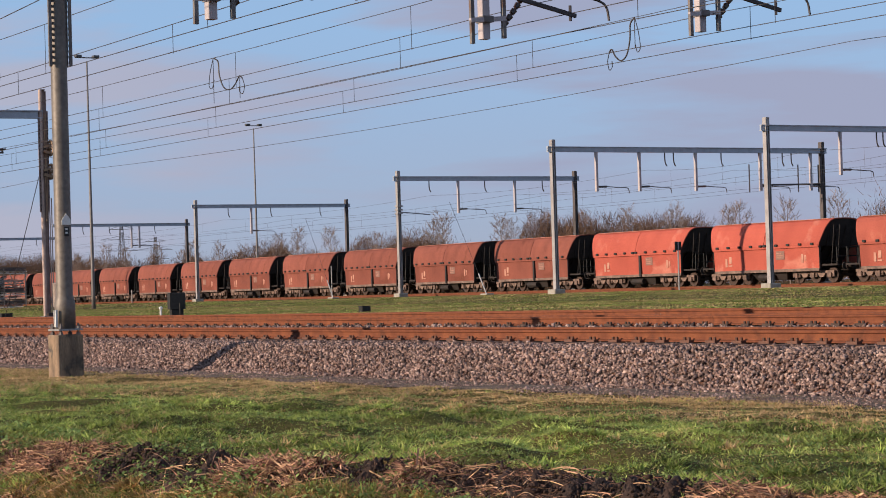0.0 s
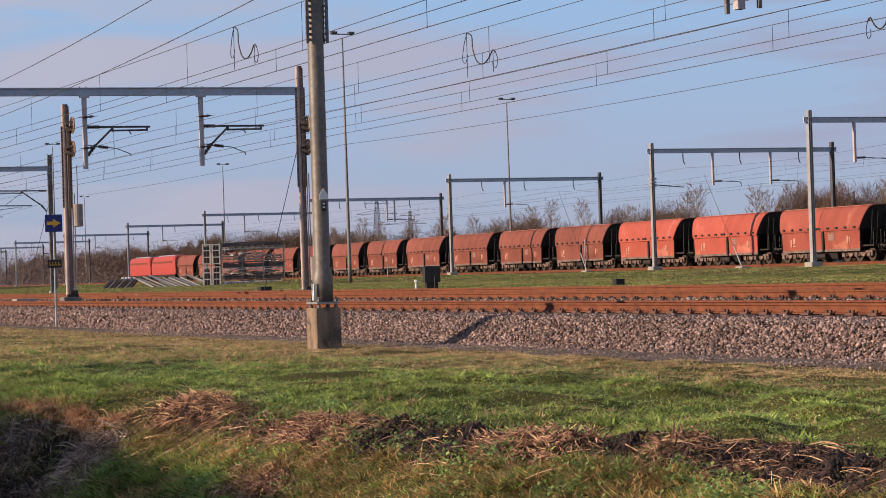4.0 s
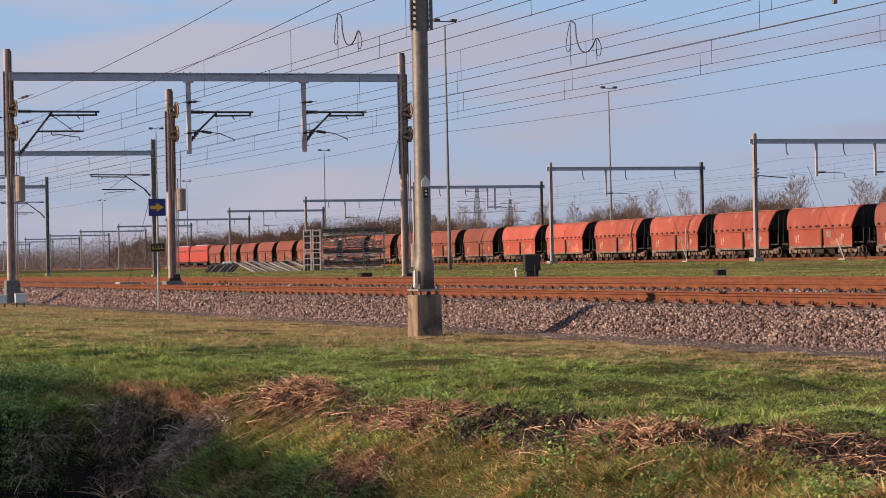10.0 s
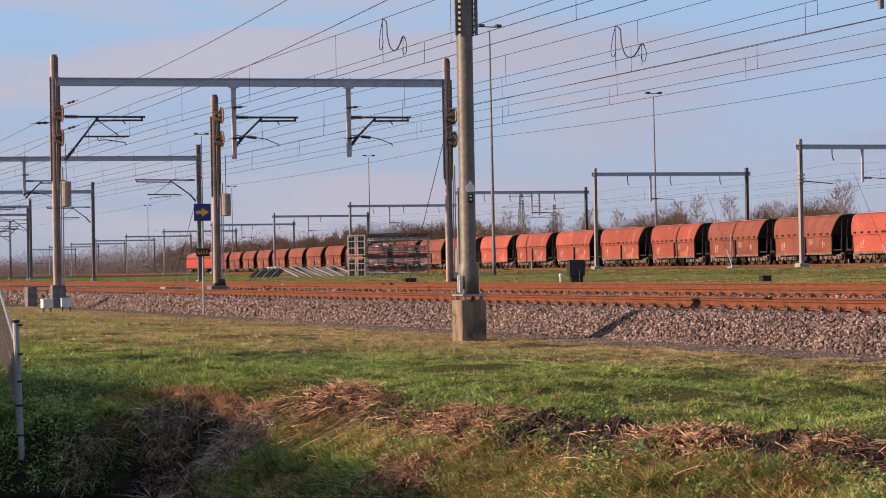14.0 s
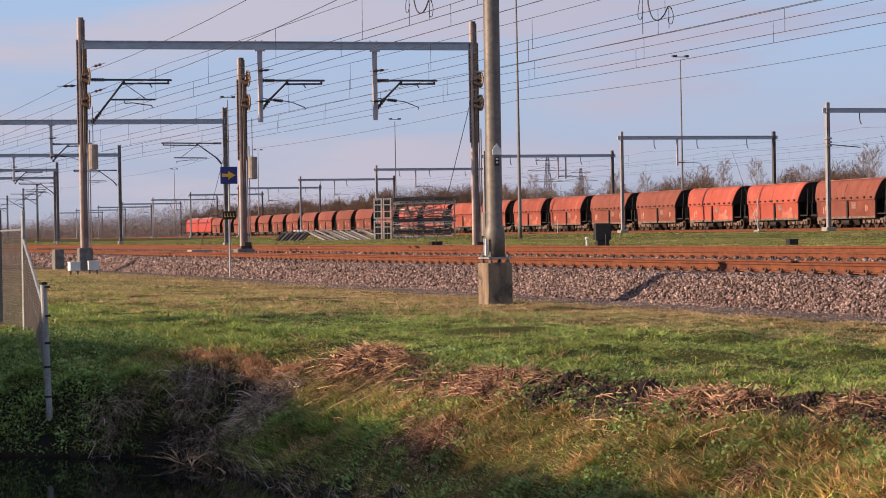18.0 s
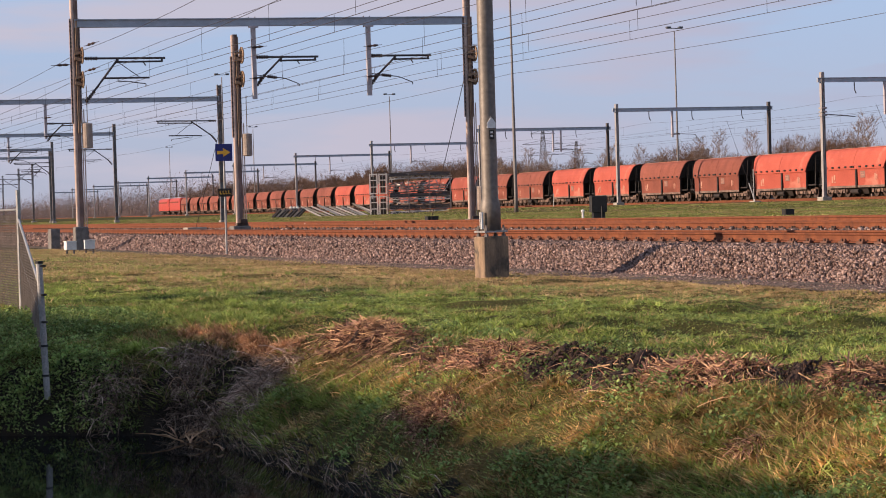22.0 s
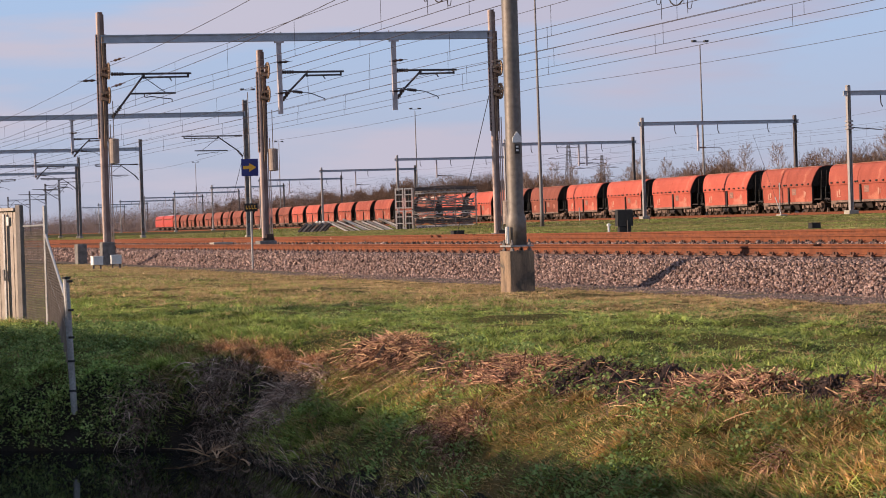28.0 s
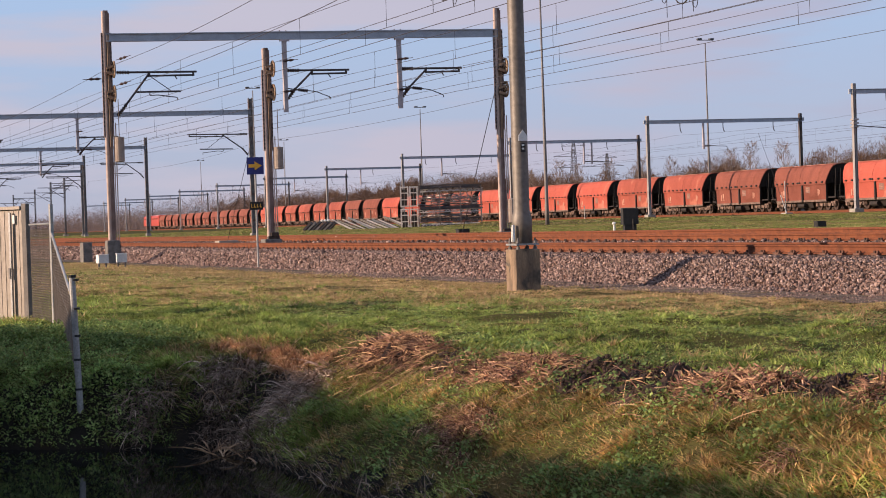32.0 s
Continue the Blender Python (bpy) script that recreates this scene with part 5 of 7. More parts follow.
def dark_signal():
    x, y, z = -75.6, 35.0, 0.74
    p = thing("dwarf_signal", "dark dwarf signal seen from the back", "signal", "", pose(x, y, z, 0, 0, -14))
    part("pedestal", Shape().box(-0.16, 0.16, -0.25, 0.25, -0.1, 0.27, 0.02), DARK, p)
    part("housing", Shape().box(-0.2, 0.2, -0.33, 0.33, 0.27, 0.93, 0.04), DARK, p)
    part("hood", Shape().box(-0.42, -0.2, -0.22, 0.22, 0.62, 0.70, 0.02), DARK, p)
    part("cable_duct", Shape().tube((0.22, 0.1, -0.1), (0.22, 0.1, 0.5), 0.03, n=6), DARK, p)


dark_signal()
s = Shape().lathe((-77.1, 35.0, 0.6), [(0, 0.05), (0.42, 0.05), (0.44, 0.085), (0.5, 0.085), (0.53, 0.03)], 8)
tagged(part("marker_post", s, WHITE), "short pale marker post with a cap", "marker post")
cabinet(-93.7, 34.6, 0.72, 0.55, 0.22, "point_lamp", "low dark point lantern base", DARK, False)
cabinet(-65.9, 38.0, 0.74, 0.36, 0.20, "cable_box", "small dark cable box in the grass", DARK, False)


def yard_sign(u, w, h, plate=True):
    q = on_line(u, w, 1.08)
    p = thing("yard_marker", "slim post with a small dark plate beside the goods line", "sign", "yard markers", pose(q.x, q.y, q.z, 0, 0, TRAIN_TURN))
    part("post", Shape().tube((0, 0, -0.2), (0, 0, h), 0.045, n=6), STEEL, p)
    if plate:
        part("plate", Shape().box(-0.02, 0.03, -0.22, 0.22, h - 0.5, h, 0.01), DARK, p)


for u, w, h, pl in ((-98.8, 66.5, 2.75, True), (-146.4, 66.5, 2.5, False), (-191.8, 66, 1.3, False)):
    yard_sign(u, w, h, pl)


def brace(u, w):
    q = on_line(u, w, 1.05)
    p = thing("stay_brace", "thin leaning steel stay with a concrete foot", "stay", "stays")
    part("rod", Shape().tube(q, q + Vector((-1.1, 0.1, 1.45)), 0.045, n=6), STEEL, p)
    part("stay_wire", Shape().tube(q + Vector((-1.1, 0.1, 1.45)), q + Vector((-5.0, 0.45, 6.4)), 0.012, n=4), WIRE, p)
    part("foot", Shape().box(q.x - 0.4, q.x + 0.4, q.y - 0.3, q.y + 0.3, q.z - 0.3, q.z + 0.12, 0.03), CONCRETE_PALE, p)


brace(-145.5, 66.2)
brace(-121.0, 66.2)


# ---- stored steelwork ----
PALE_STEEL = mat("dusty pale steel", (0.66, 0.60, 0.55), (0.50, 0.455, 0.42), 0.6, 0.05, 4, 40, 0.05)


def stillage(x, y, z, w, h, turn):
    """Two cages of open bars, one on top of the other."""
    p = thing("steel_rack", "tall pale storage rack of two stacked bar cages", "rack", "storage racks", pose(x, y, z, 0, 0, turn))
    for lo, hi in ((0.0, h * 0.475), (h * 0.51, h)):
        for j in (0, 1):
            for i in (0, 1):
                part("upright", Shape().box(j * 1.1 - 0.05, j * 1.1 + 0.05, i * w - 0.055, i * w + 0.055, lo - 0.1 if lo == 0 else lo, hi), PALE_STEEL, p)
            part("mid_upright", Shape().box(j * 1.1 - 0.03, j * 1.1 + 0.03, w / 2 - 0.035, w / 2 + 0.035, lo + 0.05, hi - 0.05), STEEL_OLD if j else PALE_STEEL, p)
            for t in (0.05, 0.36, 0.68, 0.96):
                zz = lo + (hi - lo) * t
                part("crossbar", Shape().box(j * 1.1 - 0.04, j * 1.1 + 0.04, 0.056, w - 0.056, zz - 0.05, zz + 0.05), PALE_STEEL, p)
        for i in (0, 1):
            for t in (0.05, 0.96):
                zz = lo + (hi - lo) * t
                part("side_bar", Shape().box(0.051, 1.049, i * w - 0.03, i * w + 0.03, zz - 0.04, zz + 0.04), STEEL_OLD, p)
        for dx in (0.35, 0.7):
            part("load_bar", Shape().box(dx - 0.06, dx + 0.06, 0.12, w - 0.12, lo + 0.1, hi - 0.3), DARK, p, "dark stored part")


SLATE = mat("dark slate-blue steel", (0.10, 0.10, 0.115), (0.065, 0.065, 0.078), 0.6, 0.2, 3, 40, 0.1)
RACK_TURN = -19.7
rdir = Vector((math.sin(radians(19.7)), math.cos(radians(19.7)), 0))
RACK_A = Vector((-202.9, 68.3, 0.62))
for d, w in ((0.0, 0.74), (0.95, 0.74)):
    q = RACK_A + rdir * d
    stillage(q.x, q.y, q.z, w, 4.35, RACK_TURN)


def long_rack():
    rng = random.Random(5)
    q = RACK_A + rdir * 1.85
    p = thing("steel_rack", "long open rack stacked with dark steel lattice girders", "rack", "storage racks", pose(q.x, q.y, q.z, 0, 0, RACK_TURN))
    W, H = 6.35, 4.3
    for i in range(4):
        for x in (0, 1.8):
            part("upright", Shape().box(x - 0.05, x + 0.05, W * i / 3 - 0.05, W * i / 3 + 0.05, -0.1, H - 0.1 * (i % 2)), STEEL_OLD, p)

    def girder(zb, zt, x0, x1, m, lift=0.0):
        """A flat lattice girder lying along the rack, a little bowed."""
        y0, y1 = rng.uniform(-0.15, 0.25), W + rng.uniform(-0.3, 0.2)
        for x in (x0, x1):
            for z in (zb, zt):
                part("girder_chord", Shape().line([(x, y0, z), (x, (y0 + y1) / 2, z + lift), (x, y1, z)], 0.075, 4), m, p)
        y = y0
        while y < y1 - 0.6:
            for x in (x0, x1):
                part("girder_brace", Shape().bar((x, y, zb), (x, y + 0.34, zt), 0.05, 0.08), m, p)
                part("girder_brace", Shape().bar((x, y + 0.34, zt), (x, y + 0.68, zb), 0.05, 0.08), m, p)
            y += 0.68

    girder(4.0, 4.28, 0.0, 1.7, CANTI, 0.14)
    girder(3.72, 3.95, 0.2, 1.5, PALE_STEEL, 0.10)
    girder(1.95, 2.28, 0.0, 1.7, CANTI, 0.16)
    girder(1.62, 1.86, 0.2, 1.5, PALE_STEEL, 0.05)
    girder(0.75, 1.05, 0.0, 1.7, CANTI, -0.06)
    girder(0.12, 0.42, 0.1, 1.6, PALE_STEEL, 0.0)
    girder(2.75, 3.05, 0.3, 1.4, STEEL_OLD, -0.12)
    for zz, th, m in ((4.15, 0.2, SLATE), (2.05, 0.34, SLATE), (0.92, 0.16, SLATE), (0.3, 0.24, SLATE)):
        part("deck_plate", Shape().bar((0.85, 0.15, zz), (0.85, W - 0.15, zz + 0.04), 1.5, th), m, p, "dark flat steel deck")
    # upright frames between the decks, seen through
    for i in range(9):
        y = rng.uniform(0.2, W - 0.4)
        zb, zt = rng.choice(((2.42, 3.68), (2.42, 3.68), (1.15, 1.65)))
        part("strut", Shape().bar((rng.uniform(0, 1.6), y, zb), (rng.uniform(0, 1.6), y + rng.uniform(-0.9, 0.9), zt), 0.06, 0.06), rng.choice((STEEL, STEEL_OLD, PALE_STEEL)), p)
    for i in range(120):
        y0 = rng.uniform(-0.1, W - 1.6)
        zb = rng.choice((0.1, 0.2, 0.3, 0.45, 0.6, 0.9, 1.2, 1.35, 1.5, 2.5, 2.7, 3.0, 3.2, 3.4))
        part("steel_section", Shape().bar((rng.uniform(-0.1, 1.5), y0, zb), (rng.uniform(-0.1, 1.5), y0 + rng.uniform(0.7, 1.8), max(0.08, zb + rng.uniform(-0.25, 0.25))), rng.uniform(0.05, 0.09), rng.uniform(0.05, 0.09)), rng.choice((STEEL, PALE_STEEL, STEEL_OLD, PAINT_GREY)), p)


long_rack()


def beam_pile():
    rng = random.Random(9)
    for i in range(11):
        d = -6.1 + i * 0.60 + rng.uniform(-0.08, 0.08)
        q = RACK_A + rdir * d
        h = rng.uniform(1.05, 1.4)
        ln = rng.uniform(2.0, 2.6)
        a = q + Vector((0.4 + rng.uniform(-0.2, 0.2), 0, 0.04)) + rdir * (ln * 0.5)
        b = q - rdir * (ln * 0.5) + Vector((0, 0, h))
        ob = part("steel_beam", Shape().bar(a, b, rng.uniform(0.16, 0.26), rng.uniform(0.12, 0.18)), (PALE_STEEL, CONCRETE_PALE, PALE_STEEL, STEEL)[i % 4])
        tagged(ob, "pale steel beam leaning in a storage pile", "beam", "leaning beams")
        # A dark bar behind each pale beam puts in the shaded gap.
        ob = part("steel_beam", Shape().bar(a + rdir * 0.3 + Vector((-0.5, 0, 0)), b + rdir * 0.3 + Vector((-0.5, 0, -0.08)), 0.3, 0.16), CANTI)
        tagged(ob, "dark bar added behind the pale beams as a shaded gap", "beam", "leaning beams")
    for i in range(5):
        q = RACK_A + rdir * (-9.8 + i * 2.0) + Vector((1.5, 0, 0))
        ob = part("timber_bearer", Shape().bar(q + Vector((0, 0, 0.06)), q + rdir * 0.9 + Vector((0, 0, 0.08)), 0.25, 0.2), CONCRETE_PALE)
        tagged(ob, "pale bearer block on the ground beside the pile", "bearer", "bearers")
    for i in range(7):
        q = RACK_A + rdir * (-9.9 + i * 0.42) + Vector((-0.4, 0, 0))
        ob = part("steel_billet", Shape().bar(q + Vector((0, 0, 0.18)), q + rdir * 0.75 + Vector((0.1, 0, 0.95 - 0.05 * (i % 2))), 1.0, 0.22), (CANTI, STEEL_OLD)[i % 2])
        tagged(ob, "dark steel billet stacked slantwise on bearers", "steel billet", "steel billets")
    for i in range(3):
        q = RACK_A + rdir * (-8.2 + i * 0.33) + Vector((0.2, 0, 1.0))
        ob = part("sack", Shape().lathe((q.x, q.y, q.z), [(0, 0.05), (0.04, 0.16), (0.14, 0.18), (0.22, 0.1), (0.24, 0.02)], 8), WHITE)
        tagged(ob, "small white bundle lying on the stacked steel", "bundle", "white bundles")


beam_pile()


# ---- fence at the ditch ----
MESH = mat("dulled fence wire", (0.24, 0.19, 0.155), (0.17, 0.135, 0.11), 0.7, 0.1, 4, 40, 0)


def build_fence():
    p = thing("chain_link_fence", "galvanised chain-link fence running down to the ditch", "fence")
    p1, p2, p0 = Vector((-24.6, 4.17, 0)), Vector((-31.16, 4.98, 0)), Vector((-33.25, 4.97, 0))
    s = Shape().tube((p2.x, p2.y, -0.6), (p2.x, p2.y, 1.84), 0.033, n=10)
    part("post", s, STEEL, p, "tall galvanised post")
    s = Shape().tube((p1.x + 0.02, p1.y + 0.05, -1.5), (p1.x, p1.y - 0.02, 0.88), 0.038, n=12)
    po = part("post", s, STEEL, p, "leaning galvanised post at the water")
    for z in (-0.85, -0.45, -0.1, 0.18, 0.5, 0.84):
        part("clamp_band", Shape().tube((p1.x + 0.01, p1.y + 0.014, z), (p1.x + 0.01, p1.y + 0.014, z + 0.025), 0.044, n=12), DARK, po)
    part("cap", Shape().tube((p1.x, p1.y - 0.02, 0.88), (p1.x, p1.y - 0.02, 0.91), 0.048, n=10), DARK, po)
    part("brace", Shape().tube((p2.x, p2.y, 1.40), (p1.x, p1.y, 0.55), 0.019, n=8), STEEL, p)
    part("top_rail", Shape().tube((p0.x, p0.y, 1.55), (p2.x, p2.y, 1.55), 0.015, n=6), STEEL, p)

    def mesh_panel(a, b, za0, za1, zb0, zb1, step=0.056):
        s = Shape()
        L = (b - a).length
        n = int((L + 2.6) / step)
        for i in range(-int(2.6 / step), n):
            for k in (-1, 1):
                # a slanted wire clipped to the panel
                pts = []
                for j in range(41):
                    zz = j / 40
                    d = i * step + (zz if k > 0 else 1 - zz) * 2.2
                    t = d / L
                    if 0 <= t <= 1:
                        lo, hi = za0 + (zb0 - za0) * t, za1 + (zb1 - za1) * t
                        z = -1.15 + zz * 3.0
                        if lo <= z <= hi:
                            q = a.lerp(b, t)
                            pts.append((q.x, q.y, z))
                if len(pts) > 1:
                    s.tube(pts[0], pts[-1], 0.0028, n=3, caps=False)
        return s

    tagged(part("wire_mesh", mesh_panel(p0, p2, -0.3, 1.55, -0.4, 1.55), MESH, p), "diamond wire mesh", kind="stuff")
    tagged(part("wire_mesh", mesh_panel(p2, p1, -0.5, 1.38, -1.1, 0.50), MESH, p), "diamond wire mesh", kind="stuff")
    s = Shape()
    for z in (0.1, 0.85):
        s.tube((p2.x, p2.y, z), (p1.x, p1.y, z * 0.6 - 0.3), 0.004, n=4)
    part("tension_wire", s, STEEL, p)


build_fence()


GREY_POST = mat("dull grey post paint", (0.145, 0.125, 0.115), (0.10, 0.087, 0.08), 0.7, 0.05, 3, 40, 0.05)


def metal_shed():
    p = thing("metal_gate", "beige ribbed sheet-steel gate panel beside the fence", "gate", "", pose(-33.30, 4.92, -0.25, 0, 0, -58))
    part("corner_post", Shape().box(-0.1, -0.02, -0.131, -0.01, 0, 2.14, 0.01), GREY_POST, p, "dark grey square gate post")
    part("body", Shape().box(-0.10, -0.05, -1.05, -0.132, 0, 2.05, 0.004), BEIGE, p)
    y = -0.22
    while y > -1.0:
        part("rib", Shape().box(-0.05, -0.043, y - 0.03, y, 0.02, 2.03), BEIGE, p)
        y -= 0.115
    part("roof_edge", Shape().box(-0.11, 0.0, -1.07, -0.14, 2.05, 2.10, 0.004), BEIGE, p)
    part("door_edge", Shape().box(-0.02, 0.015, -0.40, -0.36, 0.03, 2.0), STEEL, p)
    part("lock", Shape().box(-0.02, 0.03, -0.43, -0.37, 0.95, 1.12, 0.01), STEEL_OLD, p)
    part("notice", Shape().box(-0.018, -0.01, -0.33, -0.28, 1.82, 1.96), WHITE, p)


metal_shed()


# ---- far pylons ----
def pylon(x, y, z, h):
    p = thing("pylon", "far grey lattice power pylon", "pylon", "power pylons")
    s = Shape()
    k = h / 34
    legs = [(-3, -3), (3, -3), (3, 3), (-3, 3)]
    for i in range(10):
        a, b = i / 10, (i + 1) / 10
        fa, fb = 1 - 0.86 * a ** 0.7, 1 - 0.86 * b ** 0.7
        for j in range(4):
            m = (j + 1) % 4
            P = lambda q, f, t: (x + legs[q][0] * f * k, y + legs[q][1] * f * k, z + h * t)
            s.tube(P(j, fa, a), P(j, fb, b), 0.11, n=3)
            s.tube(P(j, fa, a), P(m, fb, b), 0.07, n=3)
            s.tube(P(m, fa, a), P(j, fb, b), 0.07, n=3)
    part("tower", s, STEEL_OLD, p)
    for t, w in ((0.66, 6.5), (0.80, 8.5), (0.93, 5.0)):
        s = Shape()
        s.tube((x - w * 0.3, y - w, z + h * t), (x + w * 0.3, y + w, z + h * t), 0.12, n=3)
        s.tube((x - w * 0.3, y - w, z + h * t), (x, y, z + h * (t + 0.05)), 0.08, n=3)
        s.tube((x + w * 0.3, y + w, z + h * t), (x, y, z + h * (t + 0.05)), 0.08, n=3)
        part("crossarm", s, STEEL_OLD, p)


pylon(-828, 358, 0, 34)
pylon(-1006, 454, 0, 34)


# ---- loose stones, grass and reeds ----
def stones(name, xy_z, size, rng, material, label, category):
    """Many jittered little blocks in one mesh. xy_z: centres, size: one for each."""
    n = len(xy_z)
    octa = np.array([(1, 0, 0), (-1, 0, 0), (0, 1, 0), (0, -1, 0), (0, 0, 1), (0, 0, -1)], float)
    v = octa[None] * (0.75 + 0.5 * rng.random((n, 6, 1))) + rng.normal(0, 0.22, (n, 6, 3))
    v = v * (size[:, None, None] * (0.6 + 0.6 * rng.random((n, 1, 3))))
    q = rng.normal(size=(n, 4))
    q /= np.linalg.norm(q, axis=1, keepdims=True)
    a, b, c, d = q.T
    R = np.stack([np.stack([1 - 2 * (c * c + d * d), 2 * (b * c - d * a), 2 * (b * d + c * a)], -1),
                  np.stack([2 * (b * c + d * a), 1 - 2 * (b * b + d * d), 2 * (c * d - b * a)], -1),
                  np.stack([2 * (b * d - c * a), 2 * (c * d + b * a), 1 - 2 * (b * b + c * c)], -1)], -2)
    v = np.einsum("nij,nkj->nki", R, v) + xy_z[:, None, :]
    f = np.array([(0, 2, 4), (2, 1, 4), (1, 3, 4), (3, 0, 4), (2, 0, 5), (1, 2, 5), (3, 1, 5), (0, 3, 5)])
    faces = (f[None] + 6 * np.arange(n)[:, None, None]).reshape(-1, 3)
    ob = new(name, array_mesh(name, v.reshape(-1, 3), faces, material))
    return tagged(ob, label, category, kind="stuff")


STONE = island_mat("ballast stones", [(0.050, 0.034, 0.031), (0.30, 0.195, 0.163), (0.115, 0.076, 0.067), (0.465, 0.33, 0.28), (0.078, 0.058, 0.055), (0.22, 0.14, 0.118), (0.37, 0.265, 0.23), (0.055, 0.04, 0.037)], 0.9, 0.15, 0.0, 0.35, 16.0)


def bed_z(y):
    return np.interp(y, [17.75, 17.85, 18.2, 18.6, 18.9, 22.2, 23.6, 24.3, 33.0, 34.6], [-0.03, 0.0, 0.22, 0.45, 0.485, 0.485, 0.52, 0.60, 0.63, 0.60])


def scatter_ballast():
    rng = np.random.default_rng(11)
    pts, sz = [], []
    for x0, x1, y0, y1, den, s in ((-44, -13, 17.7, 19.3, 900, 0.036), (-62, -44, 17.7, 19.3, 600, 0.043), (-95, -62, 17.7, 19.3, 300, 0.055), (-150, -95, 17.7, 19.3, 90, 0.08),
                                   (-70, -14, 19.3, 24.6, 90, 0.045), (-130, -70, 19.3, 34.6, 14, 0.07), (-70, -30, 24.6, 34.6, 25, 0.055)):
        n = int((x1 - x0) * (y1 - y0) * den)
        x, y = rng.uniform(x0, x1, n), rng.uniform(y0, y1, n)
        pts.append(np.stack([x, y, bed_z(y) + rng.uniform(-0.5, 1.1, n) * s], -1))
        sz.append(s * rng.uniform(0.55, 1.25, n))
    n = 26000
    x, y = rng.uniform(-60, -15, n), 17.88 - np.abs(rng.normal(0, 0.6, n))
    pts.append(np.stack([x, y, ground_z(x, y) + 0.014], -1))
    sz.append(rng.uniform(0.008, 0.026, n))
    # a few that rolled into the grass
    n = 900
    x, y = rng.uniform(-60, -16, n), 17.8 - rng.exponential(0.25, n)
    pts.append(np.stack([x, y, ground_z(x, y) + 0.01], -1))
    sz.append(rng.uniform(0.025, 0.05, n))
    stones("ballast_stones", np.concatenate(pts), np.concatenate(sz), rng, STONE, "pinkish-grey crushed ballast stones", "ballast")


scatter_ballast()

# a strip of grey grit at the foot of the ballast
s = Shape()
xs = [-150 + i * 1.0 for i in range(136)]
rr = random.Random(2)
ya = [16.55 + rr.uniform(-0.3, 0.3) for x in xs]
va = [(x, y, hz(x, y) + 0.012) for x, y in zip(xs, ya)]
vb = [(x, 17.85, 0.0) for x in xs]
s.add(va + vb, [(i, i + 1, len(xs) + i + 1, len(xs) + i) for i in range(len(xs) - 1)])
GRIT = mat("grey grit", (0.20, 0.155, 0.125), (0.115, 0.09, 0.074), 0.95, 0, 2.2, 60, 0.9, third=(0.20, 0.145, 0.07), spec=0.05)
tagged(part("grit_strip", s, GRIT), "narrow strip of dark grey grit along the ballast", "path", kind="structure")


def blades(name, root, height, width, lean, rng, material, label, category="grass", curl=0.5, simple=False):
    """Thin tapering blades. lean: horizontal vectors by which each tip moves."""
    n = len(root)
    a = rng.uniform(0, 2 * math.pi, n)
    side = np.stack([np.cos(a), np.sin(a), 0 * a], -1) * width[:, None] / 2
    up = np.zeros((n, 3))
    up[:, 2] = height
    ln = np.concatenate([lean, np.zeros((n, 1))], 1)
    mid = root + up * 0.55 + ln * (0.5 - 0.3 * curl)
    tip = root + up + ln
    tip[:, 2] -= curl * np.linalg.norm(lean, axis=1) * 0.35
    if simple:
        v = np.stack([root - side, root + side, tip], 1)
        ob = new(name, array_mesh(name, v.reshape(-1, 3), np.arange(3 * n).reshape(n, 3), material))
        return tagged(ob, label, category, kind="stuff")
    v = np.stack([root - side, root + side, mid - side * 0.75, mid + side * 0.75, tip], 1)
    f = np.array([(0, 1, 3), (0, 3, 2), (2, 3, 4)])
    faces = (f[None] + 5 * np.arange(n)[:, None, None]).reshape(-1, 3)
    ob = new(name, array_mesh(name, v.reshape(-1, 3), faces, material))
    return tagged(ob, label, category, kind="stuff")


def patchy(x, y, rng, octaves=((0.35, 1.0), (0.9, 0.7), (2.3, 0.5))):
    out = 0 * x
    for fr, am in octaves:
        for k in range(4):
            a, ph = rng.uniform(0, 6.28), rng.uniform(0, 6.28)
            out = out + am * np.sin((x * math.cos(a) + y * math.sin(a)) * fr * 6.28 / 2 + ph) / 4
    return out


GRASS = island_mat("winter grass", [(0.112, 0.162, 0.038), (0.262, 0.348, 0.079), (0.35, 0.41, 0.113), (0.37, 0.38, 0.13), (0.187, 0.272, 0.059)], 0.7, 0.42, 0.25, 0.5, 5.0)
GRASS_DRY = island_mat("dry grass", [(0.52, 0.365, 0.185), (0.57, 0.385, 0.205), (0.46, 0.335, 0.155), (0.39, 0.30, 0.13), (0.59, 0.42, 0.235), (0.46, 0.285, 0.17)], 0.8, 0.35, 0.3, 0.45, 6.0)
YARD_GRASS = island_mat("yard grass", [(0.195, 0.235, 0.060), (0.235, 0.27, 0.074), (0.275, 0.29, 0.09)], 0.8, 0.35, 0.2, 0.3, 0.8)
YARD_DRY = island_mat("dry yard grass", [(0.345, 0.265, 0.115), (0.40, 0.295, 0.14), (0.32, 0.26, 0.105)], 0.8, 0.3, 0.2, 0.3, 0.8)
BANK_DRY = island_mat("withered bank grass", [(0.57, 0.35, 0.155), (0.63, 0.42, 0.195), (0.42, 0.25, 0.115), (0.39, 0.30, 0.11), (0.58, 0.41, 0.20), (0.34, 0.19, 0.10), (0.48, 0.39, 0.145)], 0.8, 0.4, 0.25, 0.5, 8.0)
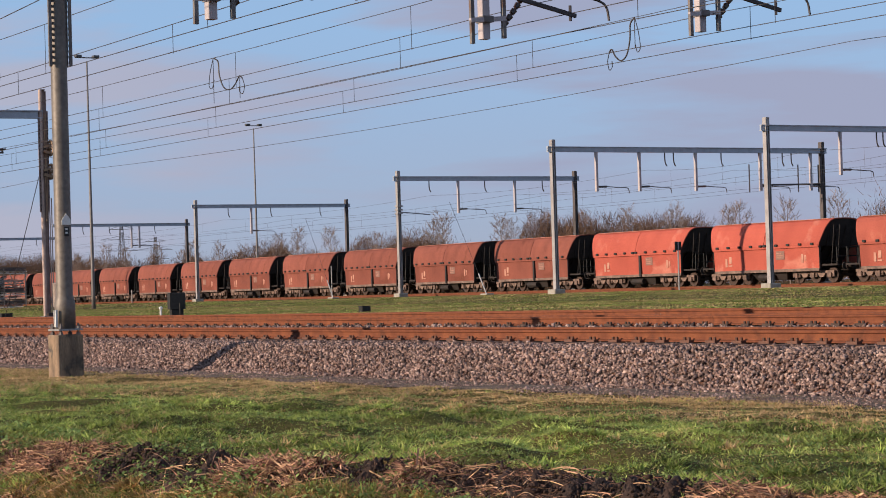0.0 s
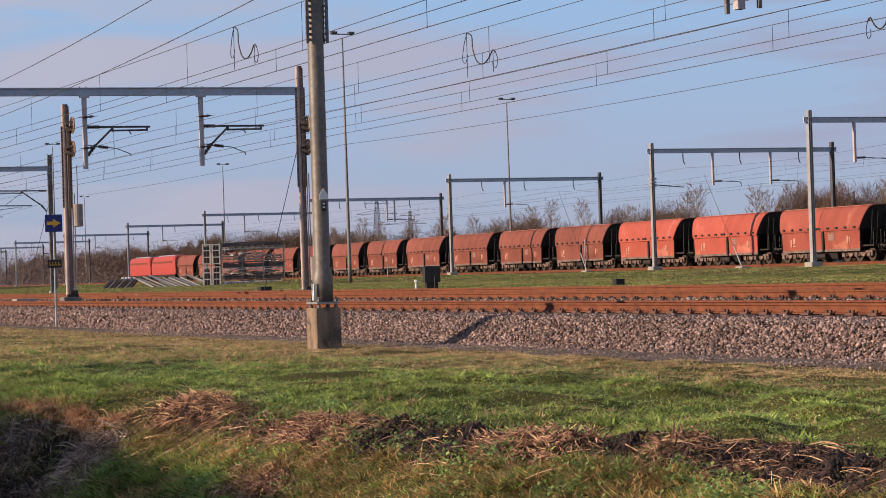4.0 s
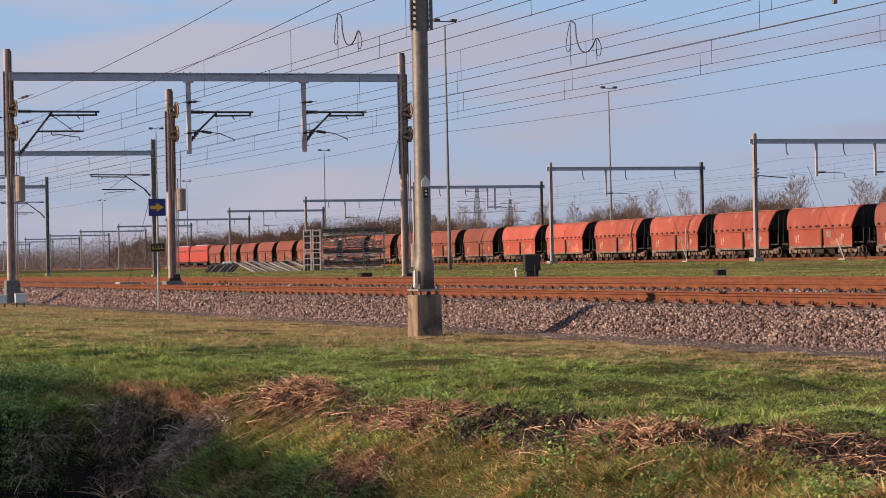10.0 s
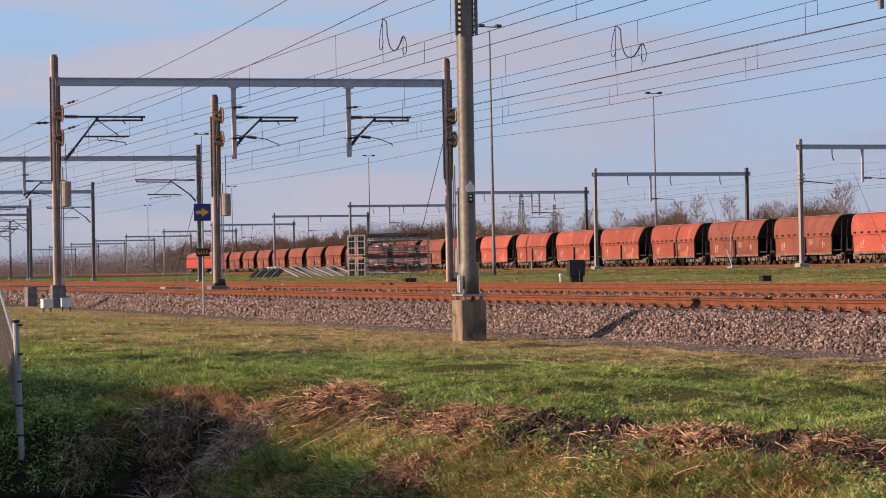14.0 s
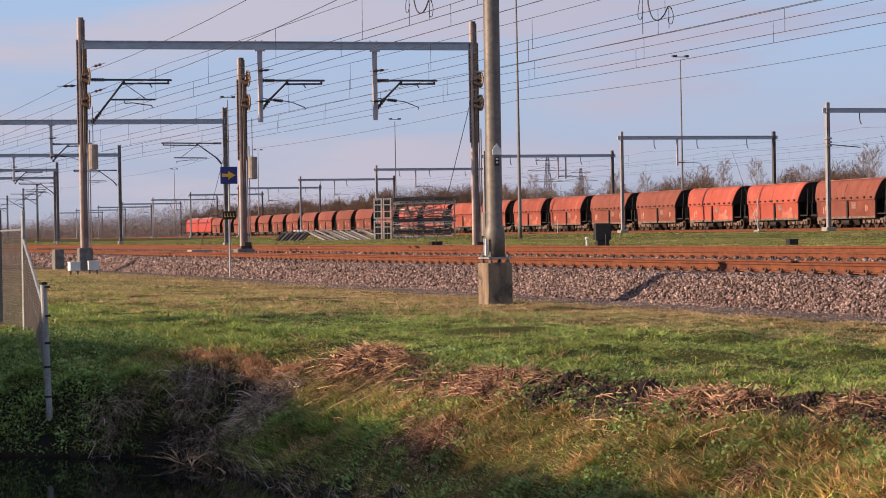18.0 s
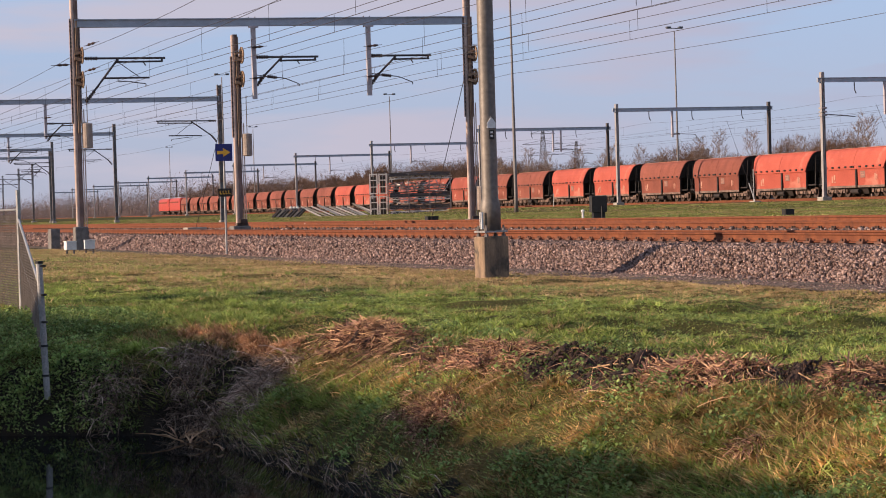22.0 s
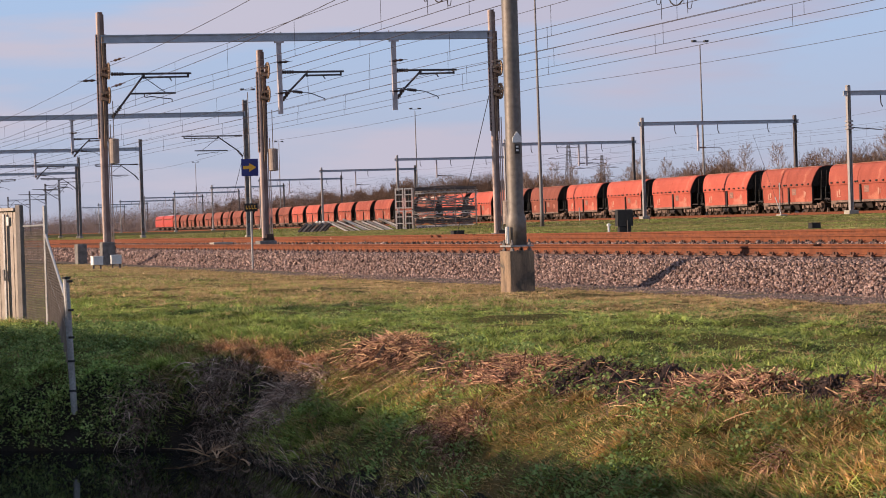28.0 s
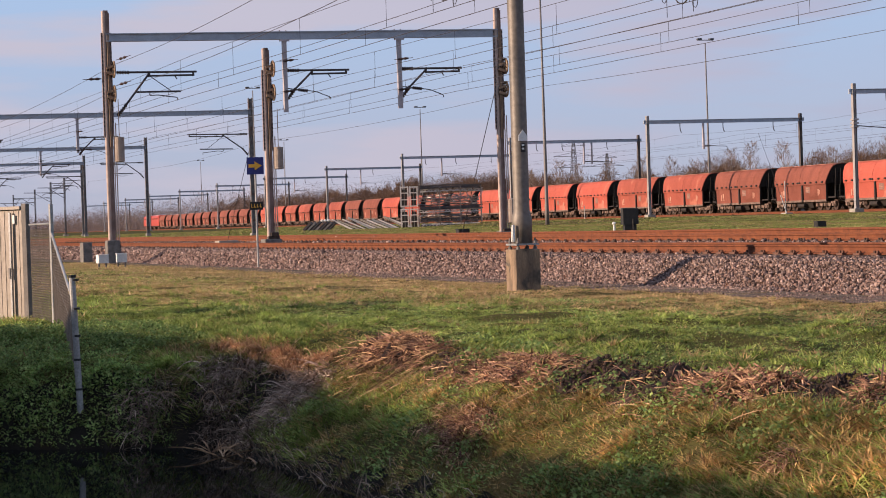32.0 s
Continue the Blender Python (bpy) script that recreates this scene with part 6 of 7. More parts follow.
STRAW = island_mat("reed straw", [(0.27, 0.145, 0.10), (0.38, 0.22, 0.145), (0.155, 0.078, 0.058), (0.08, 0.042, 0.033), (0.33, 0.185, 0.12), (0.56, 0.36, 0.20), (0.19, 0.095, 0.07), (0.115, 0.058, 0.044)], 0.75, 0.35, 0.0, 0.6, 9.0)
RUST_GRASS = island_mat("rust-coloured dead grass", [(0.44, 0.235, 0.14), (0.56, 0.33, 0.19), (0.30, 0.155, 0.095), (0.60, 0.40, 0.22), (0.38, 0.20, 0.125)], 0.8, 0.35, 0.2, 0.45, 8.0)
STALK = island_mat("pale reed stalks", [(0.40, 0.25, 0.14), (0.30, 0.175, 0.11), (0.50, 0.33, 0.18), (0.23, 0.13, 0.085)], 0.6, 0.3, 0.0, 0.4, 8.0)
BRUSH = island_mat("dead stalks", [(0.28, 0.205, 0.155), (0.56, 0.43, 0.34), (0.12, 0.082, 0.062), (0.38, 0.275, 0.21), (0.17, 0.117, 0.09), (0.33, 0.21, 0.165)], 0.85, 0.45, 0.0, 0.6, 7.0)
HERB = island_mat("low herbs", [(0.13, 0.21, 0.07), (0.21, 0.30, 0.095), (0.27, 0.36, 0.12), (0.31, 0.33, 0.13)], 0.6, 0.3, 0.35, 0.5, 6.0)
SOIL = mat("dug peat soil", (0.055, 0.030, 0.021), (0.028, 0.016, 0.012), 0.95, 0, 4, 30, 0.9)


def field(x0, x1, y0, y1, n, rng, cone=True):
    x, y = rng.uniform(x0, x1, n), rng.uniform(y0, y1, n)
    if cone:
        k = (x < -0.68 * y) & (x > -9.5 * y)
        x, y = x[k], y[k]
    return x, y


def tufts(cx, cy, per, radius, h, w, rng):
    """Roots, heights, widths and leans of blades that fan out of clump centres."""
    n = len(cx)
    i = np.repeat(np.arange(n), per)
    off = rng.normal(size=(len(i), 2)) * (radius[i] * 0.5)[:, None]
    x, y = cx[i] + off[:, 0], cy[i] + off[:, 1]
    hh = h[i] * rng.uniform(0.5, 1.1, len(i)) * np.clip(1.1 - np.linalg.norm(off, axis=1) / (radius[i] * 1.6), 0.3, 1)
    lean = off * 0.9 + rng.normal(size=(len(i), 2)) * (hh * 1.0)[:, None]
    root = np.stack([x, y, ground_z(x, y) - 0.012], -1)
    return i, root, hh, w[i] * rng.uniform(0.7, 1.3, len(i)), lean


def dry_share(x, y):
    """How much of the turf is withered: little by the ditch, most beside the ballast."""
    y0 = np.interp(x, [-46, -38, -34, -30, -26, -18], [6.8, 8.2, 9.6, 11.0, 11.9, 13.2])
    return 0.08 + 0.58 * smooth(y0 - 1.2, y0 + 1.6, y) + 0.45 * smooth(12.6, 14.8, y)


STRAW_AT = [(-22.0, 0.60, 0.12), (-18.9, 0.35, 0.035), (-18.0, 0.55, 0.050), (-15.25, 0.42, 0.055), (-14.75, 0.3, 0.035), (-13.5, 0.34, 0.045), (-10.2, 0.4, 0.045), (-9.0, 0.5, 0.045)]
CLODS_AT = [(-20.3, 0.3, 0.03), (-16.95, 0.34, 0.085), (-16.4, 0.3, 0.06), (-15.9, 0.25, 0.08), (-14.12, 0.26, 0.09), (-12.8, 0.45, 0.085), (-11.9, 0.7, 0.09), (-10.9, 0.4, 0.08)]


def heaps(x, which):
    return sum(h * np.exp(-((x - c) / w) ** 2) for c, w, h in which)


def ridge_h(x):
    """Height of the row of dug reeds and clods over the crest, uneven along its length."""
    return 0.032 + 0.012 * np.sin(x * 4.7 + 1) + heaps(x, STRAW_AT) + heaps(x, CLODS_AT)


def ridge_y(x):
    return edge_crest(x) - 0.40 + 0.06 * np.sin(x * 1.7)


def plant_grass():
    rng = np.random.default_rng(21)
    # short turf of the strip beside the tracks
    for x0, x1, n, h, w in ((-32, -7.5, 520000, 0.029, 0.015), (-52, -32, 250000, 0.038, 0.018), (-95, -52, 110000, 0.05, 0.034)):
        x, y = field(x0, x1, 2.8, 17.75, int(n * 1.31), rng)
        k = (y > 6.2) | ((x < -24.0) & (ditch_s(x, y) > 0.16))
        x, y = x[k], y[k]
        p = patchy(x, y, np.random.default_rng(4))
        keep = rng.random(len(x)) < np.clip(0.9 + 0.3 * p, 0.6, 1) * np.clip(smooth(17.5, 16.2, y + 0.3 * np.sin(x * 2.3) * np.sin(x * 0.9 + y)) + 0.06, 0, 1)
        q = patchy(x, y, np.random.default_rng(24), ((1.3, 0.7), (3.2, 1.0), (6.5, 1.0)))
        keep &= rng.random(len(x)) < np.clip(0.85 + 0.4 * q, 0.5, 1)
        x, y, p = x[keep], y[keep], p[keep]
        hh = h * rng.uniform(0.7, 1.4, len(x)) * (1 + 0.6 * np.clip(p, -0.3, 1))
        lean = rng.normal(size=(len(x), 2)) * (hh * 1.5)[:, None]
        root = np.stack([x, y, ground_z(x, y) - 0.006], -1)
        dry = rng.random(len(x)) < np.clip(dry_share(x, y) - 0.28 * p, 0.03, 0.92)
        brown = dry & (rng.random(len(x)) < 0.35 * smooth(13.2, 15.0, y))
        for mask, m, nm, lb in ((~dry, GRASS, "turf_grass", "short green winter grass"), (dry & ~brown, GRASS_DRY, "dry_turf_grass", "bleached dry grass among the turf"), (brown, BANK_DRY, "brown_turf_grass", "withered brown grass beside the ballast")):
            k = np.where(mask)[0]
            blades(nm, root[k], hh[k], np.full(len(k), w) * rng.uniform(0.7, 1.3, len(k)), lean[k], rng, m, lb, simple=True)
    # a ragged fringe of withered grass creeping over the grit
    cx, cy = rng.uniform(-75, -12, 1500), 17.75 - np.abs(rng.normal(0.25, 0.45, 1500))
    k = np.sin(cx * 1.9) + np.sin(cx * 0.7 + 2) + rng.normal(0, 0.5, 1500) > -0.2
    cx, cy = cx[k], cy[k]
    i, root, hh, ww, lean = tufts(cx, cy, 26, 0.16 * rng.uniform(0.5, 1.5, len(cx)), 0.055 * rng.uniform(0.5, 1.3, len(cx)), np.full(len(cx), 0.02), rng)
    blades("fringe_grass", root, hh, ww, lean, rng, BANK_DRY, "ragged withered grass along the foot of the ballast", simple=True)
    # clumps that stand out of the turf and shade it
    for x0, x1, n, per, h, w, rad in ((-32, -7.5, 10500, 40, 0.090, 0.022, 0.085), (-52, -32, 5200, 30, 0.115, 0.025, 0.12), (-95, -52, 2200, 18, 0.10, 0.04, 0.2)):
        x, y = field(x0, x1, 3.0, 17.4, int(n * 1.4), rng)
        k = (y > 6.6) | ((x < -24.6) & (ditch_s(x, y) > 0.3))
        x, y = x[k], y[k]
        p = patchy(x, y, np.random.default_rng(14), ((0.5, 0.8), (1.6, 1.0), (4.0, 0.7)))
        k = rng.random(len(x)) < np.clip(0.5 + 0.9 * p, 0.06, 1)
        x, y, p = x[k], y[k], p[k]
        hs = h * rng.uniform(0.45, 1.2, len(x)) * (1 + 0.5 * np.clip(p, -0.5, 1)) * np.interp(y, [6.6, 12, 15.5, 16.6, 17.3], [1.15, 1.0, 0.75, 0.5, 0.3])
        i, root, hh, ww, lean = tufts(x, y, per, rad * rng.uniform(0.5, 1.4, len(x)), hs, np.full(len(x), w), rng)
        dry = (rng.random(len(x)) < np.clip(dry_share(x, y) * 1.1, 0.04, 0.95))[i]
        for mask, m, nm, lb in ((~dry, GRASS, "grass_clumps", "clumps of green grass in the turf"), (dry, GRASS_DRY, "dry_grass_clumps", "clumps of dry brown grass in the turf")):
            k = np.where(mask)[0]
            blades(nm, root[k], hh[k], ww[k], lean[k], rng, m, lb, simple=True)
    # taller mixed growth on the ditch bank
    x, y = field(-30, -7.5, 4.6, 9.8, 170000, rng)
    e, c = edge_water(x), edge_crest(x)
    k = (y > np.where(x > DITCH_END, e + 0.02, 0)) & (y < c + 0.2) & (ditch_s(x, y) > 0.03)
    k[k] &= rng.random(k.sum()) < np.clip(0.8 + 0.45 * patchy(x[k], y[k], np.random.default_rng(25), ((1.5, 0.7), (3.5, 1.0), (7.0, 1.0))), 0.4, 1)
    x, y = x[k], y[k]
    p = patchy(x, y, np.random.default_rng(8), ((0.35, 0.6), (1.1, 1.0), (3.0, 0.9)))
    hh = 0.046 * rng.uniform(0.5, 1.6, len(x)) * (1 + 0.5 * np.clip(p, -0.4, 1))
    lean = rng.normal(size=(len(x), 2)) * (hh * 1.3)[:, None] + np.array([0.01, -0.03])
    root = np.stack([x, y, ground_z(x, y) - 0.015], -1)

    def bank_dry(x, y, p):
        s = (y - edge_water(x)) / (edge_crest(x) - edge_water(x))
        return np.clip(np.interp(x, [-24, -22], [0.12, 0.46]) + 0.72 * smooth(np.interp(x, [-19, -16], [0.35, 0.05]), np.interp(x, [-19, -16], [0.75, 0.5]), s) * np.interp(x, [-27, -24, -22.6, -22, -17, -14.5, -10], [0.1, 0.2, 0.7, 1.05, 1.0, 0.75, 0.6]) - 0.75 * p, 0.05, 0.95)

    dry = rng.random(len(x)) < bank_dry(x, y, p)
    for mask, m, nm, lb in ((~dry, GRASS, "bank_grass", "rough green grass on the ditch bank"), (dry, BANK_DRY, "dry_bank_grass", "dry yellow grass on the ditch bank")):
        k = np.where(mask)[0]
        blades(nm, root[k], hh[k], rng.uniform(0.011, 0.020, len(k)), lean[k], rng, m, lb, simple=True)
    x, y = field(-28.5, -7.5, 5.0, 9.8, 15500, rng)
    e, c = edge_water(x), edge_crest(x)
    k = (y > np.where(x > DITCH_END, e + 0.05, 0)) & (y < c - 0.05) & ((x < -24.6) | (np.abs(y - ridge_y(x)) > 0.34)) & (ditch_s(x, y) > 0.06)
    x, y = x[k], y[k]
    p = patchy(x, y, np.random.default_rng(15), ((0.5, 0.8), (1.5, 1.0), (3.5, 0.7)))
    k = rng.random(len(x)) < np.clip(0.55 + 0.8 * p, 0.08, 1)
    x, y, p = x[k], y[k], p[k]
    hs = 0.115 * rng.uniform(0.35, 1.25, len(x)) * (1 + 0.5 * p)
    i, root, hh, ww, lean = tufts(x, y, 26, 0.10 * rng.uniform(0.5, 1.4, len(x)), hs, np.full(len(x), 0.021), rng)
    lean = lean + np.stack([0.15 * hh, -0.55 * hh], -1)
    dry = (rng.random(len(x)) < bank_dry(x, y, 0.5 * p))[i]
    for mask, m, nm, lb in ((~dry, GRASS, "bank_clumps", "clumps of green grass down the bank"), (dry, BANK_DRY, "dry_bank_clumps", "clumps of withered orange-brown grass down the bank")):
        k = np.where(mask)[0]
        blades(nm, root[k], hh[k], ww[k], lean[k], rng, m, lb, simple=True)
    # tall withered clumps along the top of the brush at the ditch's end
    x = np.concatenate([rng.normal(-24.95, 0.12, 12), rng.normal(-24.5, 0.22, 34), rng.normal(-25.4, 0.3, 10)])
    y = np.concatenate([rng.normal(5.66, 0.10, 12), rng.normal(6.3, 0.12, 34), rng.normal(5.5, 0.15, 10)])
    i, root, hh, ww, lean = tufts(x, y, 46, 0.10 * rng.uniform(0.6, 1.4, len(x)), 0.17 * rng.uniform(0.5, 1.2, len(x)), np.full(len(x), 0.015), rng)
    lean = lean * 0.7 + np.stack([0.25 * hh, -0.35 * hh], -1)
    green = (np.arange(len(x)) < 30)[i] & (rng.random(len(i)) < 0.45)
    rust = ~green & (rng.random(len(i)) < 0.7)
    for mask, m, nm, lb in ((green, GRASS, "tall_tuft", "tall yellow-green tufts at the end of the ditch"), (rust, BANK_DRY, "tall_dry_grass", "tall withered rust-coloured grass at the end of the ditch"), (~green & ~rust, GRASS_DRY, "tall_pale_grass", "tall bleached grass at the end of the ditch")):
        k = np.where(mask)[0]
        blades(nm, root[k], hh[k], ww[k], lean[k], rng, m, lb, simple=True)
    # far strip between the tracks and the goods line
    for x0, x1, y0, y1, n, h, w in ((-150, -30, 35.0, 72, 340000, 0.036, 0.11), (-330, -150, 36, 92, 110000, 0.06, 0.16)):
        x, y = field(x0, x1, y0, y1, n, rng)
        ww = x * TN.x + y * TN.y
        k = ww < 65.0
        x, y = x[k], y[k]
        hh = h * rng.uniform(0.4, 1.4, len(x))
        lean = rng.normal(size=(len(x), 2)) * (hh * 1.8)[:, None]
        root = np.stack([x, y, ground_z(x, y) - 0.006], -1)
        dry = rng.random(len(x)) < np.clip(0.38 + 0.36 * smooth(60.5, 64.5, ww[k]) - 0.5 * patchy(x * 0.2, y * 0.4, np.random.default_rng(6)), 0.08, 0.9)
        for mask, m, nm, lb in ((~dry, YARD_GRASS, "yard_grass", "green grass between the tracks"), (dry, YARD_DRY, "dry_yard_grass", "dry grass between the tracks")):
            k = np.where(mask)[0]
            blades(nm, root[k], hh[k], np.full(len(k), w), lean[k], rng, m, lb, simple=True)


plant_grass()


def strands(name, start, vec, width, dip, material, label, rng, category="reeds"):
    """Flat bent strips: start, vector to the end, and how far the middle rises."""
    n = len(start)
    d = vec / (np.linalg.norm(vec, axis=1, keepdims=True) + 1e-9)
    r = rng.normal(size=(n, 3))
    side = np.cross(d, r)
    side /= np.linalg.norm(side, axis=1, keepdims=True) + 1e-9
    side *= width[:, None] / 2
    t = np.array([0, 0.33, 0.67, 1.0])
    c = start[:, None] + vec[:, None] * t[None, :, None]
    c[:, :, 2] += (dip[:, None] * (4 * t * (1 - t))[None])
    wv = np.array([1, 1, 0.8, 0.4])
    v = np.stack([c - side[:, None] * wv[None, :, None], c + side[:, None] * wv[None, :, None]], 2).reshape(n, 8, 3)
    f = np.array([(0, 1, 3, 2), (2, 3, 5, 4), (4, 5, 7, 6)])
    faces = (f[None] + 8 * np.arange(n)[:, None, None]).reshape(-1, 4)
    ob = new(name, array_mesh(name, v.reshape(-1, 3), faces, material))
    return tagged(ob, label, category, kind="stuff")


def reed_row():
    rng = np.random.default_rng(33)
    nx, ny = 640, 15
    xs = np.linspace(-23.6, -7.5, nx)
    prof = np.linspace(-1, 1, ny)
    X = np.repeat(xs[:, None], ny, 1)
    w = 0.25 + 1.0 * ridge_h(xs)[:, None] + 0.05 * np.sin(xs * 3.1)[:, None]
    Y = ridge_y(X) + prof[None] * w
    lump = 0.5 + 0.3 * np.sin(X * 17 + 3 * np.sin(Y * 9)) + 0.25 * np.sin(X * 31 + Y * 23) + 0.35 * rng.random(X.shape)
    H = ridge_h(X) * 1.15 * (1 - prof[None] ** 2) ** 0.7 * np.clip(lump, 0.25, 1.3)
    Z = ground_z(X, Y) - 0.03 + H
    i = (np.arange(nx - 1)[:, None] * ny + np.arange(ny - 1)[None]).ravel()
    f = np.stack([i, i + 1, i + ny + 1, i + ny], 1)
    tagged(new("soil_ridge", array_mesh("soil_ridge", np.stack([X, Y, Z], -1).reshape(-1, 3), f, SOIL)), "low ridge of dark dug soil along the ditch", "soil", kind="structure")

    def share(x):
        return np.clip(0.16 + 16 * heaps(x, STRAW_AT) - 15 * heaps(x, CLODS_AT), 0.02, 1)

    n = 24000
    x = rng.uniform(-23.4, -7.5, n)
    x = x[rng.random(n) < share(x)]
    n = len(x)
    u = rng.uniform(-1.25, 0.95, n)
    hgt = ridge_h(x)
    y = ridge_y(x) + u * (0.22 + 1.1 * hgt)
    z = ground_z(x, y) + hgt * np.clip(1 - u ** 2, 0.06, 1) * rng.uniform(0.75, 1.15, n)
    bunch = np.sin(x * 5.3) + 0.8 * np.sin(x * 11.7 + u * 4)
    a = 0.55 * bunch + rng.normal(0, 0.30, n) + np.where(rng.random(n) < 0.5, 0, math.pi)
    ln = rng.uniform(0.10, 0.42, n)
    vec = np.stack([np.cos(a) * ln, np.sin(a) * ln * 0.8, rng.normal(-0.01, 0.075, n) + 0.06 * np.sin(a * 2 + x)], -1)
    strands("cut_reeds", np.stack([x, y, z], -1) - vec * 0.5, vec, 0.003 + 0.011 * rng.random(n) ** 2, rng.uniform(-0.02, 0.035, n), STRAW, "heap of cut reddish-tan reeds along the ditch edge", rng)
    # thick broken stalks that stick out of the heaps
    for c, wd, m, tilt, lo, hi in ((-22.15, 0.22, 110, 0.20, 0.2, 0.45), (-21.6, 0.45, 120, 0.04, 0.15, 0.35), (-18.0, 0.5, 60, 0.02, 0.12, 0.3), (-15.2, 0.42, 50, 0.0, 0.2, 0.4), (-13.4, 0.35, 34, 0.0, 0.2, 0.4), (-9.4, 0.5, 34, 0.0, 0.25, 0.45)):
        xm = rng.normal(c, wd, m)
        ym = ridge_y(xm) + rng.normal(0.0, 0.11, m)
        zm = ground_z(xm, ym) + ridge_h(xm) * rng.uniform(0.8, 1.1, m)
        am = rng.normal(0.25, 0.40, m) + math.pi * (rng.random(m) < 0.25)
        lm = rng.uniform(lo, hi, m)
        vm = np.stack([np.cos(am) * lm, np.sin(am) * lm, lm * rng.normal(tilt, 0.14, m)], -1)
        strands("reed_stalks", np.stack([xm, ym, zm], -1) - vm * 0.4, vm, rng.uniform(0.004, 0.010, m), rng.uniform(0, 0.03, m), STALK, "thick pale broken reed stalks on the heaps", rng)
    # strands that slid down the bank
    n = 800
    x = np.where(rng.random(n) < 0.5, rng.normal(-21.6, 0.9, n), rng.uniform(-23.5, -9.5, n))
    y = ridge_y(x) - 0.15 - rng.exponential(0.22, n)
    z = ground_z(x, y) + 0.06
    a = rng.normal(-2.2, 1.7, n)
    ln = rng.uniform(0.10, 0.45, n)
    vec = np.stack([np.cos(a) * ln, np.sin(a) * ln, 0.5 * np.sin(a) * ln], -1)
    strands("stray_reeds", np.stack([x, y, z], -1), vec, rng.uniform(0.004, 0.009, n), rng.uniform(0, 0.02, n), STRAW, "stray reed stalks down the bank", rng)
    # dead stalks lying over the dark soil
    n = 420
    x = rng.normal(-12.5, 0.7, n)
    y = ridge_y(x) - 0.12 + rng.normal(0, 0.16, n)
    a, ln = rng.uniform(0, 6.28, n), rng.uniform(0.08, 0.28, n)
    vec = np.stack([np.cos(a) * ln, np.sin(a) * ln * 0.7, rng.normal(0, 0.03, n)], -1)
    strands("dead_stalks", np.stack([x, y, ground_z(x, y) + ridge_h(x) * 0.8], -1) - vec * 0.5, vec, rng.uniform(0.003, 0.008, n), rng.uniform(0, 0.04, n), STRAW, "brown dead stalks over dug soil", rng)
    # clods and crumbs of soil
    n = 9000
    x = rng.uniform(-23.0, -7.5, n)
    x = x[rng.random(n) < np.clip(0.12 + 9 * heaps(x, CLODS_AT), 0, 1)]
    n = len(x)
    y = ridge_y(x) + rng.normal(0, 0.15, n)
    stones("soil_clods", np.stack([x, y, ground_z(x, y) + ridge_h(x) * rng.uniform(0.5, 1.1, n) - 0.01], -1), rng.uniform(0.006, 0.022, n) * rng.uniform(0.6, 1.3, n), rng, SOIL, "clods and crumbs of dark dug soil", "soil")


reed_row()


# Wet mud, kept near black for the deep shade under the bank.
MUD = mat("wet mud darkened for shade", (0.022, 0.017, 0.012), (0.012, 0.010, 0.008), 0.9, 0, 3, 30, 0.4, spec=0.1)


def mud_shore():
    """The wet foot of the bank along the water and round the ditch's end."""
    xs, ys = np.arange(-27.0, -9.0, 0.12), np.arange(2.2, 7.2, 0.08)
    X, Y = np.meshgrid(xs, ys)
    e = edge_water(X)
    s = ditch_s(X, Y)
    v = np.stack([X, Y, ground_z(X, Y) + 0.022], -1).reshape(-1, 3)
    nx, ny = len(xs), len(ys)
    i = (np.arange(ny - 1)[:, None] * nx + np.arange(nx - 1)[None]).ravel()
    low = (s.ravel()[i] < 0.07 + 0.41 * smooth(-22.4, -23.4, X.ravel()[i]) + 0.05 * np.sin(X.ravel()[i] * 5)) & ((X.ravel()[i] < -22.8) | (Y.ravel()[i] > e.ravel()[i] - 0.5))
    f = np.stack([i, i + 1, i + nx + 1, i + nx], 1)[low]
    tagged(new("mud_shore", array_mesh("mud_shore", v, f, MUD)), "wet mud along the edge of the ditch, blackened for the bank's shade", "mud", kind="structure")


mud_shore()


def droop(name, root, out, rise, fall, width, material, label, rng, category="brush"):
    """Arching strips that rise from their root, bend over and hang down."""
    n = len(root)
    side = np.cross(out, rng.normal(size=(n, 3)) * 0.5 + np.array([0, 0, 1.0]))
    side = side / (np.linalg.norm(side, axis=1, keepdims=True) + 1e-9) * width[:, None] / 2
    t = np.array([0, 0.25, 0.5, 0.75, 1.0])
    c = root[:, None] + out[:, None] * t[None, :, None]
    c[:, :, 2] += rise[:, None] * t[None] - fall[:, None] * t[None] ** 2
    wv = np.array([1, 1, 0.9, 0.7, 0.3])
    v = np.stack([c - side[:, None] * wv[None, :, None], c + side[:, None] * wv[None, :, None]], 2).reshape(n, 10, 3)
    f = np.array([(0, 1, 3, 2), (2, 3, 5, 4), (4, 5, 7, 6), (6, 7, 9, 8)])
    faces = (f[None] + 10 * np.arange(n)[:, None, None]).reshape(-1, 4)
    return tagged(new(name, array_mesh(name, v.reshape(-1, 3), faces, material)), label, category, kind="stuff")


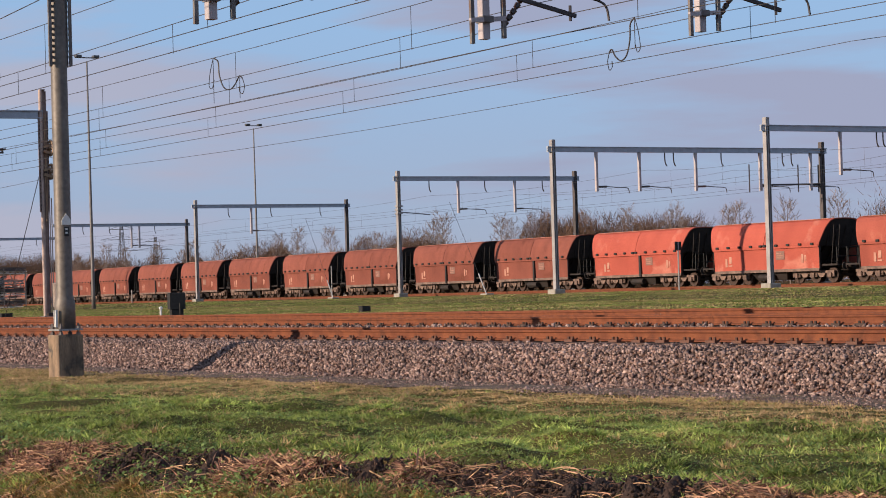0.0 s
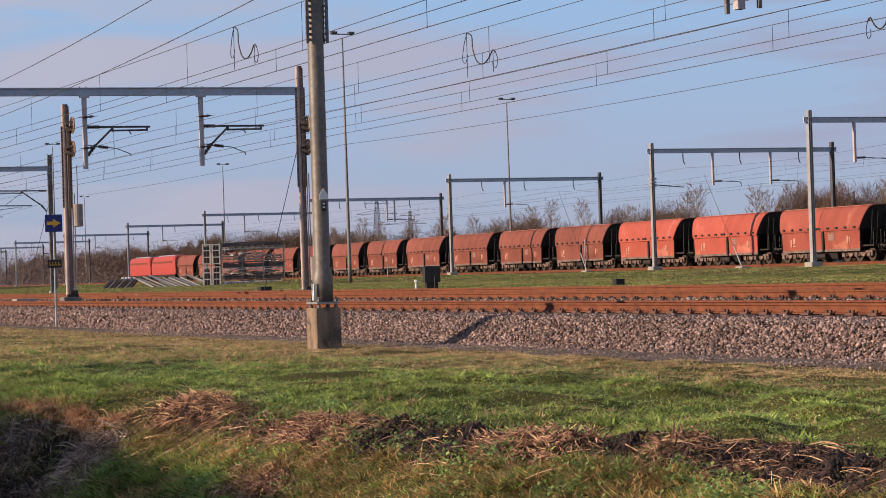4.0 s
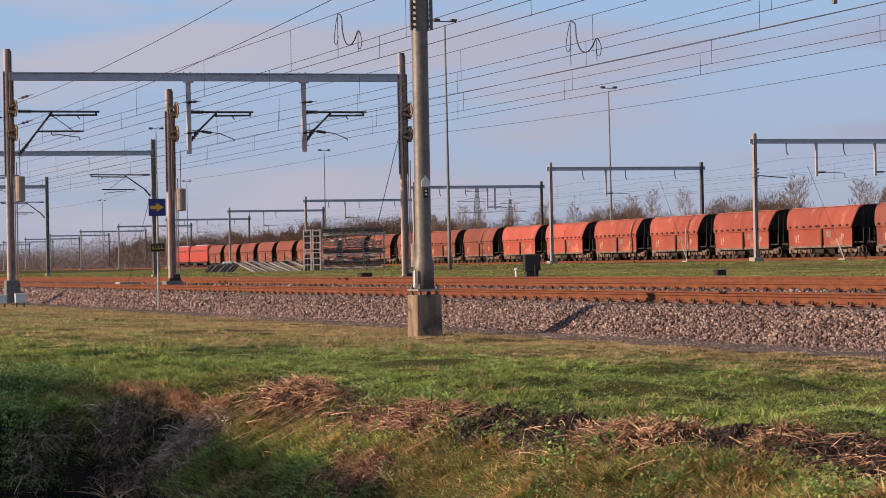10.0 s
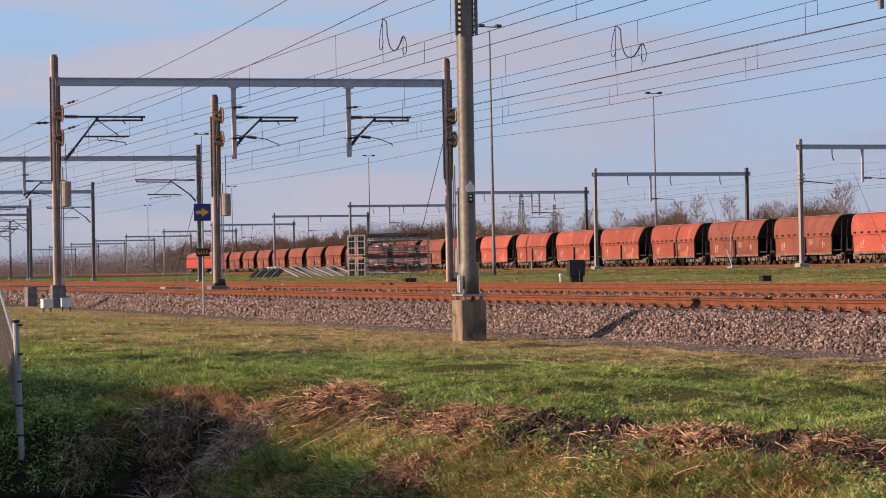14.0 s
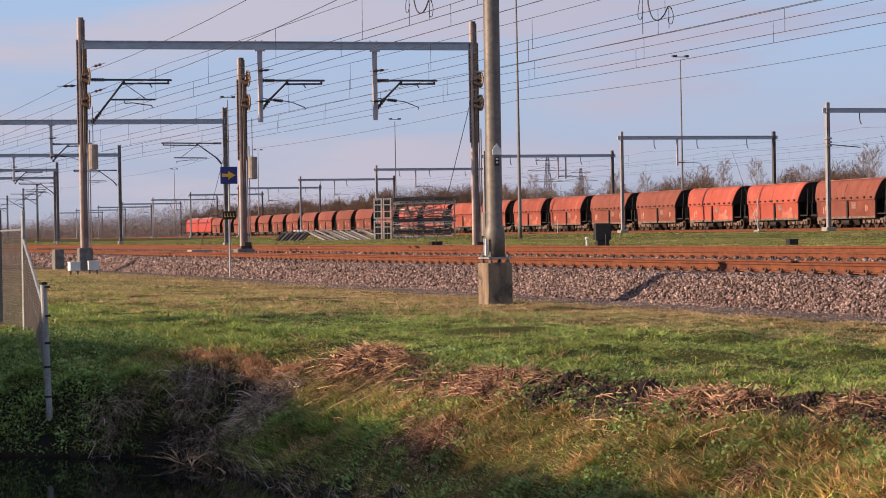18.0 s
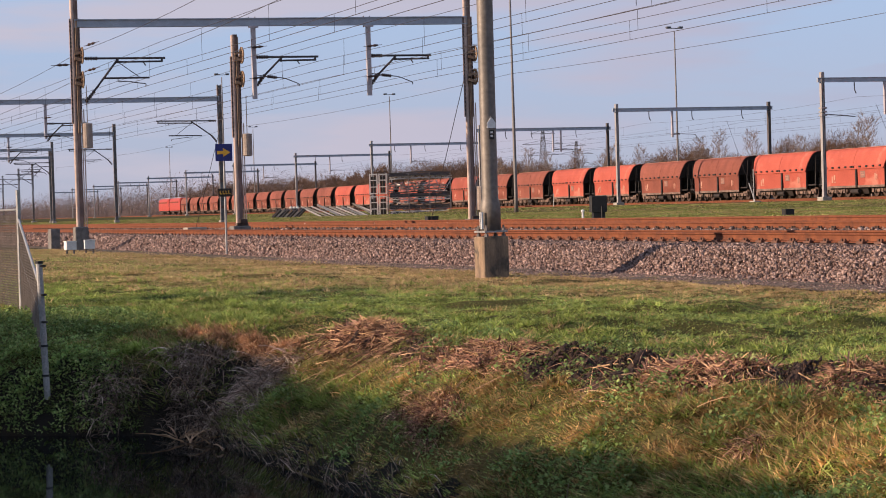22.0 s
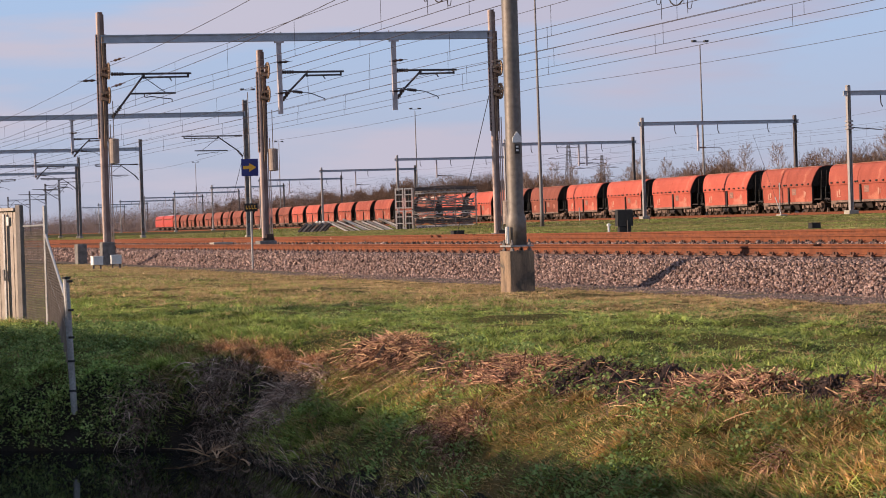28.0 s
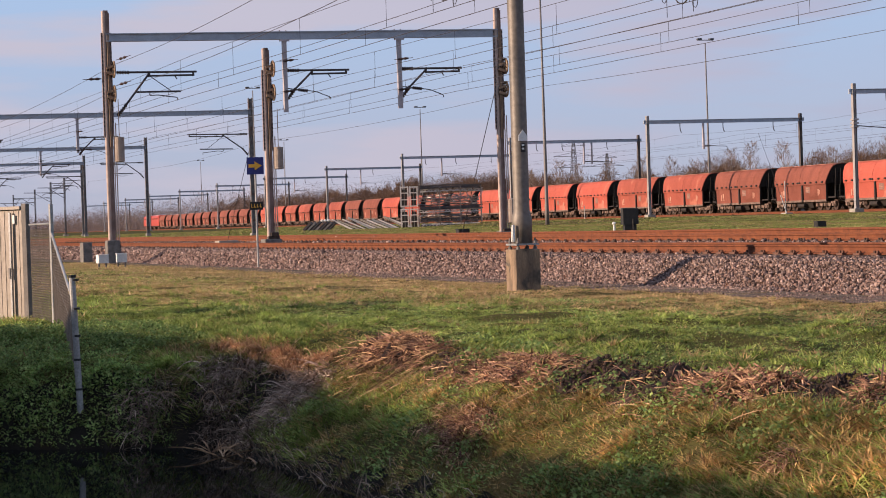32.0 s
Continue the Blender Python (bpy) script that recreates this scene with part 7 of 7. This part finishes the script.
def dead_brush():
    """Bleached stalks in matted clumps hanging over the corner of the ditch."""
    rng = np.random.default_rng(44)
    n = 1500
    cx, cy = rng.uniform(-25.2, -21.9, n), rng.uniform(4.6, 6.7, n)
    sd, cz = ditch_s(cx, cy), ground_z(cx, cy)
    k = (sd > 0.03) & (sd < 0.66) & (cz < np.where(cy < 5.7, -0.50, -0.22)) & (cx > -24.75) & (np.sin(cx * 4.1 + 1.0) + np.sin(cy * 5.3 + cx * 2) > -0.45)
    cx, cy = cx[k][:300], cy[k][:300]
    m = len(cx)
    i = np.repeat(np.arange(m), rng.integers(14, 60, m))
    n = len(i)
    x, y = cx[i] + rng.normal(0, 0.085, n), cy[i] + rng.normal(0, 0.085, n)
    root = np.stack([x, y, ground_z(x, y) + 0.01], -1)
    a = (rng.normal(-0.7, 1.3, m))[i] + rng.normal(0, 1.0, n)
    ln = np.where(rng.random(m) < 0.6, rng.uniform(0.07, 0.20, m), rng.uniform(0.18, 0.36, m))[i] * rng.uniform(0.4, 1.35, n)
    out = np.stack([np.cos(a) * ln, np.sin(a) * ln, 0 * ln], -1)
    rise = ln * rng.uniform(0.1, 1.1, n)
    fall = ln * rng.uniform(0.2, 1.7, n)
    droop("dead_stalks", root, out, rise, fall, rng.uniform(0.004, 0.012, n), BRUSH, "matted clumps of dead bleached stalks over the water", rng)
    # rust-coloured grass hanging over the crest above the mat
    cu = np.append(rng.random(95), rng.uniform(-0.22, 0.05, 14))
    cx, cy = -24.7 + 1.35 * cu + rng.normal(0, 0.06, 109), 6.26 + 0.62 * cu - 0.14 * np.sin(cu * 7) ** 2 + rng.normal(0, 0.07, 109)
    i = np.repeat(np.arange(109), rng.integers(30, 75, 109))
    n = len(i)
    x, y = cx[i] + rng.normal(0, 0.055, n), cy[i] + rng.normal(0, 0.045, n)
    a = rng.normal(-1.1, 0.5, 109)[i] + rng.normal(0, 0.75, n)
    ln = rng.uniform(0.07, 0.18, 109)[i] * rng.uniform(0.5, 1.25, n)
    droop("hanging_grass", np.stack([x, y, ground_z(x, y)], -1), np.stack([np.cos(a) * ln * 0.8, np.sin(a) * ln * 0.8, 0 * ln], -1), ln * rng.uniform(0.7, 1.9, n), ln * rng.uniform(0.6, 2.0, n), rng.uniform(0.006, 0.013, n), RUST_GRASS, "rust-coloured dead grass hanging over the crest of the bank", rng, "grass")
    # a few thick bent stalks and twigs across the mat
    n = 150
    x, y = rng.uniform(-24.7, -22.2, n), rng.uniform(4.8, 6.6, n)
    k = (ground_z(x, y) < -0.2) & (ditch_s(x, y) > 0.1)
    x, y = x[k], y[k]
    n = len(x)
    a, ln = rng.uniform(-2.6, 1.2, n), rng.uniform(0.15, 0.42, n)
    droop("bent_stalks", np.stack([x, y, ground_z(x, y) + 0.08], -1), np.stack([np.cos(a) * ln, np.sin(a) * ln, 0 * ln], -1), ln * rng.uniform(0.2, 1.0, n), ln * rng.uniform(0.4, 1.6, n), rng.uniform(0.007, 0.013, n), STALK, "bent pale stalks across the dead growth", rng)
    # dark withered clumps lower down the bank
    cx, cy = np.append(rng.normal(-17.7, 0.35, 26), rng.normal(-13.05, 0.12, 6)), np.append(rng.normal(6.45, 0.10, 26), rng.normal(7.15, 0.05, 6))
    i = np.repeat(np.arange(len(cx)), 70)
    n = len(i)
    x, y = cx[i] + rng.normal(0, 0.07, n), cy[i] + rng.normal(0, 0.05, n)
    a, ln = rng.normal(-1.0, 1.1, n), rng.uniform(0.06, 0.2, n)
    droop("withered_clumps", np.stack([x, y, ground_z(x, y)], -1), np.stack([np.cos(a) * ln, np.sin(a) * ln, 0 * ln], -1), ln * rng.uniform(0.8, 1.8, n), ln * rng.uniform(0.8, 1.8, n), rng.uniform(0.006, 0.012, n), STRAW, "reddish withered clumps on the bank", rng)
    # stubble at the water's edge
    n = 1500
    x = -23.0 + 13 * rng.random(n) ** 1.7
    y = edge_water(x) + np.abs(rng.normal(0, 0.17, n)) - 0.03
    ln = rng.uniform(0.08, 0.34, n)
    a = rng.normal(-1.2, 0.9, n)
    droop("reed_stubble", np.stack([x, y, ground_z(x, y) - 0.05], -1), np.stack([np.cos(a) * ln * 0.6, np.sin(a) * ln * 0.6, 0 * ln], -1), ln * rng.uniform(0.8, 1.5, n), ln * rng.uniform(0.2, 1.2, n), rng.uniform(0.007, 0.015, n), BRUSH, "stubble of cut reeds at the water", rng)
    n = 46
    x = np.where(rng.random(n) < 0.7, rng.normal(-22.6, 0.3, n), rng.uniform(-24.0, -21, n))
    y = edge_water(x) - rng.uniform(0, 0.35, n)
    ln = rng.uniform(0.25, 0.7, n)
    a = rng.normal(2.7, 0.6, n)
    vec = np.stack([np.cos(a) * ln, np.sin(a) * ln, rng.uniform(-0.02, 0.14, n)], -1)
    strands("floating_reeds", np.stack([x, y, 0 * x + WATER_Z + 0.02], -1), vec, rng.uniform(0.010, 0.022, n), 0.03 + 0 * ln, STALK, "pale broken reeds lying on the water", rng)


dead_brush()


def herbs(name, x, y, h, size, rng, label):
    """Small broad leaves: bent diamond leaflets."""
    n = len(x)
    z = ground_z(x, y) + h
    a, t = rng.uniform(0, 6.28, n), rng.uniform(0.2, 1.2, n)
    d = np.stack([np.cos(a) * np.cos(t), np.sin(a) * np.cos(t), np.sin(t)], -1)
    sd = np.stack([-np.sin(a), np.cos(a), 0 * a], -1)
    c = np.stack([x, y, z], -1)
    v = np.stack([c, c + d * size[:, None] * 0.55 + sd * size[:, None] * 0.36, c + d * size[:, None] - np.array([0, 0, 1]) * size[:, None] * 0.15, c + d * size[:, None] * 0.55 - sd * size[:, None] * 0.36], 1)
    f = np.array([(0, 1, 2), (0, 2, 3)])
    faces = (f[None] + 4 * np.arange(n)[:, None, None]).reshape(-1, 3)
    ob = new(name, array_mesh(name, v.reshape(-1, 3), faces, HERB))
    return tagged(ob, label, "weeds", kind="stuff")


def plant_herbs():
    rng = np.random.default_rng(55)
    cx, cy = -10 - 12 * rng.random(90) ** 1.7, rng.uniform(5.8, 8.2, 90)
    i = rng.integers(0, 90, 11000)
    x, y = cx[i] + rng.normal(0, 0.18, 11000), cy[i] + rng.normal(0, 0.11, 11000)
    k = y > edge_water(x) + 0.1
    x, y = x[k], y[k]
    herbs("bank_weeds", x, y, rng.uniform(0.02, 0.10, len(x)), rng.uniform(0.022, 0.055, len(x)), rng, "clumps of low broad-leaved weeds on the bank")
    n = 36000
    x, y = rng.uniform(-29.4, -23.9, n), rng.uniform(2.0, 6.0, n)
    p = patchy(x, y, np.random.default_rng(9))
    k = (rng.random(n) < np.clip(0.7 + 0.5 * p, 0.1, 1)) & (ditch_s(x, y) > 0.08) & ((y < 5.05) | (x < -25.6)) & ((x < -24.75) | (y < 4.0) | (y > 4.45))
    x, y, p = x[k], y[k], p[k]
    top = np.clip((0.09 + 0.08 * p) * smooth(-29.8, -28.0, x), 0.02, 0.22)
    # more of them on the steep face down to the water
    y2 = rng.uniform(1.8, 5.1, 12000)
    x2 = np.clip(-24.3 + 0.68 * (y2 - 3.87), -25.2, -23.1) - 1.35 * rng.random(12000)
    k = np.hypot(x2 + 24.3, y2 - 4.1) > 0.10
    x, y, top = np.append(x, x2[k]), np.append(y, y2[k]), np.append(top, np.full(k.sum(), 0.07))
    herbs("ditch_weeds", x, y, rng.random(len(x)) * top, rng.uniform(0.022, 0.058, len(x)), rng, "dense green weeds round the end of the ditch")
    n = 30000
    cx, cy = rng.uniform(-34, -8, 620), rng.uniform(8.0, 14.5, 620)
    i = rng.integers(0, 620, n)
    x, y = cx[i] + rng.normal(0, 0.24, n), cy[i] + rng.normal(0, 0.18, n)
    k = y > edge_crest(x) + 0.1
    x, y = x[k], y[k]
    n = len(x)
    herbs("turf_weeds", x, y, rng.uniform(0.005, 0.045, n), rng.uniform(0.014, 0.036, n), rng, "low weeds in the turf")


plant_herbs()


# ---- woods ----
TWIG_FINE = island_mat("pale winter twigs", [(0.20, 0.148, 0.122), (0.31, 0.235, 0.195), (0.145, 0.105, 0.088)], 0.9, 0.3)
TRUNK = mat("pale winter trunk", (0.25, 0.19, 0.155), (0.16, 0.12, 0.098), 0.9, 0, 3, 30, 0.2)


def bare_tree(seed, h, name="bare_tree", label="bare upright winter tree with fine pale twigs"):
    """A straight trunk, rising limbs all round it, and thin twigs."""
    rng = random.Random(seed)
    s = Shape()
    st, vc, wd = [], [], []
    lean = Vector((rng.gauss(0, 0.02), rng.gauss(0, 0.02), 0))

    def up(f):
        return Vector((0.12 * math.sin(3 * f + seed), 0.12 * math.cos(2.6 * f + seed), h * f)) + lean * (h * f)

    for i in range(7):
        a, b = i / 7 * 0.97, (i + 1) / 7 * 0.97
        s.tube(up(a) - Vector((0, 0, 0.3 if i == 0 else 0)), up(b), h * 0.0115 * (1 - 0.85 * a), h * 0.0115 * (1 - 0.85 * b), n=5, caps=False)
    n = 34
    for k in range(n):
        f = 0.20 + 0.76 * (k / n) ** 0.9
        az = k * 2.4 + rng.uniform(-0.5, 0.5)
        ln = h * (0.33 * (1 - f) ** 0.65 + 0.05) * rng.uniform(0.75, 1.2)
        rise = rng.uniform(0.75, 1.25)
        d = Vector((math.cos(az), math.sin(az), rise)).normalized()
        q = up(f)
        e = q + d * ln * 0.55
        e2 = e + (d + Vector((0, 0, 0.5))).normalized() * ln * 0.45
        r = 0.035 * (1.1 - f)
        s.tube(q, e, r, r * 0.6, n=3, caps=False)
        s.tube(e, e2, r * 0.6, r * 0.2, n=3, caps=False)
        for _ in range(7):
            t = rng.uniform(0.25, 1.0)
            c = q.lerp(e, t / 0.55) if t < 0.55 else e.lerp(e2, (t - 0.55) / 0.45)
            v = (d * 0.6 + Vector((rng.gauss(0, 0.6), rng.gauss(0, 0.6), rng.uniform(0.1, 0.9)))).normalized() * ln * rng.uniform(0.22, 0.5)
            st.append(tuple(c)), vc.append(tuple(v)), wd.append(0.034)
            for _ in range(4):
                u = rng.uniform(0.2, 1.0)
                w = (v.normalized() * 0.7 + Vector((rng.gauss(0, 0.6), rng.gauss(0, 0.6), rng.uniform(0.0, 0.8)))).normalized() * rng.uniform(0.2, 0.6)
                st.append(tuple(c + v * u)), vc.append(tuple(w)), wd.append(0.021)
    p = thing(name, label, "tree", "bare trees")
    part("trunk", s, TRUNK, p)
    nr = np.random.default_rng(seed)
    c = strands("crown", np.array(st), np.array(vc), np.array(wd), 0.03 + np.zeros(len(wd)), TWIG_FINE, "", nr)
    c.parent = p
    for k in ("label", "category", "kind"):
        if k in c:
            del c[k]
    return p


TWIG = island_mat("winter twigs", [(0.135, 0.084, 0.060), (0.19, 0.119, 0.085), (0.09, 0.057, 0.042), (0.16, 0.103, 0.075)], 0.9, 0.35)
# Paler than the near twigs: haze is put into the colour.
TWIG_HAZED = island_mat("far twigs paled by haze", [(0.20, 0.145, 0.13), (0.25, 0.185, 0.165), (0.16, 0.115, 0.105)], 0.9, 0.3)


def shrub(seed, h, w):
    """A dense bare thicket: fine stems fanning from the ground into a soft rounded top."""
    nr = np.random.default_rng(seed)
    n = 8000
    x, y = nr.normal(0, w * 0.30, n), nr.normal(0, w * 0.26, n)
    env = h * np.clip(1 - 0.55 * (x / w) ** 2 * 2.4, 0.25, 1) * (0.84 + 0.11 * np.sin(x * 1.3 + seed) + 0.08 * np.sin(x * 3.1 + y))
    z = env * nr.random(n) ** 0.62
    ln = nr.uniform(0.25, 0.75, n)
    lean = nr.normal(size=(n, 2)) * (ln * 0.45)[:, None] + np.stack([x, y], -1) * 0.05
    p = thing("shrub", "bare brown thicket behind the goods line", "shrub", "thickets")
    c = blades("thicket", np.stack([x, y, z], -1), ln, nr.uniform(0.028, 0.055, n), lean, nr, TWIG, "", simple=True)
    c.parent = p
    for k in ("label", "category", "kind"):
        if k in c:
            del c[k]
    for i in range(7):
        a, b = nr.normal(0, w * 0.25), nr.normal(0, w * 0.2)
        part("stem", Shape().tube((a, b, -0.3), (a + nr.normal(0, 0.5), b + nr.normal(0, 0.5), h * 0.75), 0.05, 0.015, n=4, caps=False), BARK, p)
    return p


def plant_woods():
    rng = random.Random(77)
    trees = [bare_tree(100 + i, 8.4 + 0.35 * (i % 4)) for i in range(7)]
    shrubs = [shrub(200 + i, 5.6 + 0.35 * i, 6.5) for i in range(4)]
    # the planted row stands about eight metres apart, with gaps
    spots_t = [(u, 104.0 + rng.uniform(-1.5, 1.5), k * (0.82 if u > -170 else 0.85)) for u, k in ((-84, 0.9), (-93, 0.95), (-108, 0.9), (-116, 1.0), (-130.2, 1.0), (-138.3, 0.95), (-145.4, 0.95), (-147.4, 0.98), (-153.4, 1.0),
               (-163.2, 1.0), (-184.7, 0.9), (-188.6, 1.08), (-196.7, 1.12), (-204.8, 1.05), (-214, 0.98), (-231.1, 1.1), (-239.1, 1.1), (-247.5, 1.0), (-255, 0.95), (-264.1, 1.0), (-274, 1.05), (-282, 1.0), (-291, 1.1), (-302, 1.05), (-311, 1.1), (-326, 1.1))]
    spots_s = []
    # thickets stand in clumps behind the row, closing up further along
    for u0, u1, k in ((-78, -70, 0.9), (-104, -99, 0.9), (-127, -120, 1.1), (-162, -156, 1.2), (-182, -169, 1.22), (-221, -209, 1.15), (-257, -248, 1.15)):
        u = u0
        while u < u1:
            spots_s.append((u, rng.uniform(104, 110), rng.uniform(0.85, 1.08) * k))
            u += rng.uniform(2.2, 3.6)
    u = -60.0
    while u > -260:
        u -= rng.uniform(1.6, 2.9)
        spots_s.append((u, rng.uniform(108, 116), rng.uniform(0.54, 0.72) if u > -205 else rng.uniform(0.78, 0.98)))
    while u > -660:
        u -= rng.uniform(1.7, 3.1) * (1.0 if u > -420 else 1.3)
        big = float(np.interp(u, [-660, -480, -450, -400, -370, -340, -325, -310, -295, -275, -260], [1.35, 1.36, 1.28, 1.40, 1.40, 1.15, 0.85, 0.9, 1.12, 0.95, 0.88]))
        spots_s.append((u, rng.uniform(103, 118), rng.uniform(0.8, 1.06) * big))
    for spots, kinds in ((spots_t, trees), (spots_s, shrubs)):
        for i, (u, w, k) in enumerate(spots):
            q = on_line(u, w, 0)
            m = Matrix.Translation((q.x, q.y, float(ground_z(q.x, q.y)))) @ pose(0, 0, 0, 0, 0, rng.uniform(0, 360))
            ob = kinds[i % len(kinds)]
            if i >= len(kinds):
                ob = copy_thing(ob, m)
            else:
                ob.matrix_basis = m
            ob.scale = (k, k, k)
    # far low woods on the horizon
    nr = np.random.default_rng(88)
    n = 170000
    t = nr.random(n)
    x = -420 - 700 * t
    y = 110 + 60 * nr.random(n) - 0.02 * (x + 420) + 35 * t
    hh = 7.6 + 1.6 * np.sin(x * 0.021) + 1.1 * np.sin(x * 0.06) + 0.7 * np.sin(x * 0.21 + y * 0.3) + 0.4 * np.sin(x * 0.6 + y)
    z0 = hh * nr.random(n) ** 1.9
    ln = nr.uniform(0.2, 0.8, n)
    blades("far_woods", np.stack([x, y, ground_z(x, y) + z0], -1), ln, nr.uniform(0.08, 0.16, n), nr.normal(size=(n, 2)) * 0.6, nr, TWIG_HAZED, "low brown winter woods on the horizon", "woods", simple=True)
    n = 60000
    t = nr.random(n)
    x = -900 - 900 * nr.random(n)
    y = 40 + 420 * t
    hh = 6.5 + 1.3 * np.sin(y * 0.11) + 0.8 * np.sin(y * 0.31)
    z0 = hh * nr.random(n) ** 0.7
    blades("far_woods", np.stack([x, y, z0 + 0.3], -1), nr.uniform(0.4, 1.2, n), nr.uniform(0.25, 0.5, n), nr.normal(size=(n, 2)) * 0.9, nr, TWIG_HAZED, "low brown winter woods on the horizon", "woods", simple=True)


plant_woods()


# ---- an unseen hedge, added behind the camera to shade the ditch ----
def shade_hedge():
    nr = np.random.default_rng(99)
    n = 170000
    x = nr.uniform(-62, 2, n)
    # The top line is shaped to set the shade's edge on the bank.
    top = np.interp(x, [-75, -36, -31.5, -29.4, -28.7, -27.3, -25.8, -24, -22.7, -21.2, -18.5, -16.4, -14, -9, 2], [2.5, 2.6, 2.9, 3.42, 3.53, 3.66, 3.58, 3.44, 3.36, 3.38, 3.33, 3.38, 3.50, 3.5, 3.4]) - 0.16 + 0.03 * np.sin(x * 1.1)
    y = -6.5 + nr.normal(0, 0.25, n)
    z = -0.2 + (top + 0.08) * np.where(nr.random(n) < 0.5, nr.random(n), 1 - 0.25 * nr.random(n))
    a, t = nr.uniform(0, 6.28, n), nr.uniform(-0.6, 1.3, n)
    d = np.stack([np.cos(a) * np.cos(t), np.sin(a) * np.cos(t), np.sin(t)], -1)
    sd = np.stack([-np.sin(a), np.cos(a), 0 * a], -1)
    size = nr.uniform(0.16, 0.30, n)[:, None]
    c = np.stack([x, y, z], -1)
    v = np.stack([c, c + d * size * 0.55 + sd * size * 0.4, c + d * size, c + d * size * 0.55 - sd * size * 0.4], 1)
    f = np.array([(0, 1, 2), (0, 2, 3)])
    faces = (f[None] + 4 * np.arange(n)[:, None, None]).reshape(-1, 3)
    tagged(new("hedge", array_mesh("hedge", v.reshape(-1, 3), faces, HERB)), "unseen hedge added to cast the shade over the ditch", "hedge", kind="stuff")


shade_hedge()


motions()
